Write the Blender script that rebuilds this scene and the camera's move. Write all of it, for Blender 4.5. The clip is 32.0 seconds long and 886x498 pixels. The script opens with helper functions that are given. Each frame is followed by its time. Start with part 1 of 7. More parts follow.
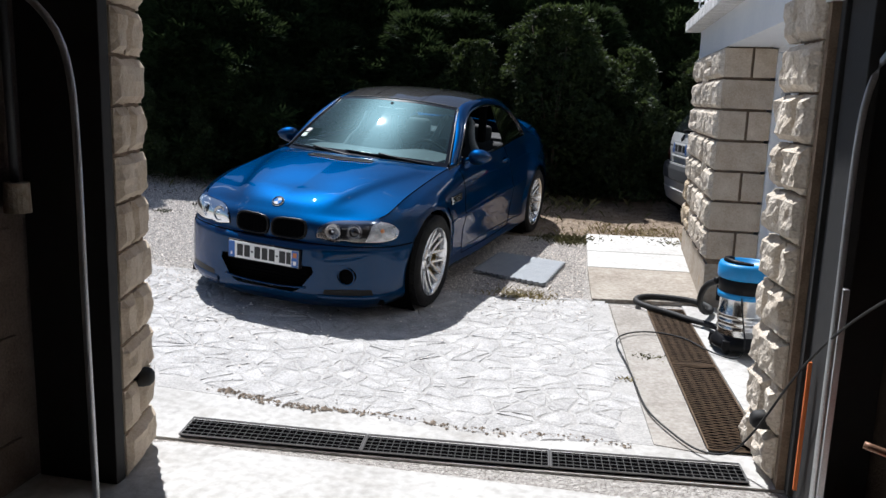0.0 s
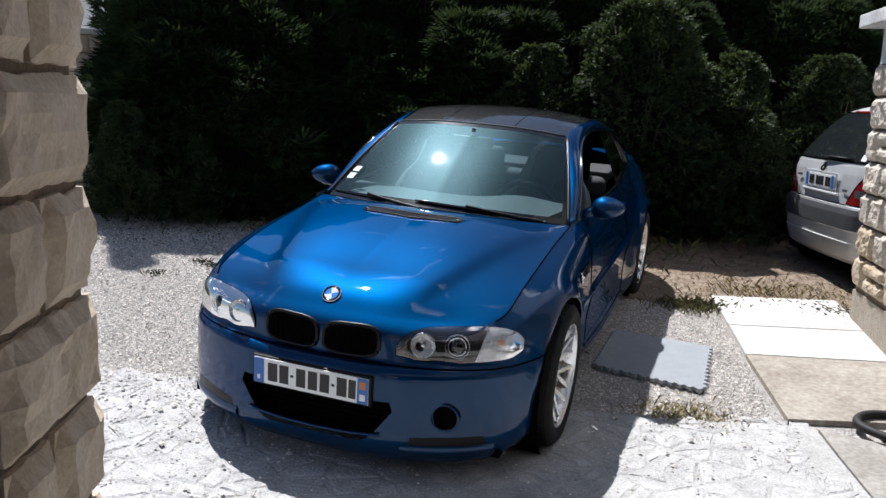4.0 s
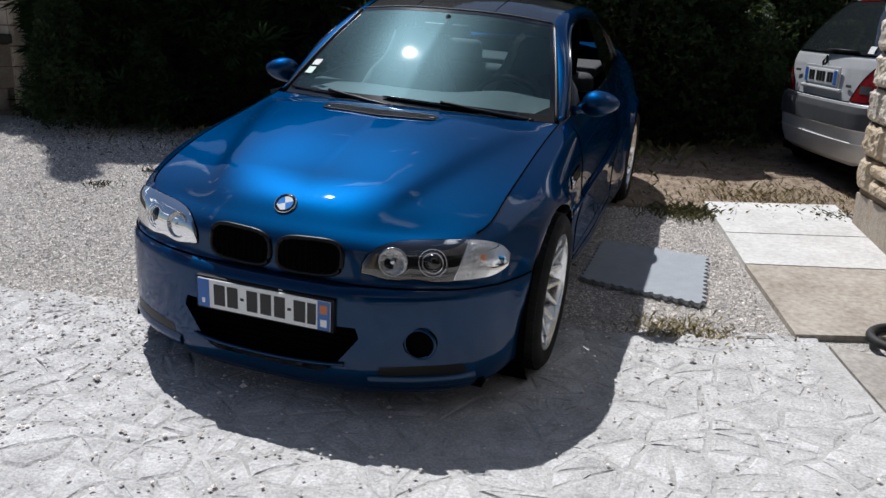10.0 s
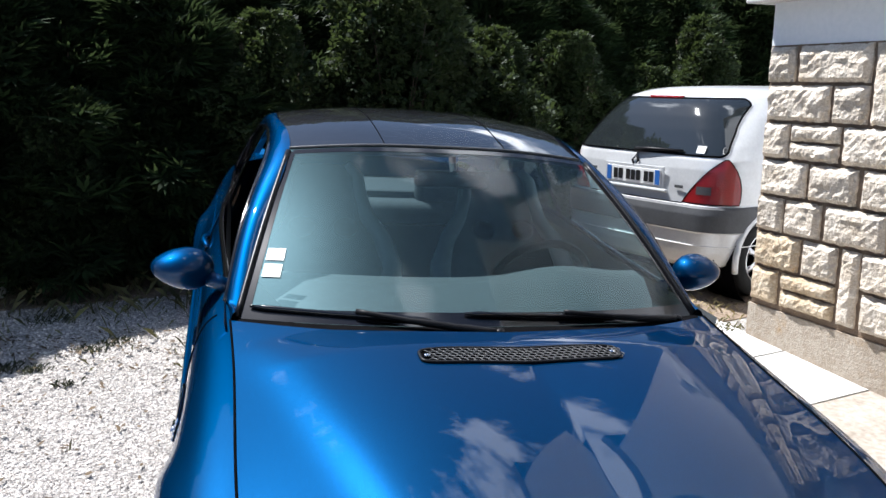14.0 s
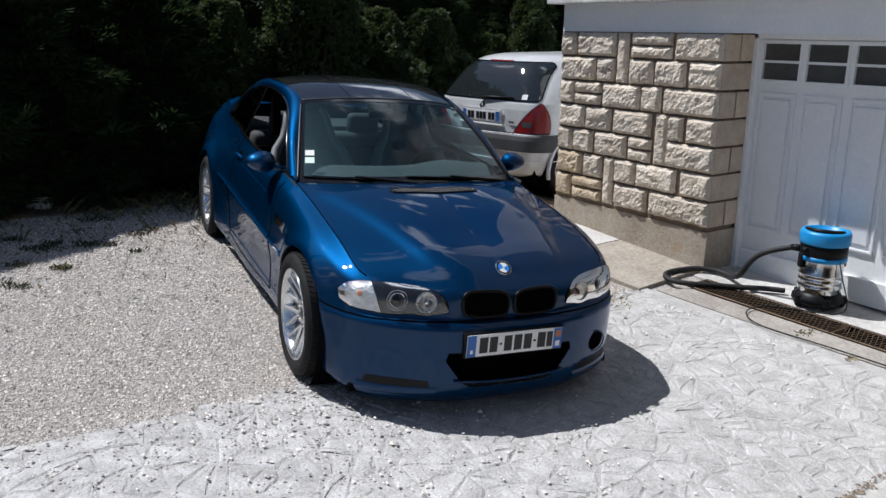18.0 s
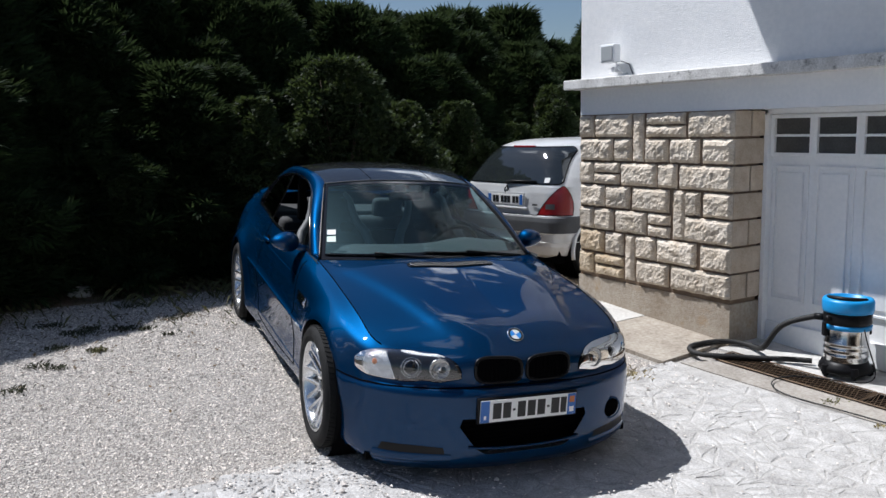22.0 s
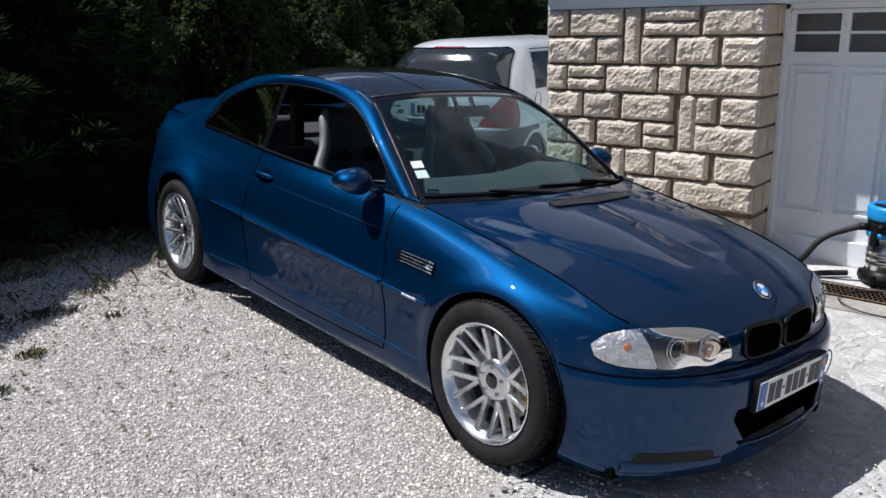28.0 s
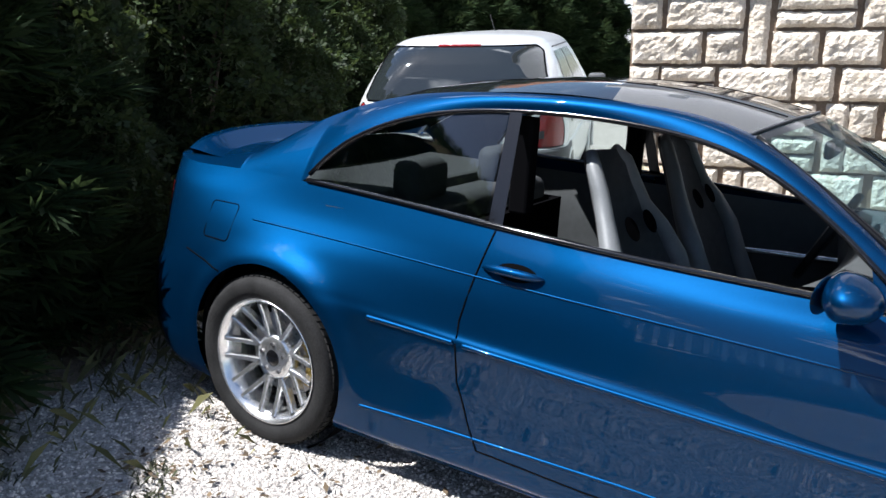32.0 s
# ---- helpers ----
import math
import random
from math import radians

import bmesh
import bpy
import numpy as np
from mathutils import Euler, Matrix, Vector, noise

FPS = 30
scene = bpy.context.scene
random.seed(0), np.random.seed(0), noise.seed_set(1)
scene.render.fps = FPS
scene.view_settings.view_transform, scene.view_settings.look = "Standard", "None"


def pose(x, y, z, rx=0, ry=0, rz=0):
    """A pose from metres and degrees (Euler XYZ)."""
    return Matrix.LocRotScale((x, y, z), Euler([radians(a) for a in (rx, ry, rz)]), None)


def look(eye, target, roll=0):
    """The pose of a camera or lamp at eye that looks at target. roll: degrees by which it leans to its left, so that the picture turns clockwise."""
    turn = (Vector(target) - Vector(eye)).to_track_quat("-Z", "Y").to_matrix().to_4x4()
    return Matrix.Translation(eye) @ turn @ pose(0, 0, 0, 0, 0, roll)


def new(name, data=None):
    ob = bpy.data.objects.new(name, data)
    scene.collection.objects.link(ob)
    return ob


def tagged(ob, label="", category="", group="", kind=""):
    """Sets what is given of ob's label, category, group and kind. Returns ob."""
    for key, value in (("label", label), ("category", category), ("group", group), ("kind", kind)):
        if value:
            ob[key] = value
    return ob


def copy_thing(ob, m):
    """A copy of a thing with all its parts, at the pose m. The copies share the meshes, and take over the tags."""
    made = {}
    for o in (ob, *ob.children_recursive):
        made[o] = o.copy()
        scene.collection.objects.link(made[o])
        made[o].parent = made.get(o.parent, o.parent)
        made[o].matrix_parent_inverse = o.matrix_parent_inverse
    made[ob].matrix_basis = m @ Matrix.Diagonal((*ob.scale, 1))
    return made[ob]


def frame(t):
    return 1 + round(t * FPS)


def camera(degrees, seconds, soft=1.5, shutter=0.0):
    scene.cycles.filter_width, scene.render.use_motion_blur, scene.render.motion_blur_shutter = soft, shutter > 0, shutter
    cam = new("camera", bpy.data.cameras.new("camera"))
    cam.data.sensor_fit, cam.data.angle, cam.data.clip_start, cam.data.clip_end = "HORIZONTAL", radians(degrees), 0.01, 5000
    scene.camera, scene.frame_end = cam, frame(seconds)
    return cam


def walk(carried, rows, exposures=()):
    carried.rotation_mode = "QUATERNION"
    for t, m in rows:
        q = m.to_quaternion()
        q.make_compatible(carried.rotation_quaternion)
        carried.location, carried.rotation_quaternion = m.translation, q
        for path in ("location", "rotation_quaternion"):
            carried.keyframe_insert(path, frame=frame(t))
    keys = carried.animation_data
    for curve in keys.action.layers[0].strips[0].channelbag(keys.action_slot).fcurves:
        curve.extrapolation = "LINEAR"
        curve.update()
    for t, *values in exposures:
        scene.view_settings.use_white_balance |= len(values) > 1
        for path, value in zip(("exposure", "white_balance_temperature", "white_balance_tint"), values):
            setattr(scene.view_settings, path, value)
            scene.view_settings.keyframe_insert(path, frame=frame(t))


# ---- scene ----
cam = camera(56.9, 32.0)
PATH = [
    (0, (0.281, 0.041, 1.567), (-0.088, 1.971, 1.195), 2.0),
    (0.5, (0.166, 0.486, 1.586), (-0.209, 2.414, 1.21), 1.6),
    (1, (0.067, 0.908, 1.588), (-0.31, 2.834, 1.204), 1.8),
    (1.5, (-0.121, 1.282, 1.601), (-0.494, 3.207, 1.208), 2.0),
    (2, (-0.279, 1.6, 1.632), (-0.676, 3.524, 1.254), 1.9),
    (2.5, (-0.39, 1.797, 1.728), (-0.822, 3.711, 1.338), 1.0),
    (4.5, (-0.771, 1.914, 1.532), (-1.103, 3.857, 1.191), 1.0),
    (5, (-0.717, 1.962, 1.375), (-1.027, 3.908, 1.034), 0.3),
    (5.5, (-0.709, 1.997, 1.141), (-1.015, 3.943, 0.795), -0.2),
    (6, (-0.741, 2.012, 0.993), (-1.035, 3.965, 0.68), 0.1),
    (6.5, (-0.737, 1.985, 0.875), (-1.04, 3.949, 0.648), -0.1),
    (7, (-0.755, 1.987, 0.805), (-1.055, 3.953, 0.588), 0.1),
    (7.5, (-0.762, 1.982, 0.806), (-1.061, 3.947, 0.59), 0.4),
    (8, (-0.761, 1.985, 0.808), (-1.061, 3.951, 0.597), 0.7),
    (8.5, (-0.765, 2.01, 0.951), (-1.068, 3.971, 0.707), 1.0),
    (9, (-0.781, 2.038, 1.262), (-1.083, 3.978, 0.882), 0.9),
    (9.5, (-0.803, 2.112, 1.437), (-1.098, 4.032, 0.96), 1.0),
    (10, (-0.806, 2.339, 1.512), (-1.094, 4.237, 0.951), 1.1),
    (10.5, (-0.927, 2.665, 1.537), (-1.216, 4.567, 0.99), 1.3),
    (11, (-1.075, 3.006, 1.586), (-1.295, 4.931, 1.09), 2.0),
    (11.5, (-1.259, 3.471, 1.619), (-1.445, 5.409, 1.163), 2.4),
    (12, (-1.537, 3.948, 1.659), (-1.447, 5.909, 1.274), 0.8),
    (12.5, (-1.76, 4.238, 1.746), (-1.536, 6.19, 1.371), 0.7),
    (13, (-1.966, 4.408, 1.765), (-1.665, 6.349, 1.393), 0.2),
    (13.5, (-2.299, 4.39, 1.772), (-1.598, 6.222, 1.378), 0.5),
    (14, (-2.607, 4.184, 1.74), (-1.821, 5.979, 1.339), 0.4),
    (14.5, (-2.9, 3.972, 1.712), (-2.003, 5.713, 1.307), -0.1),
    (15, (-3.179, 3.801, 1.704), (-2.168, 5.451, 1.197), -1.0),
    (15.5, (-3.408, 3.588, 1.714), (-2.318, 5.192, 1.226), -2.9),
    (17.5, (-4.075, 2.339, 1.961), (-2.962, 3.919, 1.445), 0.1),
    (18, (-4.17, 2.047, 1.965), (-3.09, 3.647, 1.445), 0.6),
    (18.5, (-4.251, 1.935, 1.982), (-3.186, 3.544, 1.459), 0.8),
    (19, (-4.277, 1.943, 2.05), (-3.225, 3.559, 1.523), 0.7),
    (19.5, (-4.28, 1.942, 2.178), (-3.232, 3.563, 1.655), 0.8),
    (20, (-4.294, 1.942, 2.211), (-3.263, 3.573, 1.686), 0.8),
    (20.5, (-4.315, 1.934, 2.197), (-3.298, 3.575, 1.675), 0.8),
    (21, (-4.312, 1.921, 2.108), (-3.307, 3.581, 1.622), 0.3),
    (21.5, (-4.234, 1.87, 1.987), (-3.222, 3.552, 1.605), -0.9),
    (22, (-4.137, 1.839, 1.874), (-3.114, 3.532, 1.579), -1.3),
    (22.5, (-4.066, 1.927, 1.653), (-3.047, 3.624, 1.361), -2.1),
    (23, (-4.039, 2.023, 1.341), (-3.02, 3.717, 1.039), -2.7),
    (23.5, (-4.058, 2.017, 1.227), (-3.042, 3.712, 0.921), -2.6),
    (24, (-4.072, 2.006, 1.243), (-3.051, 3.699, 0.936), -2.5),
    (24.5, (-4.1, 2.113, 1.452), (-3.09, 3.794, 1.063), -1.0),
    (26.5, (-4.663, 2.952, 1.877), (-3.416, 4.389, 1.26), 1.9),
    (27, (-4.726, 3.271, 1.829), (-3.404, 4.638, 1.209), 0.8),
    (27.5, (-4.811, 3.681, 1.836), (-3.402, 4.997, 1.306), -0.8),
    (28, (-4.875, 4.069, 1.854), (-3.396, 5.307, 1.325), -1.1),
    (28.5, (-4.829, 4.424, 1.829), (-3.304, 5.609, 1.309), -1.1),
    (29, (-4.842, 4.779, 1.831), (-3.232, 5.844, 1.307), -0.2),
    (29.5, (-4.907, 5.134, 1.847), (-3.211, 6.052, 1.319), 0.7),
    (30, (-4.873, 5.43, 1.83), (-3.167, 6.329, 1.299), 0.5),
    (30.5, (-4.789, 5.773, 1.832), (-3.083, 6.669, 1.299), -0.4),
    (31, (-4.683, 6.16, 1.851), (-2.929, 6.959, 1.317), -0.5),
    (31.5, (-4.503, 6.491, 1.838), (-2.743, 7.273, 1.299), -0.9),
    (32, (-4.403, 6.827, 1.842), (-2.638, 7.595, 1.298), -1.0),
]
EXPOSURES = [(0, 0.4, 6050, 11), (1, 0.28, 6050, 11), (2.5, 0.35, 6050, 11), (4.5, 0.5, 6050, 11), (5.2, 0.48, 6050, 11), (6, 0.25, 6050, 11), (7, 0.05, 6050, 11), (8, 0.05, 6050, 11), (9, -0.05, 6050, 11), (10, 0.05, 6050, 11), (11, 0.40, 6050, 11), (12, 1.02, 6050, 11), (13, 1.12, 6050, 11), (14, 1.08, 6050, 11), (15, 0.75, 6050, 11), (16.5, 0.3, 6050, 11), (18, 0.05, 6050, 11), (21, 0.05, 6050, 11), (22, 0.22, 6050, 11), (23, 0.08, 6050, 11), (24.5, -0.02, 6050, 11), (27, -0.2, 6050, 11), (28, 0.18, 6050, 11), (29, 0.35, 6050, 11), (30, 0.48, 6050, 11), (31, 0.76, 6050, 11), (32, 1.22, 6050, 11)]
walk(cam, [(t, look(eye, target, roll)) for t, eye, target, roll in PATH], EXPOSURES)

# ---- world and sun ----
SUN_DIR = Vector((-0.320, 0.478, 0.987)).normalized()   # towards the sun
world = bpy.data.worlds.new("world")
scene.world = world
world.use_nodes = True
wn = world.node_tree.nodes
sky = wn.new("ShaderNodeTexSky")
sky.sky_type, sky.sun_disc = "NISHITA", False
sky.dust_density, sky.ozone_density = 0.5, 2.0
sky.sun_elevation = math.asin(SUN_DIR.z)
sky.sun_rotation = math.atan2(SUN_DIR.x, SUN_DIR.y)
cl, cr, cm, wt, wmap = (wn.new("ShaderNode" + k) for k in ("TexNoise", "MapRange", "MixRGB", "TexCoord", "Mapping"))   # scattered small clouds
wmap.inputs["Scale"].default_value = (1, 1, 2.6)
cl.inputs["Scale"].default_value, cl.inputs["Detail"].default_value, cl.inputs["Roughness"].default_value = 3.4, 8, .6
cr.inputs[1].default_value, cr.inputs[2].default_value, cr.inputs[4].default_value = .60, .69, .8
cm.inputs[2].default_value = (38, 38.8, 39.5, 1)
wl_ = world.node_tree.links
wl_.new(wt.outputs["Generated"], wmap.inputs[0]), wl_.new(wmap.outputs[0], cl.inputs["Vector"]), wl_.new(cl.outputs[0], cr.inputs[0])
wl_.new(cr.outputs[0], cm.inputs[0]), wl_.new(sky.outputs[0], cm.inputs[1]), wl_.new(cm.outputs[0], wn["Background"].inputs[0])
wn["Background"].inputs[1].default_value = 0.055
sun = new("sun", bpy.data.lights.new("sun", "SUN"))
sun.data.energy, sun.data.angle, sun.data.color = 5.0, radians(0.53), (1.0, 0.965, 0.92)
sun.rotation_euler = SUN_DIR.to_track_quat("Z", "Y").to_euler()


# ---- materials ----
def mat(name, color, rough=0.6, metal=0.0, vary=0.0, scale=8.0, bump=0.0, bump_scale=60.0, coat=0.0, color2=None,
        spots=0.0, spot_color=(0.02, 0.02, 0.02), random_vary=0.0, spec=0.5, depth=0.01):
    """A procedural surface: two scales of colour variation, optional spots and relief, variation from piece to piece."""
    m = bpy.data.materials.new(name)
    m.use_nodes = True
    nt = m.node_tree
    b = nt.nodes["Principled BSDF"]
    b.inputs["Base Color"].default_value = (*color, 1)
    b.inputs["Roughness"].default_value, b.inputs["Metallic"].default_value = rough, metal
    b.inputs["Coat Weight"].default_value = coat
    b.inputs["Coat Roughness"].default_value = 0.03
    b.inputs["Specular IOR Level"].default_value = spec
    tc = nt.nodes.new("ShaderNodeTexCoord")
    last = None
    if vary or color2:
        n1, n2, mx, ramp, mix = (nt.nodes.new("ShaderNode" + k) for k in ("TexNoise", "TexNoise", "Math", "MapRange", "MixRGB"))
        n1.inputs["Scale"].default_value, n2.inputs["Scale"].default_value = scale, scale * 11
        n1.inputs["Detail"].default_value, n2.inputs["Detail"].default_value = 5, 4
        for n in (n1, n2):
            nt.links.new(tc.outputs["Object"], n.inputs["Vector"])
        mx.operation = "ADD"
        nt.links.new(n1.outputs[0], mx.inputs[0]), nt.links.new(n2.outputs[0], mx.inputs[1])
        ramp.inputs[1].default_value, ramp.inputs[2].default_value = 0.72, 1.28
        nt.links.new(mx.outputs[0], ramp.inputs[0]), nt.links.new(ramp.outputs[0], mix.inputs[0])
        c2 = color2 or tuple(min(1, c * (1 + vary)) for c in color)
        c1 = color if color2 else tuple(c * (1 - vary) for c in color)
        mix.inputs[1].default_value, mix.inputs[2].default_value = (*c1, 1), (*c2, 1)
        last = mix
    if spots:
        n3, r3, mix3 = (nt.nodes.new("ShaderNode" + k) for k in ("TexNoise", "MapRange", "MixRGB"))
        n3.inputs["Scale"].default_value, n3.inputs["Detail"].default_value = scale * 1.7, 8
        n3.inputs["Roughness"].default_value = 0.7
        nt.links.new(tc.outputs["Object"], n3.inputs["Vector"])
        r3.inputs[1].default_value, r3.inputs[2].default_value = 0.56, 0.72
        r3.inputs[4].default_value = spots
        nt.links.new(n3.outputs[0], r3.inputs[0]), nt.links.new(r3.outputs[0], mix3.inputs[0])
        mix3.inputs[1].default_value, mix3.inputs[2].default_value = (*color, 1), (*spot_color, 1)
        if last:
            nt.links.new(last.outputs[0], mix3.inputs[1])
        last = mix3
    if random_vary:
        info, r4, hsv = (nt.nodes.new("ShaderNode" + k) for k in ("ObjectInfo", "MapRange", "HueSaturation"))
        r4.inputs[3].default_value, r4.inputs[4].default_value = 1 - random_vary, 1 + random_vary
        nt.links.new(info.outputs["Random"], r4.inputs[0]), nt.links.new(r4.outputs[0], hsv.inputs["Value"])
        hsv.inputs["Color"].default_value = (*color, 1)
        if last:
            nt.links.new(last.outputs[0], hsv.inputs["Color"])
        last = hsv
    if last:
        nt.links.new(last.outputs[0], b.inputs["Base Color"])
    if bump:
        n5, bp = nt.nodes.new("ShaderNodeTexNoise"), nt.nodes.new("ShaderNodeBump")
        n5.inputs["Scale"].default_value, n5.inputs["Detail"].default_value = bump_scale, 6
        nt.links.new(tc.outputs["Object"], n5.inputs["Vector"])
        nt.links.new(n5.outputs[0], bp.inputs["Height"]), nt.links.new(bp.outputs[0], b.inputs["Normal"])
        bp.inputs["Strength"].default_value, bp.inputs["Distance"].default_value = bump, depth
    return m


def island_vary(m, amount):
    """Lets each loose piece of a joined mesh vary in brightness."""
    nt = m.node_tree
    b = nt.nodes["Principled BSDF"]
    geo, r, hsv = (nt.nodes.new("ShaderNode" + k) for k in ("NewGeometry", "MapRange", "HueSaturation"))
    r.inputs[3].default_value, r.inputs[4].default_value = 1 - amount, 1 + amount
    nt.links.new(geo.outputs["Random Per Island"], r.inputs[0]), nt.links.new(r.outputs[0], hsv.inputs["Value"])
    hsv.inputs["Color"].default_value = b.inputs["Base Color"].default_value
    if b.inputs["Base Color"].links:
        nt.links.new(b.inputs["Base Color"].links[0].from_socket, hsv.inputs["Color"])
    nt.links.new(hsv.outputs[0], b.inputs["Base Color"])
    return m


def glass(name, color=(0.9, 0.95, 0.95), clear=0.9, rough=0.0, glare=0.0, gloss=0.65):
    """A thin pane: clear straight through, with the gloss of glass on it and an optional tinted glare veil."""
    m = bpy.data.materials.new(name)
    m.use_nodes = True
    nt = m.node_tree
    nt.nodes.remove(nt.nodes["Principled BSDF"])
    out = nt.nodes["Material Output"]
    tr, gl, mix, fr, mr = (nt.nodes.new("ShaderNode" + k) for k in ("BsdfTransparent", "BsdfGlossy", "MixShader", "Fresnel", "MapRange"))
    tr.inputs[0].default_value = (*[c * clear for c in color], 1)
    gl.inputs["Roughness"].default_value = rough
    fr.inputs[0].default_value = 1.52
    mr.inputs[2].default_value, mr.inputs[4].default_value = gloss, 1.0
    nt.links.new(fr.outputs[0], mr.inputs[0]), nt.links.new(mr.outputs[0], mix.inputs[0])
    nt.links.new(tr.outputs[0], mix.inputs[1]), nt.links.new(gl.outputs[0], mix.inputs[2]), nt.links.new(mix.outputs[0], out.inputs[0])
    if glare:
        # broad blue-tinted gloss mixed in as a veil of sun glare on the pane
        df, m2 = nt.nodes.new("ShaderNodeBsdfGlossy"), nt.nodes.new("ShaderNodeMixShader")
        df.inputs[0].default_value, df.inputs["Roughness"].default_value, m2.inputs[0].default_value = (.32, .56, .64, 1), .42, glare
        nt.links.new(mix.outputs[0], m2.inputs[1]), nt.links.new(df.outputs[0], m2.inputs[2]), nt.links.new(m2.outputs[0], out.inputs[0])
    return m


def car_paint():
    """Dark blue metallic paint under clear lacquer: a deep blue ground, a metal flake lobe and a sharp coat."""
    m = mat("blue_metallic_paint", (0.002, 0.06, 0.20), 0.47, 0.85, coat=1.0, spec=0.0)
    nt = m.node_tree
    b = nt.nodes["Principled BSDF"]
    tc, vo, mix, hs = (nt.nodes.new("ShaderNode" + k) for k in ("TexCoord", "TexVoronoi", "MixRGB", "TexNoise"))
    vo.inputs["Scale"].default_value = 1400
    nt.links.new(tc.outputs["Object"], vo.inputs["Vector"])
    mix.inputs[1].default_value, mix.inputs[2].default_value = (0.0012, 0.0225, 0.067, 1), (0.0024, 0.0375, 0.111, 1)
    nt.links.new(vo.outputs["Color"], mix.inputs[0]), nt.links.new(mix.outputs[0], b.inputs["Base Color"])
    b.inputs["Coat IOR"].default_value = 1.35
    b.inputs["Specular Tint"].default_value = (.16, .46, .73, 1)
    hs.inputs["Scale"].default_value, hs.inputs["Detail"].default_value = 35, 8
    nt.links.new(tc.outputs["Object"], hs.inputs["Vector"])
    r = nt.nodes.new("ShaderNodeMapRange")
    r.inputs[1].default_value, r.inputs[2].default_value, r.inputs[3].default_value, r.inputs[4].default_value = 0.4, 0.75, 0.012, 0.035
    nt.links.new(hs.outputs[0], r.inputs[0]), nt.links.new(r.outputs[0], b.inputs["Coat Roughness"])
    return m


M_PAINT = car_paint()
M_BLACK = mat("black_plastic", (0.008, 0.008, 0.009), 0.42, vary=0.3, scale=20, spec=.15)
# near-black without gloss: linings and seals, also shade painted into gaps and drains
M_DEEP = mat("matt_black_lining_shade", (0.0035, 0.0035, 0.004), 0.9, spec=0.0)
M_GLOSS = mat("gloss_black_trim", (0.005, 0.005, 0.006), 0.12, coat=0.4)
M_CARBON = mat("carbon_roof", (0.008, 0.008, 0.009), 0.45, coat=1.0, vary=0.4, scale=90, spec=.05)
M_GRILLE = mat("black_grille_plastic", (0.004, 0.004, 0.0045), 0.35, spec=.2)
M_COWL = mat("black_cowl_plastic", (0.006, 0.006, 0.0065), 0.7, spec=0.0, vary=.3, scale=20)
M_TYRE = mat("tyre_rubber", (0.020, 0.020, 0.020), 0.75, spec=.12, vary=0.35, scale=14, bump=0.15, bump_scale=300)
M_RIM = mat("silver_alloy", (0.76, 0.77, 0.78), 0.22, 0.92, vary=0.08, scale=12)
M_STEEL = mat("steel_disc", (0.32, 0.31, 0.30), 0.35, 1.0, vary=0.15, scale=30)
M_GOLD = mat("gold_caliper", (0.45, 0.30, 0.06), 0.4, 0.5)
M_CHROME = mat("chrome", (0.75, 0.76, 0.78), 0.08, 1.0)
M_PLATE = mat("white_plate", (0.78, 0.78, 0.76), 0.35, vary=0.04, scale=10)
M_EUBLUE = mat("plate_blue", (0.03, 0.13, 0.42), 0.4)
M_INK = mat("black_ink", (0.01, 0.01, 0.01), 0.5)
M_RED = mat("red_lens", (0.24, 0.012, 0.014), 0.15, coat=0.7, bump=.4, bump_scale=120)
M_AMBER = mat("amber_bulb", (0.50, 0.15, 0.035), 0.3)
M_LENS = glass("clear_lens", (1, 1, 1), 0.97, gloss=.4)
M_WIND = glass("tinted_windscreen", (0.60, 0.88, 0.93), 0.80, 0.035, glare=.037, gloss=1.7)
M_SIDEGLASS = glass("tinted_side_glass", (0.78, 0.88, 0.86), 0.75)
M_SEAT = mat("grey_black_fabric", (0.035, 0.037, 0.040), 0.8, vary=0.25, scale=30, bump=0.2, bump_scale=400)
M_LEATHER = mat("grey_leather", (0.14, 0.147, 0.15), 0.5, vary=0.12, scale=18)
M_DASH = mat("dark_dashboard", (0.045, 0.05, 0.052), 0.7, vary=0.15, scale=30, bump=0.05, bump_scale=900)
M_SILVER = mat("silver_car_paint", (0.62, 0.63, 0.63), 0.38, 0.25, coat=0.6, vary=0.06, scale=5)
M_GREYPL = mat("faded_grey_plastic", (0.055, 0.058, 0.062), 0.6, vary=0.2, scale=9)


# ---- mesh tools ----
def part(name, bm, material, parent=None, label="", smooth=False):
    me = bpy.data.meshes.new(name)
    bm.to_mesh(me)
    bm.free()
    if smooth:
        me.shade_smooth()
    me.materials.append(material)
    ob = new(name, me)
    if parent:
        ob.parent = parent
    return tagged(ob, label)


def raw(name, verts, faces, material, parent=None, label="", smooth=True, normals=None):
    """A mesh from computed vertices and faces."""
    me = bpy.data.meshes.new(name)
    me.from_pydata([tuple(map(float, v)) for v in verts], [], [tuple(int(i) for i in f) for f in faces])
    me.update()
    if smooth:
        me.shade_smooth()
    if normals is not None:
        me.normals_split_custom_set_from_vertices([tuple(map(float, n)) for n in normals])
    me.materials.append(material)
    ob = new(name, me)
    if parent:
        ob.parent = parent
    return tagged(ob, label)


def thing(name, label, category, m=None, group="", kind=""):
    ob = new(name)
    ob.empty_display_size = 0.2
    if m is not None:
        ob.matrix_world = m
    return tagged(ob, label, category, group, kind)


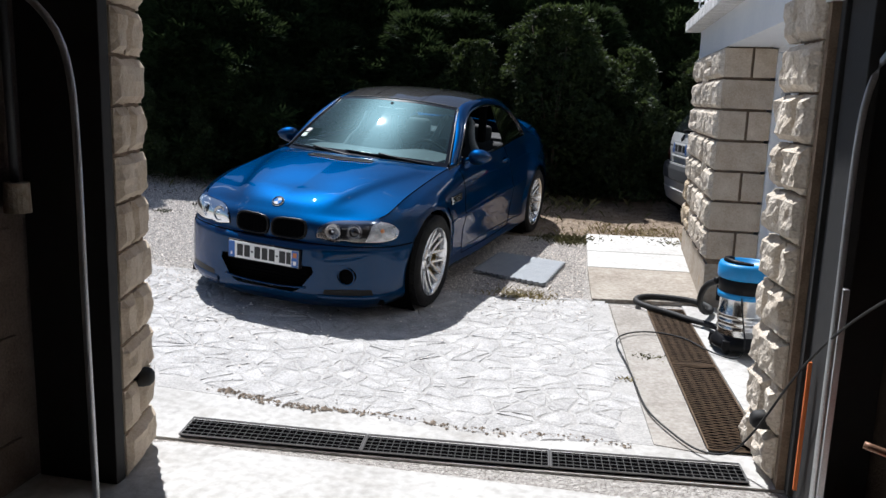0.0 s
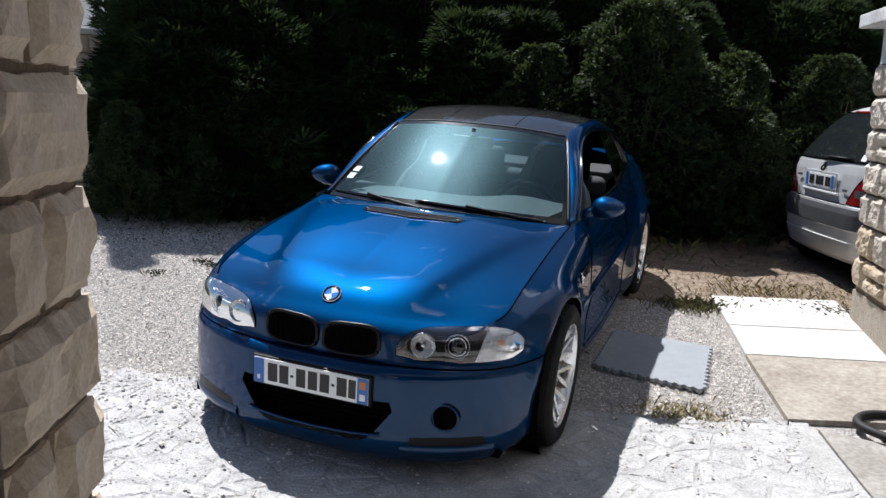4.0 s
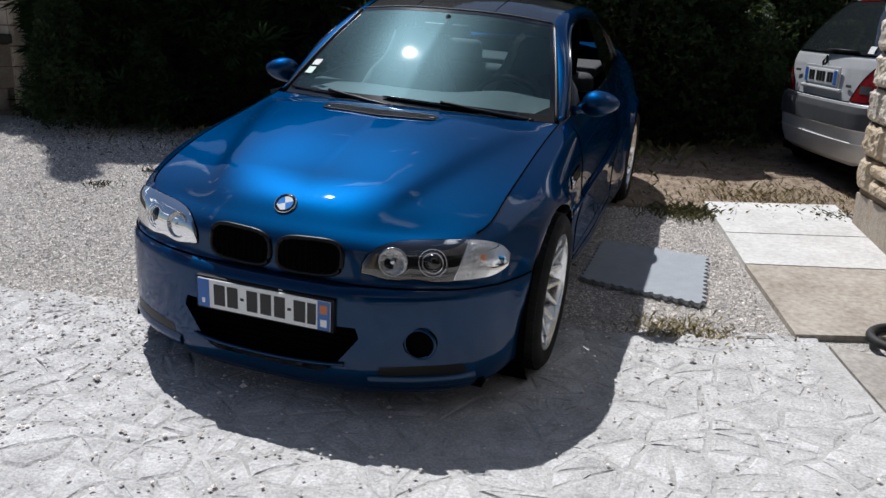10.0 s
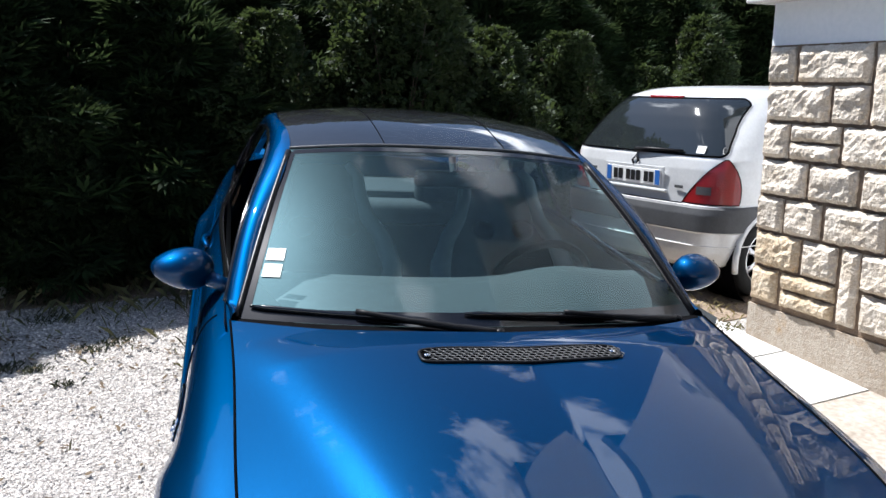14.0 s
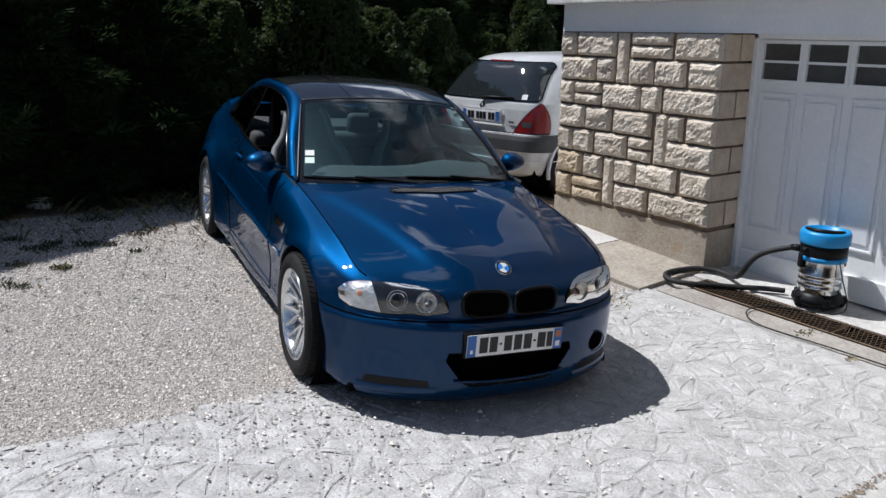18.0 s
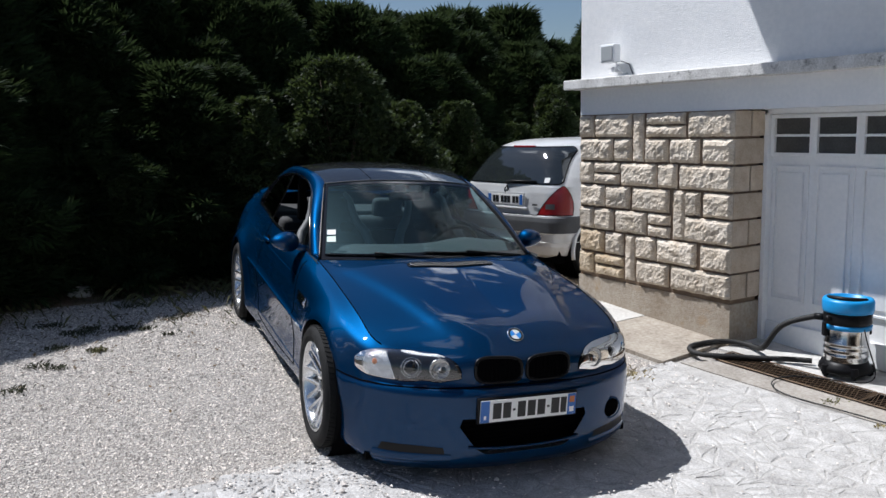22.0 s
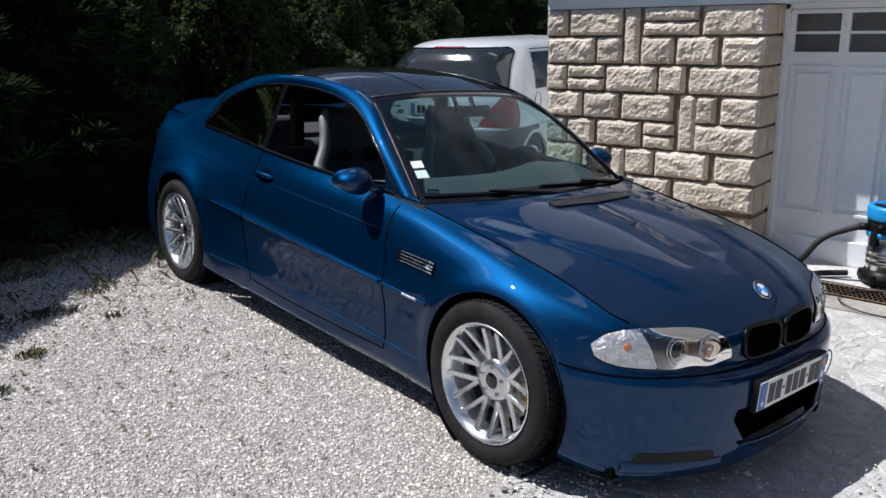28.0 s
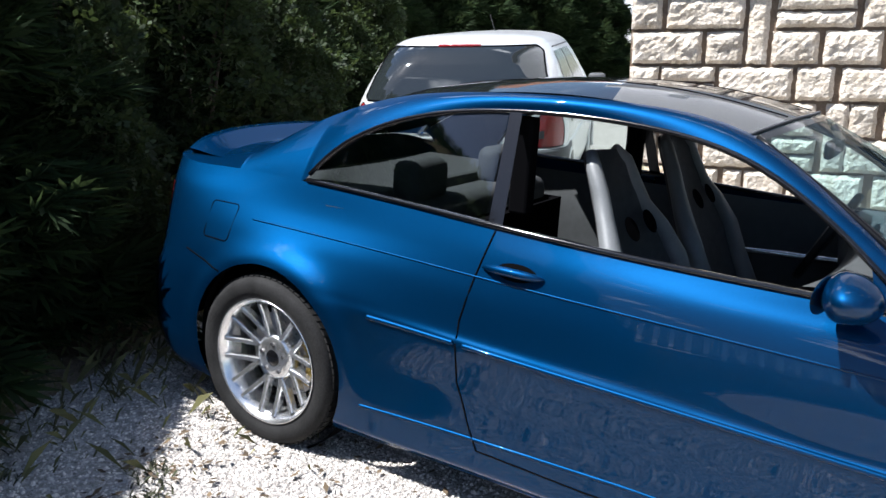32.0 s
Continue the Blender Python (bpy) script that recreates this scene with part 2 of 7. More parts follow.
def box(x0, y0, z0, x1, y1, z1, bevel=0.0, seg=2, bm=None):
    """A box between two corners, its edges rounded."""
    bm = bm or bmesh.new()
    r = bmesh.ops.create_cube(bm, size=1.0, matrix=Matrix.Translation(((x0 + x1) / 2, (y0 + y1) / 2, (z0 + z1) / 2)) @ Matrix.Diagonal((abs(x1 - x0), abs(y1 - y0), abs(z1 - z0), 1)))
    if bevel:
        es = {e for v in r["verts"] for e in v.link_edges}
        bmesh.ops.bevel(bm, geom=list(es), offset=bevel, segments=seg, affect="EDGES", profile=0.5)
    return bm


def cyl(p0, p1, r0, r1=None, seg=20, bm=None, caps=True):
    """A cylinder or cone from p0 to p1."""
    bm = bm or bmesh.new()
    p0, p1 = Vector(p0), Vector(p1)
    d = p1 - p0
    m = Matrix.Translation((p0 + p1) / 2) @ d.to_track_quat("Z", "Y").to_matrix().to_4x4()
    bmesh.ops.create_cone(bm, cap_ends=caps, segments=seg, radius1=r0, radius2=r0 if r1 is None else r1, depth=d.length, matrix=m)
    return bm


def lathe(profile, seg=32, axis="z", m=None, bm=None, caps=True):
    """A turned body: profile of (radius, height)."""
    bm = bm or bmesh.new()
    rings = []
    for r, h in profile:
        ring = []
        for i in range(seg):
            a = 2 * math.pi * i / seg
            p = Vector((r * math.cos(a), r * math.sin(a), h))
            if axis == "x":
                p = Vector((h, p.x, p.y))
            ring.append(bm.verts.new(m @ p if m else p))
        rings.append(ring)
    for a, b in zip(rings, rings[1:]):
        for i in range(seg):
            bm.faces.new((a[i], a[(i + 1) % seg], b[(i + 1) % seg], b[i]))
    for ring, r in ((rings[0], profile[0][0]), (rings[-1], profile[-1][0])):
        if r > 1e-5 and caps:
            bm.faces.new(ring)
    bmesh.ops.recalc_face_normals(bm, faces=bm.faces)
    return bm


def spline(points, n):
    """n points along a smooth (natural cubic) curve through the given ones, even in arc parameter."""
    p = np.array(points, float)
    t = np.r_[0, np.cumsum(np.sqrt(((p[1:] - p[:-1]) ** 2).sum(1)))]
    return cubic(t, p, np.linspace(0, t[-1], n))


def cubic(t, p, q):
    """Natural cubic spline through p at t, read at q."""
    t, p, q = np.asarray(t, float), np.asarray(p, float), np.asarray(q, float)
    k, h = len(t), np.diff(t)
    a = np.eye(k)
    rhs = np.zeros_like(p)
    for i in range(1, k - 1):
        a[i, i - 1], a[i, i], a[i, i + 1] = h[i - 1], 2 * (h[i - 1] + h[i]), h[i]
        rhs[i] = 6 * ((p[i + 1] - p[i]) / h[i] - (p[i] - p[i - 1]) / h[i - 1])
    m2 = np.linalg.solve(a, rhs)
    i = np.clip(np.searchsorted(t, q) - 1, 0, k - 2)
    d, hh = (q - t[i]), h[i]
    e = hh - d
    if p.ndim > 1:
        d, e, hh = d[:, None], e[:, None], hh[:, None]
    return (m2[i] * e**3 + m2[i + 1] * d**3) / (6 * hh) + (p[i] / hh - m2[i] * hh / 6) * e + (p[i + 1] / hh - m2[i + 1] * hh / 6) * d


def tube(points, r, seg=8, bm=None, closed=False):
    """A round bar along points."""
    bm = bm or bmesh.new()
    pts = [Vector(p) for p in points]
    n = len(pts)
    rings = []
    for i, p in enumerate(pts):
        a = pts[(i - 1) % n] if closed or i else p
        b = pts[(i + 1) % n] if closed or i < n - 1 else p
        d = (b - a).normalized()
        up = Vector((0, 0, 1)) if abs(d.z) < 0.95 else Vector((1, 0, 0))
        s = d.cross(up).normalized()
        u = s.cross(d)
        rr = r[i] if isinstance(r, (list, tuple)) else r
        rings.append([bm.verts.new(p + rr * (math.cos(2 * math.pi * j / seg) * s + math.sin(2 * math.pi * j / seg) * u)) for j in range(seg)])
    for a, b in list(zip(rings, rings[1:])) + ([(rings[-1], rings[0])] if closed else []):
        for j in range(seg):
            bm.faces.new((a[j], a[(j + 1) % seg], b[(j + 1) % seg], b[j]))
    if not closed:
        bm.faces.new(rings[0][::-1]), bm.faces.new(rings[-1])
    return bm


def coons(bottom, right, top, left):
    """The patch between four curves: bottom and top run across (m points), left and right up (n points)."""
    b, r, t, l = (np.asarray(c, float) for c in (bottom, right, top, left))
    m, n = len(b), len(r)
    u, v = np.linspace(0, 1, m)[None, :, None], np.linspace(0, 1, n)[:, None, None]
    ruled = (1 - v) * b[None] + v * t[None] + (1 - u) * l[:, None] + u * r[:, None]
    return ruled - ((1 - u) * (1 - v) * b[0] + u * (1 - v) * b[-1] + (1 - u) * v * t[0] + u * v * t[-1])


def grid_faces(n, m, flip=False, offset=0):
    i = np.arange(n - 1)[:, None] * m + np.arange(m - 1)[None] + offset
    f = np.stack([i, i + 1, i + m + 1, i + m], -1).reshape(-1, 4)
    return f[:, ::-1] if flip else f


def both(g):
    """A half patch (first column on the middle plane x = 0) with its mirror image as one grid."""
    return np.concatenate([(g * (-1, 1, 1))[:, :0:-1], g], 1)


def surface(name, g, material, parent, label="", flip=False):
    n, m = g.shape[:2]
    return raw(name, g.reshape(-1, 3), grid_faces(n, m, flip), material, parent, label)

# ---- the blue coupe, in its own frame: x to its left side, y rearwards from the front axle, z up from the ground ----
Y_FRONT, Y_REAR, R_TYRE = -.020, 2.758, 0.322
STATIONS = []


def station(x, y, *rows):
    """One station of the body shell: the widest outline in plan, then heights and insets from the bottom edge to the top edge."""
    STATIONS.append([(x, y), *rows])


station(0.00, -.795, (0.104, .050), (0.150, .012), (0.232, 0), (0.382, 0), (0.477, .004), (0.506, .026), (0.522, .062), (0.622, .072), (0.684, .108))
station(0.28, -.780, (0.104, .050), (0.150, .012), (0.232, 0), (0.382, 0), (0.477, .004), (0.506, .026), (0.522, .060), (0.622, .074), (0.681, .112))
station(0.52, -.705, (0.104, .050), (0.150, .010), (0.232, 0), (0.382, 0), (0.478, .003), (0.508, .020), (0.524, .048), (0.612, .072), (0.672, .125))
station(0.735, -.545, (0.104, .050), (0.150, .010), (0.232, 0), (0.382, 0), (0.482, .002), (0.512, .016), (0.534, .026), (0.632, .046), (0.686, .090))
station(0.825, -.360, (0.132, .040), (0.177, .010), (0.252, 0), (0.392, 0), (0.487, .002), (0.522, .010), (0.597, .020), (0.682, .052), (0.740, .130))
station(0.870, 0.00, (.140, .030), (.200, .010), (.30, 0), (.42, 0), (.550, .000), (.630, .008), (.705, .030), (.775, .082), (.812, .160))
station(0.868, 0.33, (.130, .050), (.180, .020), (.27, .012), (.40, .016), (.545, .008), (.640, .012), (.74, .034), (.82, .085), (.858, .155))
station(0.868, 0.60, (.130, .060), (.180, .032), (.27, .020), (.40, .022), (.540, .006), (.580, .016), (.73, .034), (.845, .080), (.893, .145))
station(0.872, 1.20, (.130, .050), (.180, .014), (.25, .014), (.40, .022), (.550, .006), (.585, .020), (.72, .038), (.84, .070), (.916, .128))
station(0.875, 1.90, (.130, .050), (.180, .014), (.25, .014), (.40, .022), (.575, .006), (.610, .020), (.73, .042), (.85, .080), (.942, 0.120))
station(0.885, 2.28, (.130, .050), (.180, .010), (.26, .010), (.42, .020), (.585, .012), (.630, .022), (.75, .060), (.86, .115), (.955, 0.160))
station(0.895, 2.73, (.140, .030), (.200, .010), (.30, 0), (.42, 0), (.570, .000), (.655, .010), (.75, .058), (.87, .140), (.968, 0.190))
station(0.875, 3.12, (.150, .030), (.200, .010), (.30, 0), (.42, 0), (.550, .004), (.655, .022), (.77, .060), (.88, .120), (.968, .190))
station(0.805, 3.44, (.160, .050), (.200, .020), (.30, 0), (.42, 0), (.520, .010), (.640, .040), (.77, .068), (.88, .100), (.960, .160))
station(0.665, 3.605, (.200, .060), (.240, .020), (.32, 0), (.44, 0), (.520, .010), (.600, .055), (.75, .080), (.88, .095), (.970, .115))
station(0.30, 3.66, (.200, .060), (.240, .020), (.32, 0), (.45, 0), (.530, .010), (.600, .060), (.75, .080), (.88, .095), (.978, .105))
station(0.00, 3.67, (.200, .060), (.240, .020), (.32, 0), (.45, 0), (.530, .010), (.600, .060), (.75, .080), (.88, .095), (.980, .105))

K_XY = np.array([k[0] for k in STATIONS])
K_ROWS = np.array([k[1:] for k in STATIONS])
K_T = np.r_[0, np.cumsum(np.hypot(*np.diff(K_XY, axis=0).T))]


def pchip(t, p, q):
    """Monotone cubic through p at t, along the first axis."""
    h, d = np.diff(t), np.diff(p, axis=0) / np.diff(t)[:, None, None]
    m = np.zeros_like(p)
    w1, w2 = (2 * h[1:] + h[:-1])[:, None, None], (h[1:] + 2 * h[:-1])[:, None, None]
    ok = d[1:] * d[:-1] > 0
    safe = np.where(ok, d[1:], 1), np.where(ok, d[:-1], 1)
    m[1:-1] = np.where(ok, (w1 + w2) / (w1 / safe[1] + w2 / safe[0]), 0)
    m[0], m[-1] = d[0], d[-1]
    i = np.clip(np.searchsorted(t, q) - 1, 0, len(t) - 2)
    s = ((q - t[i]) / h[i])[:, None, None]
    hh = h[i][:, None, None]
    return (1 + 2 * s) * (1 - s) ** 2 * p[i] + s * (1 - s) ** 2 * hh * m[i] + s * s * (3 - 2 * s) * p[i + 1] + s * s * (s - 1) * hh * m[i + 1]


def shell(ts, vs):
    """Points of the half body shell at outline lengths ts and heights vs (0 bottom to 8 top edge): array [v, t, 3]."""
    ts, vs = np.asarray(ts, float), np.asarray(vs, float)
    e = 1e-3
    # mirrored ends keep the outline square to the middle plane
    tt = np.r_[-K_T[2:0:-1], K_T, 2 * K_T[-1] - K_T[-2:-4:-1]]
    xy = np.r_[K_XY[2:0:-1] * (-1, 1), K_XY, K_XY[-2:-4:-1] * (-1, 1)]
    rows = np.r_[K_ROWS[2:0:-1], K_ROWS, K_ROWS[-2:-4:-1]]
    plan, ahead = cubic(tt, xy, ts), cubic(tt, xy, ts + e) - cubic(tt, xy, ts - e)
    nrm = np.stack([ahead[:, 1], -ahead[:, 0]], -1) / np.hypot(*ahead.T)[:, None]
    flat = cubic(tt, rows.reshape(len(tt), -1), ts).reshape(len(ts), -1, 2)
    zi = pchip(np.arange(9.0), flat.transpose(1, 0, 2), vs)
    pos = plan[None] - nrm[None] * zi[..., 1:]
    flare = sum(np.exp(-((np.hypot(pos[..., 1] - c, zi[..., 0] - .325) - .375) / .055) ** 2) for c in (Y_FRONT, Y_REAR)) * (pos[..., 0] > .5) * np.clip((zi[..., 0] - .22) / .2, 0, 1)
    pos[..., 0] += .020 * flare
    return np.concatenate([pos, zi[..., :1]], -1)


LK_T, LK_V = np.linspace(0, K_T[-1], 1201), np.linspace(0, 8, 161)
LK = shell(LK_T, LK_V)
LKN = np.cross(np.gradient(LK, axis=1), np.gradient(LK, axis=0))
LKN /= np.linalg.norm(LKN, axis=-1, keepdims=True) + 1e-12
if LKN[80, 600, 0] < 0:
    LKN = -LKN


def lookup(table, t, v):
    """Reads a table of the shell between its samples."""
    i, j = np.clip(v / 8 * 160, 0, 159.999), np.clip(t / K_T[-1] * 1200, 0, 1199.999)
    a, b = int(i), int(j)
    e, f = i - a, j - b
    return (table[a, b] * (1 - e) + table[a + 1, b] * e) * (1 - f) + (table[a, b + 1] * (1 - e) + table[a + 1, b + 1] * e) * f


def t_at_y(y, v):
    """Outline length at which the shell's row v reaches y (past the front corner)."""
    return float(np.interp(y, LK[int(round(v * 20)), :, 1], LK_T))


def arch(p, yc, r, zc=0.325):
    """Below 0 inside the wheel arch."""
    d = np.hypot(p[..., 1] - yc, (p[..., 2] - zc)) - r
    return np.where(p[..., 0] > 0.5, d, 1.0)


def superellipse(p, cx, cz, a, b, n):
    d = (np.abs((p[..., 0] - cx) / a) ** n + np.abs((p[..., 2] - cz) / b) ** n) ** (1 / n) - 1
    return np.where(p[..., 1] < -0.3, d * min(a, b), 1.0)


def intake(p):
    """The wide lower air intake, narrower towards its bottom."""
    w = 0.375 - 0.75 * np.clip(0.372 - p[..., 2], 0, 0.2)
    q = np.stack([np.abs(p[..., 0]) - w + 0.045, np.abs(p[..., 2] - 0.282) - 0.047], -1)
    d = np.hypot(*np.maximum(q, 0).transpose(2, 0, 1)) + np.minimum(q.max(-1), 0) - 0.045
    return np.where(p[..., 1] < -0.3, d, 1.0)


NT, NV = 330, 72
SH_T = np.linspace(0, K_T[-1], NT)
SH_V = np.linspace(0, 8, NV)
SH = shell(SH_T, SH_V)
dt, dv = np.gradient(SH, axis=1), np.gradient(SH, axis=0)
HOLES = [lambda p: arch(p, Y_FRONT, 0.362), lambda p: arch(p, Y_REAR, 0.358), intake, lambda p: superellipse(p, 0.545, 0.324, 0.054, 0.052, 2)]
gone = np.zeros(SH.shape[:2], bool)
SHR = None
for hole in HOLES:
    if hole is HOLES[-1]:
        SHR, goner = SH.copy(), gone.copy()   # the right side has no lamp hole
    f = hole(SH)
    inside = f < 0
    near = inside.copy()   # inner vertices beside an outer one are pulled onto the rim of the hole
    out = ~inside
    touch = np.zeros_like(out)
    touch[1:] |= out[:-1]
    touch[:-1] |= out[1:]
    touch[:, 1:] |= out[:, :-1]
    touch[:, :-1] |= out[:, 1:]
    touch[1:, 1:] |= out[:-1, :-1]
    touch[:-1, :-1] |= out[1:, 1:]
    touch[1:, :-1] |= out[:-1, 1:]
    touch[:-1, 1:] |= out[1:, :-1]
    rim = inside & touch
    for _ in range(4):
        f0 = hole(SH)
        ft = (hole(SH + 0.2 * dt) - f0) / 0.2
        fv = (hole(SH + 0.2 * dv) - f0) / 0.2
        g2 = ft**2 + fv**2 + 1e-9
        step = np.clip(-f0 / g2, -40, 40)[..., None]
        SH = np.where(rim[..., None], SH + np.clip(step * ft[..., None], -1.2, 1.2) * dt + np.clip(step * fv[..., None], -1.2, 1.2) * dv, SH)
    gone |= inside & ~rim
nrm = np.cross(np.gradient(SH, axis=0), np.gradient(SH, axis=1))
nrm = -nrm / (np.linalg.norm(nrm, axis=-1, keepdims=True) + 1e-12)
if nrm[NV // 2, NT // 2, 0] < 0:
    nrm = -nrm
# the nose rolls over into the bonnet without a crease
_roll = np.clip((SH_V[:, None] - 6.6) / 1.4, 0, 1) ** 1.5 * np.clip((K_T[3] + .02 - SH_T[None]) / .10, 0, 1)
nrm = nrm + _roll[..., None] * np.array((0, -.25, 1.15))
nrm /= np.linalg.norm(nrm, axis=-1, keepdims=True)

YD0, YD1 = 0.665, 1.96           # door shut lines
T_D0, T_D1 = t_at_y(YD0, 5), t_at_y(YD1, 5)
T_BUMP, T_RB = t_at_y(-0.345, 4), t_at_y(3.22, 4)


def region(ti, vi):
    """Which panel of the shell a face belongs to."""
    if vi < 5.0 and ti < T_BUMP or ti < 0.50 and vi < 5.6:
        return "front_bumper"
    if ti > T_RB and vi < 5.0:
        return "rear_bumper"
    if vi < 2.2 and T_BUMP < ti < T_RB:
        return "side_skirt"
    if ti < T_D0:
        return "front_fender"
    return "door" if ti < T_D1 else "quarter_panel"


def add_shell(car):
    quads = grid_faces(NV, NT)
    made, first = {}, {}
    for side, grid, bad in ((1, SH, gone.reshape(-1)), (-1, SHR, goner.reshape(-1))):
        n_faces = {}
        for f in quads:
            if bad[f].any():
                continue
            vi, ti = np.unravel_index(f, (NV, NT))
            n_faces.setdefault(region(SH_T[ti].mean(), SH_V[vi].mean()), []).append(f)
        flatp, flatn = grid.reshape(-1, 3), nrm.reshape(-1, 3)
        for name, fs in n_faces.items():
            fs = np.array(fs)
            used, inv = np.unique(fs, return_inverse=True)
            fs = inv.reshape(fs.shape)
            whole = name in ("front_bumper", "rear_bumper")
            pp, qq = flatp[used] * (side, 1, 1), flatn[used] * (side, 1, 1)
            ff = fs if side == -1 else fs[:, ::-1]
            a, b, c = pp[ff[0][0]], pp[ff[0][1]], pp[ff[0][2]]
            if np.dot(np.cross(b - a, c - a), qq[ff[0][0]]) < 0:
                ff = ff[:, ::-1]
            if whole and side == 1:
                first[name] = (pp, qq, ff)
                continue
            if whole:
                p0, q0, f0 = first[name]
                pp, qq, ff = np.r_[p0, pp], np.r_[q0, qq], np.r_[f0, ff + len(p0)]
            made[name, side] = raw(name, pp, ff, M_PAINT, car, normals=qq)
    return made


def on_shell(t, v, out=0.0, side=1):
    """A point on the shell, moved out along its normal."""
    n = lookup(LKN, t, v)
    q = lookup(LK, t, v) + out * n / np.linalg.norm(n)
    return np.array((q[0] * side, q[1], q[2]))


# greenhouse curves of the half car
HOOD_T = 1.0 * K_T[3]
t_h = np.linspace(0, HOOD_T, 40)
t_s = np.linspace(HOOD_T, K_T[7], 70)
hood_front, hood_side = shell(t_h, [8])[0], shell(t_s, [8])[0]
cowl = spline([(0, .385, .919), (.25, .400, .915), (.5, .475, .904), tuple(hood_side[-1])], 40)
cowl36 = cubic(np.arange(40), cowl, np.linspace(0, 39, 36))
hood_mid = spline([tuple(hood_front[0]), (0, -.63, .724), (0, -.40, .782), (0, -.1, .846), (0, .2, .896), (0, .385, .919)], 70)
ws_base = spline([(0, .44, .922), (.25, .46, .918), (.5, .53, .905), (.705, .625, .890)], 36)
RAIL_C = [(.705, .625, .890), (.622, .93, 1.105), (.535, 1.235, 1.288), (.548, 1.6, 1.345), (.545, 2.1, 1.335), (.51, 2.5, 1.28), (.53, 2.8, 1.175), (.575, 3.10, 1.015)]
ws_side = spline(RAIL_C[:3], 36)
ws_mid = spline([(0, .44, .922), (0, .80, 1.14), (0, 1.165, 1.322)], 36)
ws_top = spline([(0, 1.165, 1.322), (.28, 1.185, 1.315), (.535, 1.235, 1.288)], 36)
roof_side = spline(RAIL_C[2:6], 50)
roof_mid = spline([(0, 1.165, 1.322), (0, 1.45, 1.375), (0, 1.8, 1.393), (0, 2.15, 1.375), (0, 2.42, 1.335)], 50)
roof_end = spline([(0, 2.42, 1.335), (.28, 2.44, 1.322), (.51, 2.5, 1.28)], 36)
bl_side = spline(RAIL_C[5:], 30)
bl_mid = spline([(0, 2.42, 1.335), (0, 2.74, 1.22), (0, 3.04, 1.055)], 30)
bl_base = spline([(0, 3.04, 1.055), (.3, 3.055, 1.045), (.575, 3.10, 1.015)], 36)
WIN_TOP = [(.735, .74, .905), (.685, .98, 1.10), (.618, 1.25, 1.235), (.59, 1.55, 1.285), (.585, 1.92, 1.290), (.600, 2.2, 1.262), (.632, 2.48, 1.180), (.668, 2.63, 1.085), (.712, 2.72, .980)]


def belt(y):
    return lookup(LK, t_at_y(y, 8), 8.0)


def band(a, b, bulge, n=9):
    """A rounded band between two curves."""
    a, b = np.asarray(a), np.asarray(b)
    s = np.linspace(0, 1, n)[:, None, None]
    g = (1 - s) * a[None] + s * b[None]
    d = np.gradient(a + b, axis=0)
    nn = np.cross(d, b - a)
    nn /= np.linalg.norm(nn, axis=-1, keepdims=True) + 1e-9
    nn[nn[:, 0] + nn[:, 2] < 0] *= -1
    return g + (4 * s * (1 - s)) * bulge * nn[None]


def mirror_pair(name, g, material, car, label=""):
    a = surface(name, g, material, car, label)
    b = surface(name, g * (-1, 1, 1), material, car, label, flip=True)
    return a, b


def bonnet(x, y, base):
    """Adds the raised centre of the bonnet: a power dome that narrows to the nose."""
    f = np.abs(x) / (0.31 + 0.34 * np.clip((y + .7) / 1.1, 0, 1))
    rise = 1 / (1 + np.exp(np.clip((f - 1) * 26, -50, 50)))
    return base + 0.015 * rise * np.clip((y + .78) / .35, 0, 1) * np.clip((.46 - y) / .16, 0, 1)


nrm_table = np.stack([np.stack([np.interp(LK_T, SH_T, nrm[-1, :, c]) for c in range(3)], -1)] * 161)


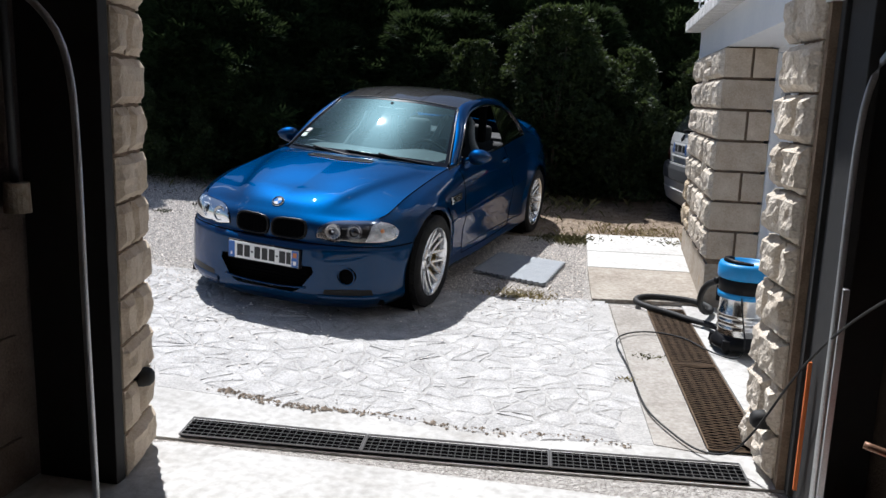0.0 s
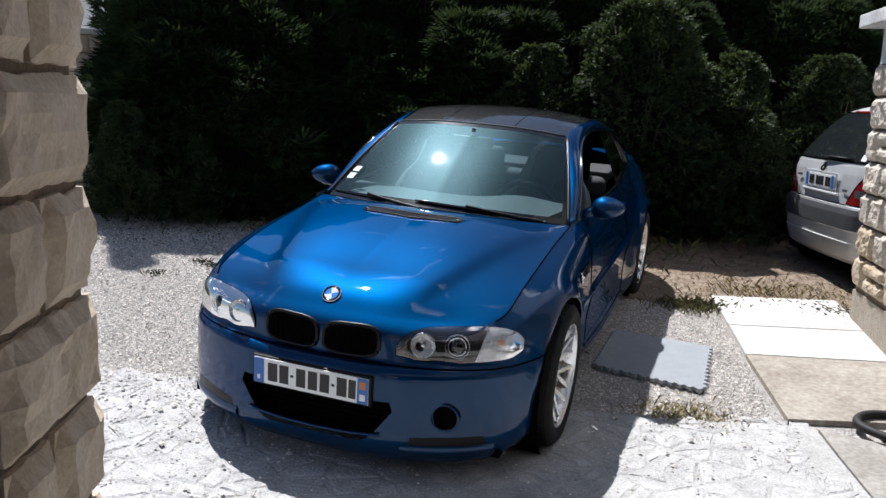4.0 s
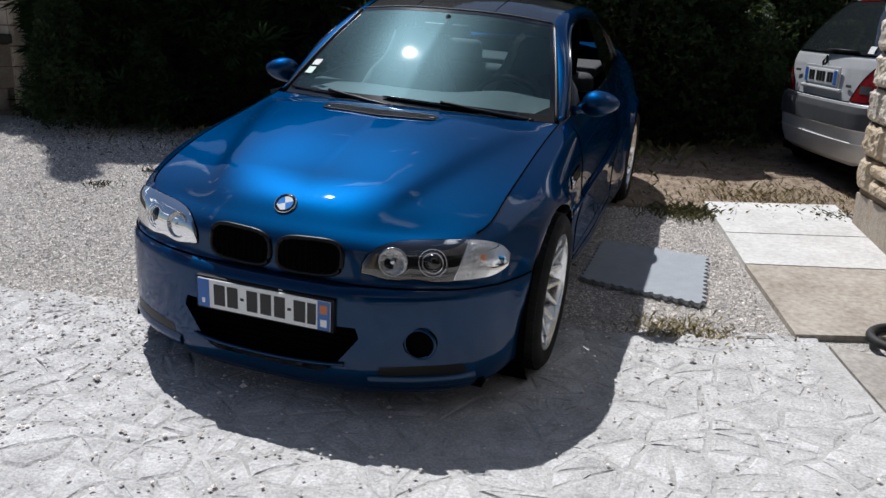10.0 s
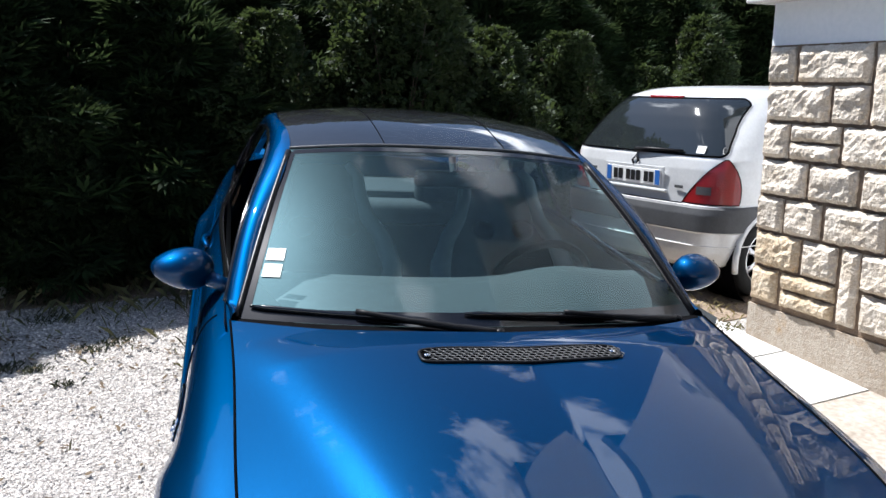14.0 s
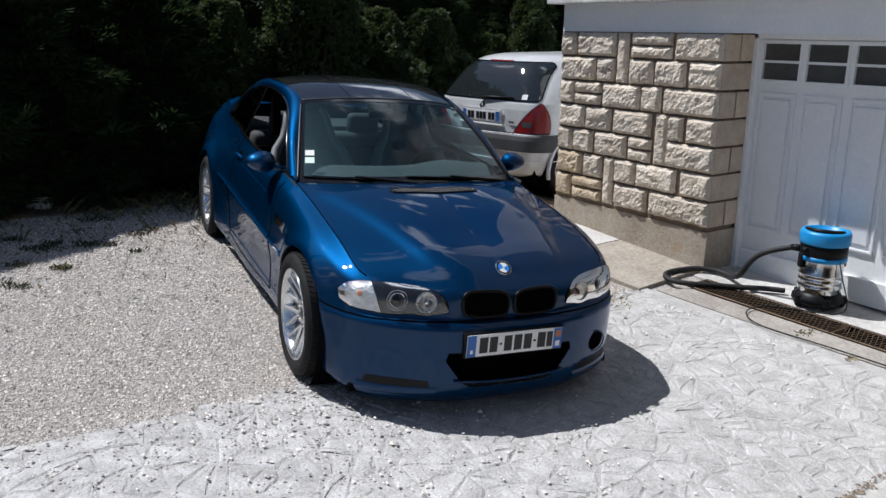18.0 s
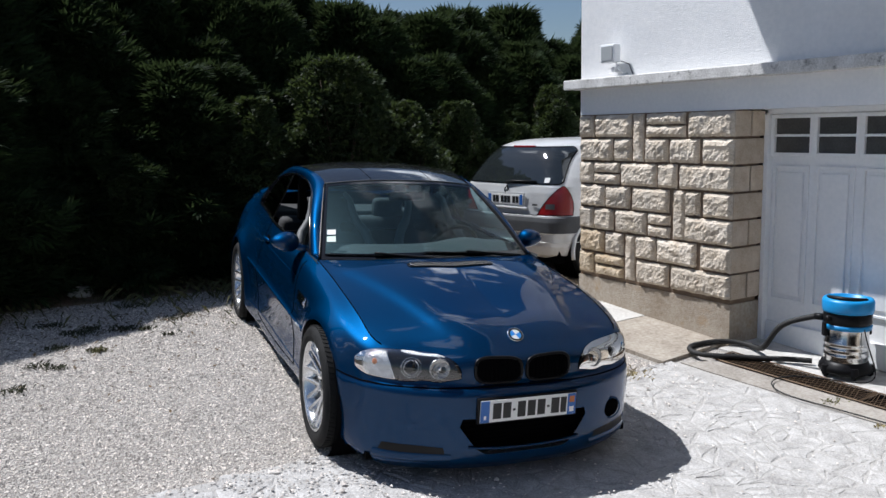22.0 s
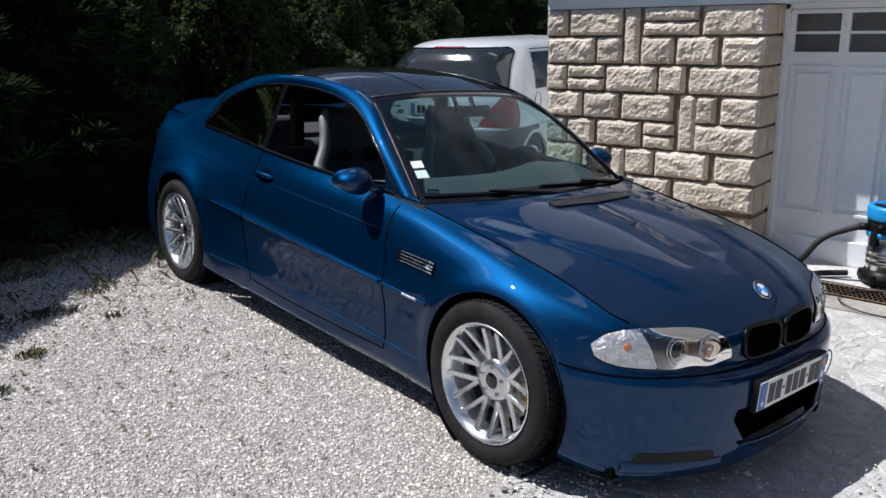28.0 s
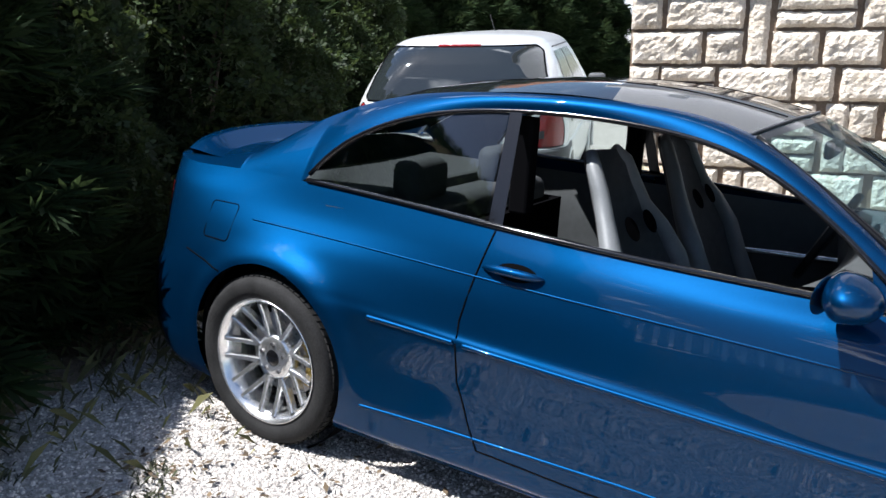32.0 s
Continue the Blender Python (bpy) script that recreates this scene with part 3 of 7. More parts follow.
def add_upper(car):
    g = coons(hood_front, hood_side, cowl, hood_mid)
    g[..., 2] += 0.022 * np.sin(np.linspace(0, np.pi, g.shape[1]))[None] * np.sin(np.linspace(0, np.pi, g.shape[0]) ** .9)[:, None]
    fade = np.clip(np.arange(len(g)) / 16, 0, 1)[:, None]
    g[..., 2] += (bonnet(g[..., 0], g[..., 1], g[..., 2]) - g[..., 2]) * fade * fade * (3 - 2 * fade)
    hn = np.cross(np.gradient(g, axis=1), np.gradient(g, axis=0))
    hn /= np.linalg.norm(hn, axis=-1, keepdims=True) + 1e-9
    if hn[30, 5, 2] < 0:
        hn = -hn
    edge = np.array([lookup(nrm_table, t, 8.0) for t in t_h])
    k = np.clip(1 - np.arange(len(g)) / 7, 0, 1)[:, None, None] ** 1.5
    hn = hn * (1 - k) + edge[None] * k
    hn[:, 0, 0] = 0
    bg, bn_ = both(g), np.concatenate([(hn * (-1, 1, 1))[:, :0:-1], hn], 1)
    raw("bonnet", bg.reshape(-1, 3), grid_faces(*bg.shape[:2]), M_PAINT, car, normals=bn_.reshape(-1, 3))
    global HOOD
    HOOD = g
    w = coons(ws_base, ws_side, ws_top, ws_mid)
    surface("windscreen", both(w), M_WIND, car, "lightly tinted glass windscreen").visible_shadow = False
    surface("roof_panel", both(coons(ws_top, roof_side, roof_end, roof_mid)), M_CARBON, car, "gloss black carbon roof panel")
    surface("rear_window", both(coons(roof_end, bl_side, bl_base, bl_mid)), M_SIDEGLASS, car, "tinted rear window").visible_shadow = False
    t0, t1 = t_at_y(3.08, 8), K_T[14]
    side, rear = shell(np.linspace(t0, t1, 30), [8])[0], shell(np.linspace(t1, K_T[-1], 36), [8])[0][::-1]
    base = spline([tuple(bl_base[0]), tuple(bl_base[18]), tuple(side[0])], 36)
    mid = spline([(0, 3.04, 1.05), (0, 3.35, 1.02), tuple(rear[0])], 30)
    surface("boot_lid", both(coons(base, side, rear, mid)), M_PAINT, car)
    # cowl panel and windscreen surround
    surface("cowl_panel", both(band(cowl36 - (0, 0, .004), ws_base, 0.0, 5)), M_COWL, car, "black plastic cowl panel")
    # A pillar, roof rail and C pillar as one pressing
    n = 140
    top = spline(WIN_TOP, 100)
    tail = np.array([belt(y) for y in np.linspace(2.745, 3.08, 40)])
    outer = np.r_[[hood_side[-1], belt(.66)], top[:], tail][:142]
    inner = spline(RAIL_C, 142)
    u = np.linspace(0, 1, 142)
    ins = []
    rail = np.array(spline(RAIL_C, 700))
    for k, p in enumerate(outer):
        y = min(max(p[1] - .10 + .12 * k / 142, .635), 3.08)
        ins.append(rail[np.argmin(np.abs(rail[:, 1] - y) )])
    g = band(outer, np.array(ins), 0.016)
    a, b = mirror_pair("roof_pillar", g, M_PAINT, car)
    for s in (1, -1):
        part("window_seal", tube([(p[0] * s, p[1], p[2]) for p in top[::2]], .009, 6), M_GLOSS, car, "black rubber window seal", True)
        bl = [belt(y) + (0, 0, .006) for y in np.linspace(.72, 2.715, 40)]
        part("belt_trim", tube([(p[0] * s, p[1], p[2]) for p in bl], .010, 6), M_GLOSS, car, "satin black belt trim", True)
        # B pillar
        b0, b1 = belt(1.878), belt(1.930)
        tp = np.array(spline(WIN_TOP, 300))
        c0, c1 = tp[np.argmin(abs(tp[:, 1] - 1.925))], tp[np.argmin(abs(tp[:, 1] - 1.965))]
        gg = np.array([[b0 + (c0 - b0) * k + (.006, 0, 0), b1 + (c1 - b1) * k + (.006, 0, 0)] for k in np.linspace(0, 1, 8)]) * (s, 1, 1)
        surface("door_pillar", gg, M_GLOSS, car, "gloss black door pillar", flip=s > 0)
        # quarter window
        lo = np.array([belt(y) for y in np.linspace(1.95, 2.71, 60)])
        hi = np.array([tp[np.argmin(abs(tp[:, 1] - y))] for y in np.linspace(1.975, 2.71, 60)])
        k = np.linspace(0, 1, 10)[:, None, None]
        gg = ((1 - k) * lo[None] + k * hi[None] - (.006, 0, 0)) * (s, 1, 1)
        surface("quarter_window", gg, M_SIDEGLASS, car, "tinted rear side window", flip=s > 0).visible_shadow = False
        # mirror sail
        tri = [belt(.66) + (0, 0, .002), belt(.84) + (0, 0, .002), tp[np.argmin(abs(tp[:, 1] - .87))]]
        raw("mirror_sail", [np.array(p) * (s, 1, 1) for p in tri], [(0, 1, 2)], M_PAINT, car, smooth=False)


# ---- wheels ----
def wheel_thing(steer=0.0):
    """A wheel at its own origin, outer face towards -x."""
    w = new("wheel")
    tp = [(.234, -.100), (.262, -.117), (.295, -.119), (.312, -.108), (.3215, -.088), (.3225, -.04), (.3225, .04), (.3215, .088), (.31, .11), (.262, .117), (.234, .10)]
    t = part("tyre", lathe(tp, 72, "x", caps=False), M_TYRE, w, "black road tyre", True)
    bm = bmesh.new()
    for i in range(72):   # tread blocks
        a = 2 * math.pi * i / 72
        for x0, x1, sk in ((-.096, -.062, .04), (-.052, -.006, .06), (.006, .052, -.06), (.062, .096, -.04)):
            q = [(x0, a), (x1, a + sk), (x1, a + sk + .066), (x0, a + .066)]
            lo = [bm.verts.new((x, .318 * math.cos(b), .318 * math.sin(b))) for x, b in q]
            hi = [bm.verts.new((x, .3255 * math.cos(b), .3255 * math.sin(b))) for x, b in q]
            bm.faces.new(hi)
            for j in range(4):
                bm.faces.new((lo[j], lo[(j + 1) % 4], hi[(j + 1) % 4], hi[j]))
    bmesh.ops.recalc_face_normals(bm, faces=bm.faces)
    part("tread", bm, M_TYRE, w)
    rp = [(.205, .09), (.208, -.02), (.212, -.075), (.222, -.094), (.2345, -.110), (.2395, -.112), (.2400, -.106), (.235, -.098), (.232, .10)]
    part("rim", lathe(rp, 72, "x", caps=False), M_RIM, w, "bright silver alloy rim", True)
    for i in range(8):   # pairs of parallel spokes, dished
        a0 = 2 * math.pi * i / 8
        bm = bmesh.new()
        for s in (-1, 1):
            ring = []
            for k in range(8):
                f = k / 7
                r = .078 + f * (.213 - .078)
                a = a0
                w2, dep = .0108 - .0018 * f, .030
                x = -.056 - .042 * f ** 1.3
                c, d = Vector((0, math.cos(a), math.sin(a))), Vector((0, -math.sin(a), math.cos(a)))
                ring.append([bm.verts.new(c * r + d * (w2 * q + s * (.033 + .002 * f)) + Vector((x + h, 0, 0))) for q, h in ((-.72, 0), (.72, 0), (1, .006), (1, dep), (-1, dep), (-1, .006))])
            for p, q in zip(ring, ring[1:]):
                for j in range(6):
                    bm.faces.new((p[j], p[(j + 1) % 6], q[(j + 1) % 6], q[j]))
        bmesh.ops.recalc_face_normals(bm, faces=bm.faces)
        part("spoke", bm, M_RIM, w)
    part("hub", lathe([(.032, -.062), (.060, -.062), (.078, -.056), (.088, -.048), (.088, .01)], 40, "x", caps=False), M_RIM, w, "machined alloy hub", True)
    part("centre_cap", lathe([(0, -.064), (.030, -.064), (.0345, -.060), (.0345, -.03)], 28, "x"), M_GLOSS, w, "black centre cap", True)
    for i in range(5):
        a = 2 * math.pi * (i + .25) / 5
        c = (math.cos(a) * .056, math.sin(a) * .056)
        part("wheel_bolt", cyl((-.046, *c), (-.068, *c), .0095, .008, 6), M_STEEL, w)
    disc = part("brake_disc", lathe([(.07, .012), (.165, .012), (.165, .036), (.07, .036)], 56, "x"), M_STEEL, w, "drilled steel brake disc", False)
    bm = bmesh.new()
    for i in range(54):
        a, r = 2 * math.pi * i / 54, .100 + .022 * (i % 3)
        cyl((.0115, r * math.cos(a), r * math.sin(a)), (.013, r * math.cos(a), r * math.sin(a)), .0042, seg=8, bm=bm)
    tagged(part("drilling", bm, M_DEEP, disc), kind="stuff")
    bm = bmesh.new()
    pts = [(0.0, .152 * math.cos(radians(d)), .152 * math.sin(radians(d))) for d in range(140, 215, 9)]
    part("brake_caliper", tube(pts, .030, 8, bm), M_GOLD, w, "gold brake caliper", True)
    part("hub_carrier", lathe([(.05, .03), (.19, .05), (.2, .09), (.0, .09)], 30, "x"), M_DEEP, w)
    return w

# ---- placing the coupe ----
hub_fr, hub_fl, hub_rr = Vector((-2.541, 5.810, .511)), Vector((-.847, 5.571, .416)), Vector((-2.087, 8.508, .640))
CH = (hub_rr - hub_fr).normalized()
CL = (hub_fl - hub_fr)
CL = (CL - CH * CL.dot(CH)).normalized()
CU = CL.cross(CH)
CO = (hub_fr + hub_fl) / 2 - CU * R_TYRE
CAR_M = Matrix(((CL.x, CH.x, CU.x, CO.x), (CL.y, CH.y, CU.y, CO.y), (CL.z, CH.z, CU.z, CO.z), (0, 0, 0, 1)))
coupe = thing("coupe_car", "dark metallic blue coupe with black roof and silver wheels", "car", CAR_M)
PANELS = add_shell(coupe)
add_upper(coupe)
wh = wheel_thing()
wh.parent = coupe
wh.matrix_local = Matrix.Translation((-.775, Y_FRONT, R_TYRE + .010))
tagged(wh, "silver split-spoke alloy wheel with black tyre")


def copy_part(ob, m):
    """A copy of a part and its sub-parts under the same parent."""
    c = copy_thing(ob, m)
    c.parent = ob.parent
    return c


copy_part(wh, Matrix.Translation((-.780, Y_REAR, R_TYRE - .010)))
copy_part(wh, Matrix.Translation((.775, Y_FRONT, R_TYRE + .004)) @ Matrix.Rotation(math.pi, 4, "Z"))
copy_part(wh, Matrix.Translation((.780, Y_REAR, R_TYRE - .006)) @ Matrix.Rotation(math.pi, 4, "Z"))

_ft = np.linspace(0, t_at_y(.1, 4), 160)
_fv = np.linspace(.4, 8, 160)
_fg = shell(_ft, _fv)


def front_tv(x, z):
    """Outline length and height row of the front shell at lateral place x and height z."""
    z += .022
    d = (_fg[..., 0] - x) ** 2 + (_fg[..., 2] - z) ** 2 + np.where(_fg[..., 1] > .1, 1, 0)
    v, t = np.unravel_index(np.argmin(d), d.shape)
    t, v = _ft[t], _fv[v]
    for _ in range(3):   # from the nearest sample to the place itself
        p, a, b = lookup(LK, t, v), lookup(LK, t + .01, v) - lookup(LK, max(t - .01, 0), v), lookup(LK, t, min(v + .05, 8)) - lookup(LK, t, v - .05)
        m = np.array([[a[0], b[0]], [a[2], b[2]]])
        if abs(np.linalg.det(m)) < 1e-9:
            break
        dt_, dv_ = np.linalg.solve(m, (x - p[0], z - p[2]))
        t, v = min(max(t + .02 * min(max(dt_, -1), 1), 0), _ft[-1]), min(max(v + .1 * min(max(dv_, -1), 1), .4), 8)
    return t, v


def front_pt(x, z, out=0.0, side=1):
    return on_shell(*front_tv(abs(x), z), out, side if x >= 0 else -side)


def front_normal(x, z):
    a, b = front_pt(x, z, 0), front_pt(x, z, .05)
    return Vector(b - a).normalized()


def facing(p, n):
    """A pose at p with z along n."""
    return Matrix.Translation(Vector(p)) @ Vector(n).to_track_quat("Z", "Y").to_matrix().to_4x4()


def patch(bottom, top, out, nu=34, nv=9, bulge=0.0):
    """A skin on the front shell between two outlines given as (x, z)."""
    lo, hi = (spline([(*p, 0) for p in c], nu) for c in (bottom, top))
    tv0, tv1 = (np.array([front_tv(p[0], p[1]) for p in c]) for c in (lo, hi))
    for tv in (tv0, tv1):   # even out the steps of the look-up
        for k in (0, 1):
            tv[:, k] = np.convolve(np.pad(tv[:, k], 3, "edge"), np.ones(7) / 7, "valid")
    g = []
    for k in np.linspace(0, 1, nv):
        row = []
        for i, (a, b) in enumerate(zip(tv0, tv1)):
            t, v = a + (b - a) * k
            e = out + bulge * 4 * k * (1 - k) * math.sin(math.pi * min(1, max(0, (i + .5) / nu))) ** .5
            row.append(on_shell(t, v, e))
        g.append(row)
    return np.array(g)


HL_BOT = [(.316, .535), (.340, .529), (.375, .526), (.42, .514), (.46, .518), (.50, .524), (.54, .516), (.60, .516), (.66, .520), (.71, .523), (.745, .528), (.765, .538), (.775, .556)]
HL_TOP = [(.322, .556), (.345, .602), (.38, .626), (.43, .636), (.48, .641), (.53, .644), (.57, .646), (.62, .648), (.67, .646), (.71, .638), (.745, .622), (.765, .602), (.775, .580)]
HL_BOT2 = [(.614, .517), (.66, .520), (.71, .523), (.745, .528), (.765, .538), (.775, .556)]
HL_TOP2 = [(.640, .647), (.67, .646), (.71, .638), (.745, .622), (.765, .602), (.775, .580)]
M_HOUSING = mat("dark_lamp_housing", (0.006, 0.006, 0.007), 0.5, spec=.15)
M_BOWL = mat("faceted_lamp_bowl", (0.36, 0.36, 0.36), 0.14, 0.95, bump=.9, bump_scale=55)
M_CLEARIND = mat("ribbed_clear_indicator", (0.60, 0.61, 0.62), 0.20, 0.6, bump=1.0, bump_scale=70, vary=.3, scale=30)
hl_in, hl_out = patch(HL_BOT, HL_TOP, .0015, 48), patch(HL_BOT, HL_TOP, .006, 48, bulge=.009)
hl_ind = patch(HL_BOT2, HL_TOP2, .004, 20, bulge=.005)


def mirrored(bm, s):
    """The mesh itself for the left side, its mirror image for the right."""
    if s < 0:
        bmesh.ops.scale(bm, vec=(-1, 1, 1), verts=bm.verts)
        bmesh.ops.reverse_faces(bm, faces=bm.faces)
    return bm


def ring_at(c, r, thick, n, m=None):
    """A thin ring round the axis of a pose."""
    return tube([c @ Vector((r * math.cos(a), r * math.sin(a), n)) for a in np.linspace(0, 2 * math.pi, 36, endpoint=False)], thick, 6, m, closed=True)


for s in (1, -1):
    f = (s, 1, 1)
    lamp = surface("headlight", hl_in * f, M_HOUSING, coupe, "clear headlight with projector lens and indicator", flip=s > 0)
    surface("lens", hl_out * f, M_LENS, lamp, flip=s > 0).visible_shadow = False
    ind = surface("indicator", hl_ind * f, M_CLEARIND, lamp, "clear ribbed corner indicator", flip=s > 0)
    rim = np.r_[hl_in[0], hl_in[:, -1][1:], hl_in[-1][::-1][1:], hl_in[:, 0][::-1][1:-1]]
    part("lamp_seal", tube([tuple(p * f) for p in rim], .0032, 6, closed=True), M_DEEP, lamp, "black rubber seal", True)
    edge = [tuple((hl_ind[k, 0] + (0, -.002, .0)) * f) for k in range(len(hl_ind))]
    part("indicator_rim", tube(edge, .0028, 6), M_CHROME, lamp, "", True)
    p, n = front_pt(.425, .578, .001), (front_normal(.425, .578) + Vector((0, -.8, 0))).normalized()
    c = facing(p, n)
    part("high_beam_bowl", mirrored(lathe([(.010, .001), (.024, .002), (.036, .007), (.044, .0135), (.049, .015), (.051, .006)], 32, "z", c, caps=False), s), M_BOWL, lamp, "faceted chrome bowl", True)
    part("bulb", mirrored(lathe([(0, .016), (.006, .015), (.009, .010), (.010, .001)], 16, "z", c), s), M_CHROME, lamp, "", True)
    p, n = front_pt(.552, .580, .001), (front_normal(.552, .580) + Vector((0, -.8, 0))).normalized()
    c = facing(p, n)
    part("projector_lens", mirrored(lathe([(0, .018), (.014, .0165), (.026, .011), (.034, .002)], 30, "z", c), s), M_GLOSS, lamp, "dark projector lens", True)
    for r, th, h in ((.0355, .0020, .013), (.0480, .0016, .010)):
        part("projector_ring", mirrored(ring_at(c, r, th, h), s), M_CHROME, lamp, "", True)
    p, n = front_pt(.700, .592, .0085), front_normal(.700, .592)
    part("amber_bulb", mirrored(lathe([(0, .003), (.009, .0028), (.013, .0015), (.015, -.002)], 18, "z", facing(p, n)), s), M_AMBER, lamp, "amber bulb behind clear plastic", True)

# kidney grille
for s in (1, -1):
    rim = []
    for k in range(48):
        a = 2 * math.pi * k / 48
        x = .135 + .120 * math.copysign(abs(math.cos(a)) ** .55, math.cos(a))
        z = .566 + .060 * math.copysign(abs(math.sin(a)) ** .55, math.sin(a)) + .004 * (x - .13) / .12
        rim.append((x, z))
    pts = [front_pt(x, z, .004) for x, z in rim]
    pts = [(p[0] * s, p[1], p[2]) for p in pts]
    grille = part("kidney_grille", tube(pts, .0085, 8, closed=True), M_GRILLE, coupe, "black kidney grille", True)
    gb = np.array([[front_pt(.134 + (x - .134) * q, .566 + (z - .566) * q, .004) for x, z in rim + rim[:1]] for q in (.02, .3, .6, .85, 1)]) * (s, 1, 1)
    surface("grille_back", gb, M_DEEP, grille, flip=s < 0)
    for k in range(9):
        x = .042 + k * .0225
        h = .052 * (1 - abs((x - .134) / .118) ** 6) ** .5
        a, b = front_pt(x, .566 - h, .007), front_pt(x, .566 + h, .007)
        bm = tube([(a[0] * s, a[1] - .002, a[2]), ((a[0] + b[0]) / 2 * s, min(a[1], b[1]) - .006, (a[2] + b[2]) / 2), (b[0] * s, b[1] - .002, b[2])], .0035, 6)
        part("slat", bm, M_DEEP, grille)

# number plate: the writing as plain bars
plate = part("number_plate", box(-.262, -0.7955, 0.360, .258, -0.7905, 0.470, .002), M_PLATE, coupe, "white plate with blue ends")
plate.location = (0, -.012, 0)
part("plate_holder", box(-.272, -0.7900, 0.352, .268, -.768, 0.478, .004), M_BLACK, plate)
part("blue_band", box(-.261, -0.7975, 0.362, -.215, -0.7950, 0.468), M_EUBLUE, plate)
part("blue_band", box(.211, -0.7975, 0.362, .257, -0.7950, 0.468), M_EUBLUE, plate)
for x0, x1, z0, z1 in ((-.196, -.152, 0.376, 0.454), (-.142, -.100, 0.376, 0.454), (-.090, -.076, 0.410, 0.420), (-.064, -.022, 0.376, 0.454), (-.010, .032, 0.376, 0.454),
                       (.044, .086, 0.376, 0.454), (.096, .110, 0.410, 0.420), (.120, .164, 0.376, 0.454), (.172, .204, 0.376, 0.454)):
    part("plate_bar", box(x0, -0.7972, z0, x1, -0.7950, z1), M_INK, plate)
part("plate_mark", box(.222, -0.7985, 0.375, .246, -0.7970, 0.402), M_PLATE, plate)
part("plate_mark", box(-.244, -.7990, .378, -.232, -.7974, .396), M_PLATE, plate)
part("plate_mark", box(.220, -.7990, .424, .248, -.7974, .456), M_AMBER, plate)

# round bonnet badge as plain shapes
def hood_pt(x, y, out=0.0):
    g = HOOD.reshape(-1, 3)
    d = (g[:, 0] - abs(x)) ** 2 + (g[:, 1] - y) ** 2
    i = np.argsort(d)[:10]
    a = np.c_[np.ones(10), g[i, 0] - abs(x), g[i, 1] - y]
    return np.array((x, y, float(np.linalg.lstsq(a, g[i, 2], rcond=None)[0][0]) + out))


def hood_normal(x, y):
    e = .03
    a, b = Vector(hood_pt(x + e, y) - hood_pt(x - e, y)), Vector(hood_pt(x, y + e) - hood_pt(x, y - e))
    return a.cross(b).normalized()


bp, bn = hood_pt(-.008, -.624), hood_normal(0, -.60)
bn = (bn + Vector((0, -.25, 0))).normalized()
BM_ = facing(bp + np.array(bn) * .003, bn) @ Matrix.Rotation(0.4, 4, "Z")
badge = part("bonnet_badge", lathe([(0, .004), (.030, .004), (.033, .0065), (.041, .0055), (.042, -.004)], 40, "z", BM_), M_CHROME, coupe, "round black, blue and white badge", True)
part("badge_ring", lathe([(.030, .0055), (.031, .0066), (.0385, .0064), (.0390, .0050)], 40, "z", BM_, caps=False), M_GLOSS, badge, "", True)
for q in range(4):
    bm = bmesh.new()
    vs = [bm.verts.new(BM_ @ Vector((0, 0, .0052)))] + [bm.verts.new(BM_ @ Vector((.029 * math.cos(a), .029 * math.sin(a), .0052))) for a in np.linspace(q * math.pi / 2, (q + 1) * math.pi / 2, 9)]
    bm.faces.new(vs)
    part("badge_quarter", bm, mat("badge_blue", (.02, .22, .65), .3) if q % 2 else M_PLATE, badge)

# lower intake, lamp hole and splitters
part("intake_duct", box(-.42, -.72, .18, .42, -.45, .42), M_DEEP, coupe)
bm = bmesh.new()
for k in range(7):
    box(-.40, -.735, .217 + k * .022, .40, -.728, .221 + k * .022, bm=bm)
part("intake_mesh", bm, M_DEEP, coupe, "black intake mesh")
lp = front_pt(.545, .302)
part("lamp_ring", lathe([(.050, .006), (.056, .010), (.060, .004)], 36, "z", facing(lp, (.1, -1, 0)), caps=False), M_PAINT, coupe, "", True)
part("lamp_duct", cyl(lp + (0, .012, 0), lp + (0, .16, 0), .056, .05, 28), M_DEEP, coupe)
sp_in = patch([(.39, .150), (.50, .148), (.62, .150), (.71, .156)], [(.41, .208), (.50, .214), (.60, .216), (.69, .214)], .0012, 30, 6)
for s in (1, -1):
    recess = surface("splitter_recess", sp_in * (s, 1, 1), M_GRILLE, coupe, "dark recessed bumper corner", flip=s > 0)
    row = [front_pt(x, .176, .002) for x in np.linspace(.38, .715, 18)]
    row2 = [front_pt(x, .160, .010) for x in np.linspace(.38, .715, 18)]
    row3 = [front_pt(x, .140, .009) for x in np.linspace(.38, .715, 18)]
    row4 = [front_pt(x, .128, .000) for x in np.linspace(.38, .715, 18)]
    surface("front_splitter", np.array([row, row2, row3, row4]) * (s, 1, 1), M_PAINT, coupe, "body-coloured front splitter lip", flip=s > 0)
lip = [(x, .236 - .016 * (1 - (x / .33) ** 2)) for x in np.linspace(-.30, .30, 25)]
part("intake_lip", tube([front_pt(x, z - .022, .006) for x, z in lip], .007, 8), M_PAINT, coupe, "", True)

# shut lines, side strips, vents
def side_line(ts, vs, s, r, ma, name, label="", out=.0005):
    part(name, tube([on_shell(t, v, out, s) for t, v in zip(ts, vs)], r, 6), ma, coupe, label, True)


def tv_side(y, z):
    """Row of the shell at a place on the side."""
    col = LK[:, int(round(t_at_y(y, 4) / K_T[-1] * 1200)), 2]
    v = float(np.interp(z, col, LK_V))
    return t_at_y(y, v), v


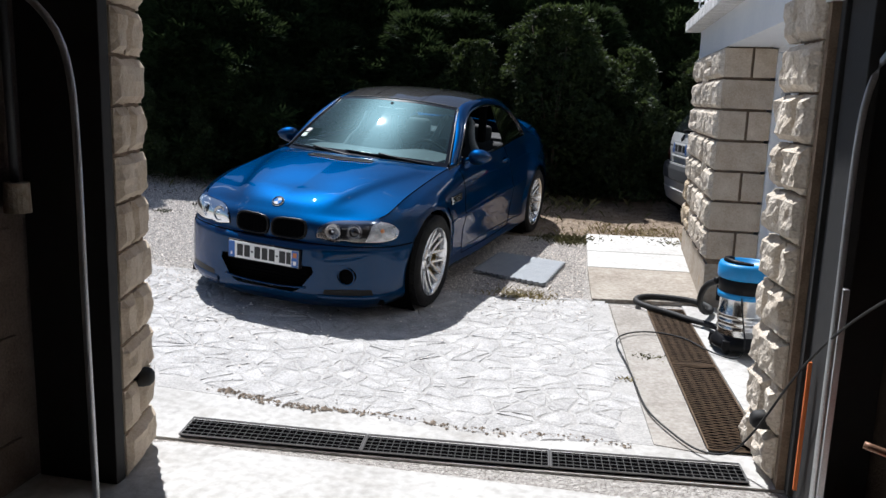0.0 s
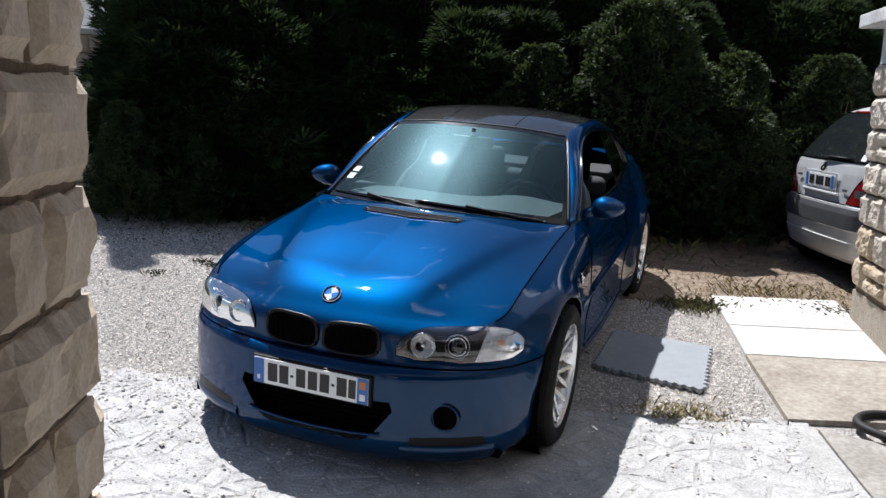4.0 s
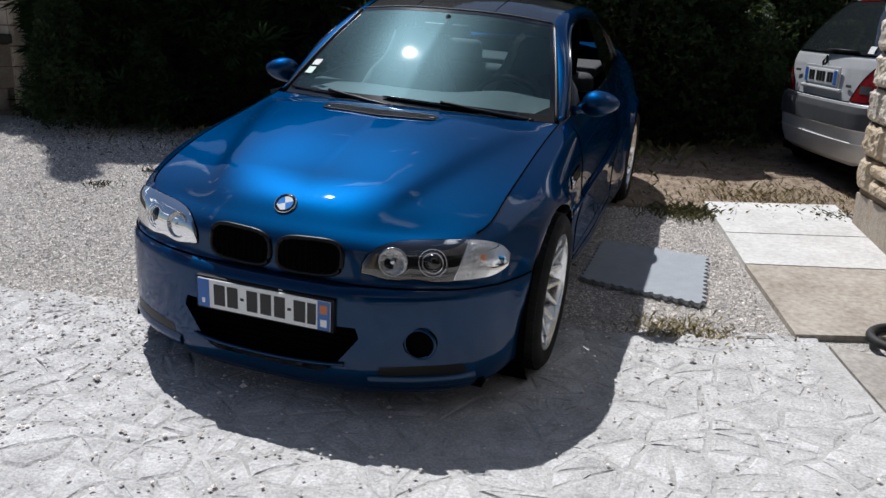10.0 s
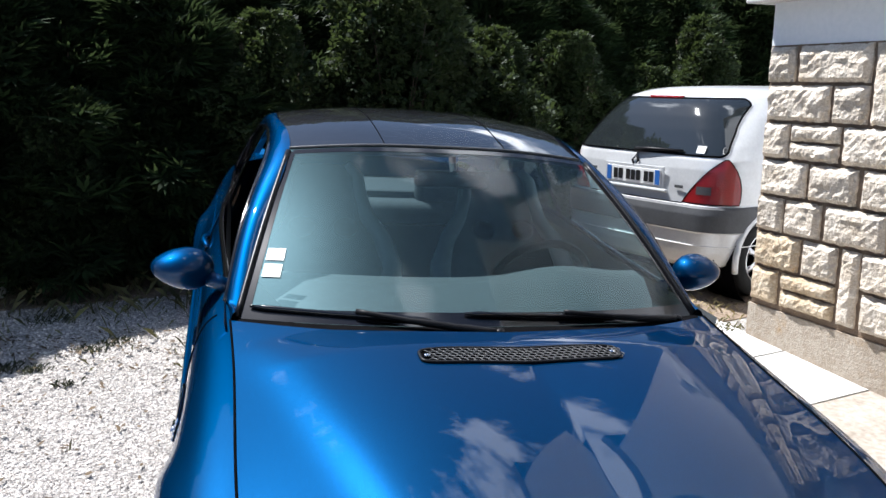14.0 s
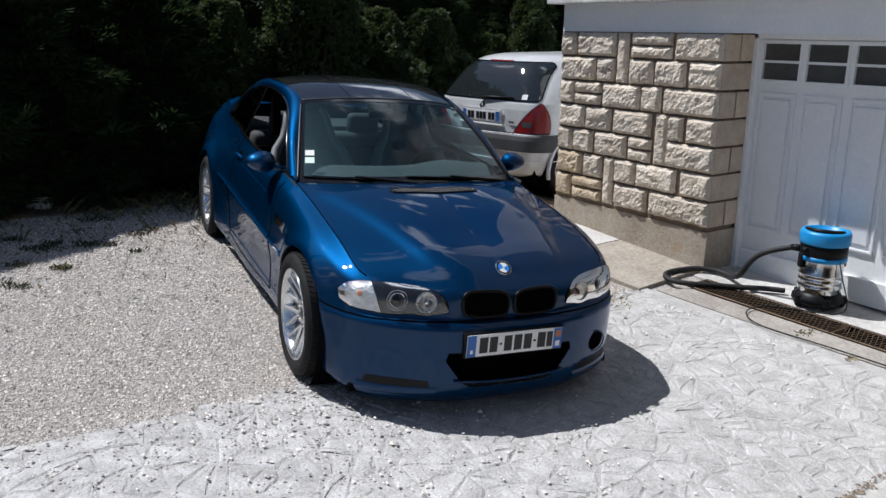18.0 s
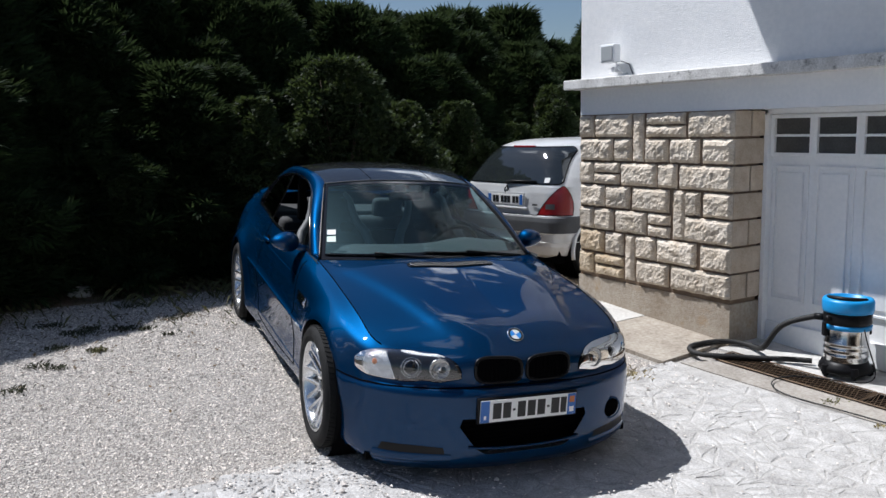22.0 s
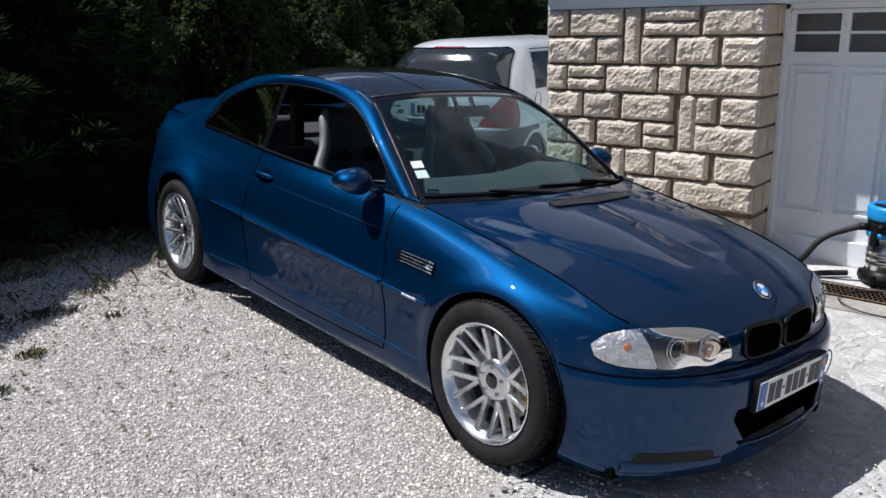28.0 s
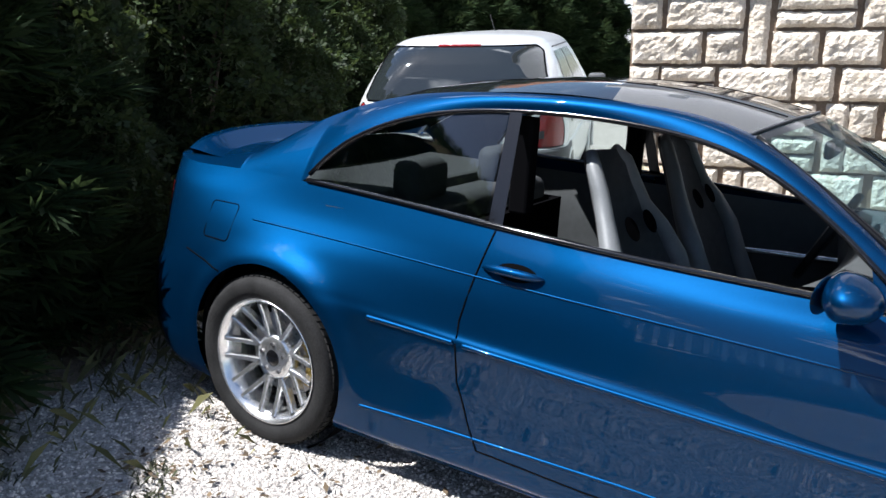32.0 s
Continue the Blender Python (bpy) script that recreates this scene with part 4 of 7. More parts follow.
M_GROOVE = M_DEEP
for s in (1, -1):
    def along(pts):
        q = np.array(pts, float)
        k = np.linspace(0, len(q) - 1, 8 * len(q) - 7)
        return zip(*[tv_side(np.interp(i, range(len(q)), q[:, 0]), np.interp(i, range(len(q)), q[:, 1])) for i in k])
    side_line(*along([(.69, .878), (.690, .80), (.682, .65), (.662, .45), (.648, .30), (.66, .235)]), s, .003, M_GROOVE, "shut_line")
    side_line(*along([(1.90, .935), (1.93, .80), (1.96, .65), (1.95, .45), (1.90, .32), (1.86, .24)]), s, .003, M_GROOVE, "shut_line")
    side_line(*along([(.66, .235), (1.0, .228), (1.5, .228), (1.86, .24)]), s, .0026, M_GROOVE, "shut_line")
    part("bonnet_gap", tube([(p[0] * s, p[1], p[2] + .001) for p in hood_side[::3]], .0032, 6), M_GROOVE, coupe, "", True)
    part("bumper_gap", tube([front_pt(x, .492, .001) * (s, 1, 1) for x in np.linspace(.02, .735, 24)] + [on_shell(t, 5.0, .001, s) for t in np.linspace(K_T[3] + .05, T_BUMP, 8)], .0035, 6), M_GROOVE, coupe, "", True)
    side_line(*along([(y, .538 + .030 * (y - .5)) for y in np.linspace(.36, .67, 8)]), s, .009, M_PAINT, "side_moulding")
    side_line(*along([(y, .538 + .030 * (y - .5)) for y in np.linspace(.695, 1.93, 24)]), s, .009, M_PAINT, "side_moulding")
    side_line(*along([(y, .538 + .030 * (y - .5)) for y in np.linspace(1.965, 2.30, 10)]), s, .009, M_PAINT, "side_moulding")
    side_line(*along([(y, .285 - .02 * abs(y - 1.36)) for y in np.linspace(.42, 2.32, 36)]), s, .007, M_PAINT, "sill_ridge", "", -.003)
    side_line(*along([(.425, .536), (.52, .538)]), s, .0075, M_CLEARIND, "side_repeater", "clear side repeater", .005)
    side_line(*along([(y, .775 + .02 * (y - 1)) for y in np.linspace(.75, 2.9, 40)]), s, .0035, M_PAINT, "swage_line")
    # fender vent: dark panel with four bright bars
    vp = np.array([[on_shell(*tv_side(y, z), .001, s) for y in np.linspace(.335, .595, 10)] for z in np.linspace(.672, .752, 5)])
    for i, y in enumerate(np.linspace(.335, .595, 10)):
        for j, q in enumerate(np.linspace(0, 1, 5)):
            vp[j, i] = on_shell(*tv_side(y, (.664 + .004 * (y - .33) / .26) + .052 * q), .0015, s)
    vent = surface("fender_vent", vp, M_DEEP, coupe, "black side vent with bright bars", flip=s < 0)
    for k in range(4):
        pts = [on_shell(*tv_side(y, (.670 + .004 * (y - .33) / .26) + .0135 * k), .005, s) for y in np.linspace(.345, .588, 8)]
        part("vent_bar", tube(pts, .0042, 6), M_CHROME, vent, "", True)
    part("vent_badge", tube([on_shell(*tv_side(y, .688), .009, s) for y in (.355, .385, .415)], .007, 6), M_CHROME, vent, "small chrome badge", True)
    # door handle in its cup
    hp = [on_shell(*tv_side(y, .826), .018 * math.sin(math.pi * (y - 1.70) / .21) + .004, s) for y in np.linspace(1.70, 1.91, 12)]
    hd = part("door_handle", tube(hp, [.004, .010, .013, .014, .0145, .0145, .0145, .0145, .014, .013, .010, .004], 10), M_PAINT, coupe, "body-coloured door handle", True)
    cup = np.array([[on_shell(*tv_side(1.795 + .070 * math.cos(a) * r, .829 + .026 * math.sin(a) * r), .0018 - 0 * r, s) for a in np.linspace(0, 2 * math.pi, 25)] for r in (0.02, .5, 1)])
    surface("handle_cup", cup, M_DEEP, hd, flip=s > 0)
    # mirrors
    mx, my, mz = .862 * s, .905, .957
    bm = bmesh.new()
    bmesh.ops.create_uvsphere(bm, u_segments=36, v_segments=20, radius=1.0)
    for v in bm.verts:
        x, y, z = v.co
        x2 = x * .092
        flat = .052 if y > 0 else .088
        v.co = (mx + x2, my + y * flat + .03 * s * x2 * 6 * s * .6, mz + z * (.062 - .016 * x * s) + .006 * x * s)
    mirror = part("door_mirror", bm, M_PAINT, coupe, "rounded body-coloured door mirror", True)
    bm = bmesh.new()
    bmesh.ops.create_circle(bm, cap_ends=True, segments=28, radius=1.0)
    for v in bm.verts:
        v.co = (mx + v.co.x * .074, my + .046 + .018 * s * v.co.x, mz + v.co.y * .046)
    part("mirror_glass", bm, M_CHROME, mirror)
    part("mirror_arm", tube([(.715 * s, .86, .905), (.76 * s, .875, .92), (.80 * s, .89, .938)], [.030, .022, .026], 10), M_PAINT, mirror, "body-coloured mirror arm", True)
    # rear lamp
    rl = np.array([[on_shell(t, v, .004, s) for t in np.linspace(t_at_y(3.46, 6), K_T[-1] - .36, 14)] for v in np.linspace(5.1, 6.9, 6)])
    surface("tail_light", rl, M_RED, coupe, "red tail light", flip=s > 0)
    # filler flap
    if s < 0:
        fl = [(3.00, .72), (3.12, .72), (3.13, .73), (3.13, .84), (3.12, .85), (3.00, .85), (2.99, .84), (2.99, .73)]
        part("filler_flap_gap", tube([on_shell(*tv_side(y, z), .0008, s) for y, z in fl], .0022, 5, closed=True), M_GROOVE, coupe)
    side_line(np.linspace(t_at_y(2.98, 4.6), t_at_y(3.22, 4.6), 8), [4.6 + .4 * k / 7 for k in range(8)], s, .003, M_GROOVE, "bumper_gap")

# boot spoiler
sp = np.array([[(x, 3.44 + d - .10 * (x / .6) ** 2, .998 + h * (1 - .75 * (x / .6) ** 6) - .022 * (x / .6) ** 2) for x in np.linspace(-.59, .59, 41)] for d, h in ((-.06, .006), (0, .018), (.10, .052), (.135, .060), (.14, .052), (.12, .018), (.11, -.01))])
surface("boot_spoiler", sp, M_PAINT, coupe, "low body-coloured boot spoiler")
M_VENT = mat("grey_vent_wire", (.11, .11, .11), .4, .4)
# bonnet vent grille: rim, back and a wire of rounded cells
def vent_pt(u, v, out):
    """A place on the bonnet vent: u across, v along, lifted."""
    return Vector(hood_pt(u - .015, .235 + v, out))


hw, hh = .262, .036
ring = [(hw * math.copysign(abs(math.cos(a)) ** .25, math.cos(a)), hh * math.copysign(abs(math.sin(a)) ** .4, math.sin(a))) for a in np.linspace(0, 2 * math.pi, 64, endpoint=False)]
vent = part("bonnet_vent", tube([vent_pt(u, v, .003) for u, v in ring], .0045, 6, closed=True), M_BLACK, coupe, "black honeycomb bonnet vent", True)
vb = np.array([[vent_pt(u * q, v * q, .0015) for u, v in ring + ring[:1]] for q in (.02, .35, .7, 1)])
surface("vent_back", vb, M_DEEP, vent)
bm = bmesh.new()
for row in range(5):
    for k in range(27):
        u, v = -.235 + k * .0188 + (row % 2) * .0094, -.0246 + row * .0123
        tube([vent_pt(u + .0105 * math.cos(a), v + .0078 * math.sin(a), .004) for a in np.linspace(0, 2 * math.pi, 6, endpoint=False)], .0014, 4, bm, closed=True)
for u in (-.245, .245):
    part("vent_screw", lathe([(0, .004), (.008, .003), (.010, 0)], 14, "z", Matrix.Translation(vent_pt(u, 0, .004))), M_CHROME, vent, "", True)
part("honeycomb", bm, M_VENT, vent)
# wipers
def glass_pt(x, up, out):
    """A place on the foot of the windscreen: across, up from its lower edge, lifted."""
    u = min(abs(x) / .705, 1) * 35
    a = min(int(u), 34)
    b = ws_base[a] * (1 - u + a) + ws_base[a + 1] * (u - a)
    d = np.array(ws_mid[6]) - np.array(ws_mid[0])
    d /= np.linalg.norm(d)
    return np.array((x, b[1], b[2])) + d * up + np.array((0, -.5, .86)) * out


for x0, x1, x2 in ((-.67, -.20, -.02), (-.10, .40, .60)):
    lo = -.035 if x0 < -.5 else -.020
    arm = [glass_pt(x, up, out) for x, up, out in ((x2, lo, .016), (x2 - .10 if x0 < -.5 else x2 - .14, lo + .012, .022), ((x1 + x0) / 2 + .04, .030, .022))]
    wiper = part("wiper", tube([tuple(p) for p in spline([tuple(q) for q in arm], 14)], [.013] * 4 + [.011] * 4 + [.008] * 6, 8), M_BLACK, coupe, "black wiper arm and blade", True)
    part("blade", tube([tuple(glass_pt(x, .040 - .022 * (x - x0) / (x1 - x0), .009)) for x in np.linspace(x0, x1, 14)], [.004] + [.0075] * 12 + [.004], 6), M_GLOSS, wiper, "", True)
    part("pivot_cap", lathe([(0, .012), (.012, .010), (.017, .0)], 16, "z", Matrix.Translation(Vector(glass_pt(x2, lo, .018)))), M_BLACK, wiper, "", True)
# windscreen stickers and rim
wsg = coons(ws_base, ws_side, ws_top, ws_mid)
def on_ws(u, v, out=.003, s=-1):
    i, j = v * (wsg.shape[0] - 1), u * (wsg.shape[1] - 1)
    a, b = int(min(i, 34)), int(min(j, 34))
    p = wsg[a, b] * (1 - (i - a)) * (1 - (j - b)) + wsg[a + 1, b] * (i - a) * (1 - (j - b)) + wsg[a, b + 1] * (1 - (i - a)) * (j - b) + wsg[a + 1, b + 1] * (i - a) * (j - b)
    return p * (s, 1, 1) + np.array((0, -.6, .8)) * out
for v0, v1, ma in ((.20, .265, mat("pale_green_sticker", (.62, .75, .66), .5)), (.285, .345, M_PLATE)):
    raw("windscreen_sticker", [on_ws(.865, v0), on_ws(.945, v0), on_ws(.945, v1), on_ws(.865, v1)], [(0, 1, 2, 3)], ma, coupe, "small square windscreen sticker", smooth=False)
for s in (1, -1):
    part("windscreen_seal", tube([(p[0] * s, p[1], p[2] + .003) for p in ws_side[::2]], .010, 6), M_GRILLE, coupe, "", True)
part("windscreen_seal", tube([(p[0], p[1], p[2] + .002) for p in np.r_[(ws_top * (-1, 1, 1))[::-2], ws_top[::2]]], .005, 6), M_GREYPL, coupe, "", True)
surface("sun_band", both(np.array([[on_ws(u, v, .001, 1) for u in np.linspace(0, .97, 20)] for v in (.955, .985)])), M_GLOSS, coupe)
surface("windscreen_band", both(np.array([[on_ws(u, v, .0012, 1) for u in np.linspace(0, .985, 30)] for v in (.0, .03, .06)])), M_GLOSS, coupe, "black lower edge of the windscreen")
for s in (1, -1):
    surface("windscreen_edge", np.array([[on_ws(u, v, .0012, s) for u in (.955, .992)] for v in np.linspace(.0, .97, 24)]), M_GLOSS, coupe, "black side edge of the windscreen", flip=s > 0)
roof_g = coons(ws_top, roof_side, roof_end, roof_mid)
for s in (1, -1):
    part("roof_seam", tube([tuple((roof_g[i, 14] + (0, 0, .0008)) * (s, 1, 1)) for i in range(1, 49, 2)], .0016, 5), M_DEEP, coupe, "", True)

# ---- interior ----
fl = box(-.70, -.30, .16, .70, 2.65, .20, bm=box(-.62, 2.3, .2, .62, 3.35, .8))
part("floor_pan", fl, M_DEEP, coupe)
part("bulkhead", box(-.64, .30, .2, .64, .42, .81), M_DEEP, coupe)
part("parcel_shelf", box(-.60, 2.55, .86, .60, 3.05, .93, .02), M_SEAT, coupe)
d = np.array([[(x, y - .10 * (x / .68) ** 2 * -1, z) for x in np.linspace(-.69, .69, 41)] for y, z in ((.47, .895), (.60, .925), (.78, .935), (.92, .925), (1.0, .86), (.98, .70), (.90, .50))])
d[..., 2] += .035 * np.exp(-((d[..., 0] - .36) / .20) ** 2) * (d[..., 1] > .7)
d[..., 0] *= np.array((.78, .86, .95, 1, 1, 1, 1))[:, None]
d[0, :, 2] -= .020
d[1, :, 2] -= .012
surface("dashboard", d, M_DASH, coupe, "grey-black dashboard", flip=True)
wc = facing((.36, 1.10, .86), (0, .9, .45))
sw = part("steering_wheel", tube([wc @ Vector((.18 * math.cos(a), .18 * math.sin(a), 0)) for a in np.linspace(0, 2 * math.pi, 40, endpoint=False)], .016, 8, closed=True), M_BLACK, coupe, "black steering wheel", True)
part("wheel_boss", box(-.06, -.05, -.02, .06, .05, .02, .015), M_BLACK, sw).matrix_local = wc
for a in (0, math.pi, -math.pi / 2):
    part("wheel_spoke", tube([wc @ Vector((.04 * math.cos(a), .04 * math.sin(a), 0)), wc @ Vector((.17 * math.cos(a), .17 * math.sin(a), 0))], .014, 6), M_BLACK, sw, "", True)


def bucket_seat(x0):
    """A racing seat: cushion, waisted shell back with wings, dark openings and a grey side."""
    prof = [(1.46, .42, .22, .10), (1.52, .55, .26, .10), (1.565, .68, .265, .085), (1.605, .80, .27, .075), (1.64, .90, .235, .06), (1.67, .98, .175, .045), (1.70, 1.06, .150, .04), (1.725, 1.13, .140, .035), (1.735, 1.17, .10, .02)]
    g = []
    for y, z, w, dep in prof:
        g.append([(x0 + w * q, y - dep * abs(q) ** 2.2 * 1.3, z) for q in np.linspace(-1, 1, 17)])
    front = np.array(g)
    back = front + (0, .045, -.006)
    seat = surface("front_seat", np.concatenate([front, back[::-1], front[:1]]), M_SEAT, coupe, "grey and black bucket seat")
    for s in (1, -1):
        edge = [front[i, 16 if s > 0 else 0] + (0, .02, 0) for i in range(len(prof))]
        part("side_wing", tube(edge, [.04, .045, .045, .042, .035, .03, .028, .026, .02], 8), M_LEATHER, seat, "pale grey side bolster", True)
        op = [(x0 + s * .085 + .050 * math.cos(a), 1.612 - .010 + .045 * math.sin(a) * .5, .945 + .036 * math.sin(a)) for a in np.linspace(0, 2 * math.pi, 14, endpoint=False)]
        raw("belt_opening", [(p[0], p[1] - .030, p[2]) for p in op], [tuple(range(14))], M_DEEP, seat, "dark belt opening", smooth=False)
    part("cushion", box(x0 - .25, .98, .28, x0 + .25, 1.50, .46, .06, 3), M_SEAT, seat, "", True)


bucket_seat(-.37), bucket_seat(.37)
rear = part("rear_bench", box(-.60, 2.02, .30, .60, 2.42, .50, .05, 3), M_SEAT, coupe, "dark rear bench", True)
part("bench_back", box(-.60, 2.36, .45, .60, 2.56, .90, .06, 3), M_SEAT, rear, "", True)
for x in (-.32, .32):
    part("headrest", box(x - .13, 2.42, .88, x + .13, 2.54, 1.05, .045, 3), M_SEAT, rear, "", True)
for s in (1, -1):
    dc = np.array([[(s * (.745 - .05 * (1 - k) ** 2 + .02 * math.sin(6 * k)), y, .25 + k * .655) for y in np.linspace(.55, 2.6, 30)] for k in np.linspace(0, 1, 14)])
    card = surface("door_card", dc, M_DASH, coupe, "black inner door trim", flip=s > 0)
    part("pull_handle", tube([(s * .70, y, .70 - .05 * (y - 1.1)) for y in np.linspace(.95, 1.55, 10)], [.006, .012, .014, .015, .015, .015, .015, .014, .012, .006], 8), M_RIM, card, "silver pull handle", True)
    part("roof_lining", box(s * .50, 1.90, .95, s * .56, 1.97, 1.27, .01), M_DEEP, coupe)
hl = coons(ws_top, roof_side, roof_end, roof_mid) - (0, 0, .03)
surface("headlining", both(hl), M_GREYPL, coupe, "grey headlining")
mir = part("rear_view_mirror", box(-.13, 1.07, 1.195, .13, 1.10, 1.255, .014, 3), M_BLACK, coupe, "black rear-view mirror", True)
part("mirror_stem", cyl((0, 1.07, 1.25), (0, 1.10, 1.295), .012), M_GREYPL, mir)
# wheel housings and underside
for s in (1, -1):
    for y in (Y_FRONT, Y_REAR):
        bm = lathe([(.365, .0), (.372, -.02), (.37, .26), (.0, .27)], 40, "x", Matrix.Translation((s * .83, y, .325)) @ Matrix.Rotation(math.pi if s > 0 else 0, 4, "Z"), caps=False)
        part("wheel_housing", bm, M_DEEP, coupe, "", True)
part("underside", box(-.74, -.55, .125, .74, 3.4, .16), M_DEEP, coupe)

# ---- ground ----
def gz(x, y):
    """Height of the yard: it falls towards the house and the garage door, and rises behind."""
    x, y = np.clip(np.asarray(x, float), -7, 6), np.asarray(y, float)
    side = .088 + .052 * np.log1p(np.exp((-x - .6) * 4)) / 4
    south = .035 * (np.clip(y, 3.2, 5.7) - 5.7)
    north = .058 * np.clip(y - 5.7, 0, 4.6)
    flat = 1 / (1 + np.exp(np.clip((y - 3.3) * 6, -40, 40)))
    west = 1 / (1 + np.exp(np.clip((x + 2.3) * 5, -40, 40)))
    return (side + south + north) * (1 - flat * (1 - west)) + .012 * flat * (1 - west)


M_GRAVEL = mat("pale_gravel", (0.24, 0.215, 0.19), 0.95, color2=(0.68, 0.645, 0.60), scale=38, spots=.55, spot_color=(.13, .11, .09), bump=1.0, bump_scale=75, depth=.03)
M_DIRT = mat("dry_earth", (0.14, 0.095, 0.06), 0.95, color2=(0.33, 0.26, 0.19), scale=9, spots=.4, bump=.8, bump_scale=40, depth=.02)
M_MORTAR = mat("grey_mortar", (0.34, 0.33, 0.315), 0.95, color2=(0.52, 0.505, 0.485), scale=7, spots=.4, spot_color=(.16, .15, .13), bump=.8, bump_scale=60, depth=.01)
M_FLAG = mat("pale_flagstone", (0.32, 0.31, 0.30), 0.85, color2=(0.60, 0.59, 0.575), scale=9, spots=.6, spot_color=(.26, .245, .22), bump=.9, bump_scale=70, depth=.008, random_vary=.07)
M_CONC = mat("pale_concrete", (0.38, 0.365, 0.34), 0.9, color2=(0.60, 0.59, 0.565), scale=2.2, spots=.4, spot_color=(.30, .27, .23), bump=.35, bump_scale=70)
M_CONCD = mat("stained_concrete", (0.24, 0.20, 0.16), 0.9, color2=(0.44, 0.40, 0.34), scale=3.0, spots=.4, spot_color=(.20, .16, .11), bump=.35, bump_scale=70)
M_STRIP = mat("beige_concrete", (0.26, 0.235, 0.205), 0.9, color2=(0.44, 0.41, 0.37), scale=4, spots=.4, spot_color=(.18, .15, .12), bump=.35, bump_scale=70)
M_SLABW = mat("white_concrete_slab", (0.44, 0.425, 0.40), 0.85, color2=(0.63, 0.62, 0.59), scale=3, spots=.3, spot_color=(.35, .32, .27), bump=.3, bump_scale=60)
ax = np.r_[-260, -90, -40, -22, np.linspace(-14, 8, 111), 16, 40, 90, 260]
ay = np.r_[-200, -60, -20, np.linspace(-7, 18, 126), 30, 60, 130, 320]
gx, gy = np.meshgrid(ax, ay)
gg = np.stack([gx, gy, gz(gx, gy) - .014], -1)
tagged(raw("ground", gg.reshape(-1, 3), grid_faces(*gx.shape), M_GRAVEL), "pale gravel yard", "ground", kind="structure")


def sheet(name, corners, lift, material, label, nx=12, ny=12, category="ground", kind="structure", thick=.03, parent=None):
    """A four-cornered slab that follows the ground, with real edges."""
    c = np.array(corners, float)
    u, v = np.meshgrid(np.linspace(0, 1, nx), np.linspace(0, 1, ny))
    p = (1 - u)[..., None] * (1 - v)[..., None] * c[0] + u[..., None] * (1 - v)[..., None] * c[1] + u[..., None] * v[..., None] * c[2] + (1 - u)[..., None] * v[..., None] * c[3]
    z = gz(p[..., 0], p[..., 1]) + lift
    top = np.concatenate([p, z[..., None]], -1).reshape(-1, 3)
    low = top - (0, 0, thick)
    n = nx * ny
    f = [tuple(q) for q in grid_faces(ny, nx)]
    rim = [i for i in range(nx)] + [(j + 1) * nx - 1 for j in range(1, ny)] + [n - 1 - i for i in range(1, nx)] + [(ny - 1 - j) * nx for j in range(1, ny - 1)]
    f += [(rim[k], rim[(k + 1) % len(rim)], rim[(k + 1) % len(rim)] + n, rim[k] + n) for k in range(len(rim))]
    ob = raw(name, np.r_[top, low], f, material, parent, smooth=False)
    return tagged(ob, label, category, kind=kind) if parent is None else ob


# concrete strips round the drains and before the doors
sheet("apron", [(-1.95, 3.14), (1.12, 3.40), (1.14, 3.72), (-1.95, 3.66)], -.002, M_CONC, "pale rough concrete apron before the garage", 24, 6)
sheet("drain_strip", [(.60, 3.70), (.835, 3.66), (.66, 5.86), (.40, 5.96)], .002, M_STRIP, "grey-beige concrete strip beside the paving", 6, 16)
sheet("door_sill", [(1.115, 3.72), (1.80, 3.75), (1.80, 6.12), (.915, 6.05)], .004, M_CONC, "pale concrete strip before the white door", 8, 16)
for name, cs, m, lb in (("slab_near", [(.27, 6.02), (1.11, 6.12), (1.09, 6.98), (.215, 6.93)], M_CONCD, "brown-stained concrete slab"),
                        ("slab_middle", [(.215, 6.945), (1.09, 6.995), (1.08, 7.56), (.195, 7.50)], M_SLABW, "white concrete slab"),
                        ("slab_far", [(.195, 7.515), (1.08, 7.575), (1.06, 8.28), (.165, 8.20)], M_SLABW, "white concrete slab with twig shadows")):
    tagged(sheet(name, cs, .016, m, lb, 8, 8, "slab", thick=.06), group="slabs along the wall")
sheet("earth_patch", [(-.9, 8.0), (3.2, 8.3), (3.2, 10.8), (-1.0, 10.6)], -.006, M_DIRT, "bare dry earth behind the slabs", 20, 12)
sheet("earth_by_hedge", [(-6.5, 8.9), (-1.0, 9.7), (-1.0, 11.6), (-6.5, 11.6)], -.004, M_DIRT, "bare dark earth under the hedge", 20, 12)
tagged(part("garage_floor", box(-2.0, -3.2, -.20, 1.40, 3.16, .010), M_CONC), "worn concrete garage floor", "floor", kind="structure")


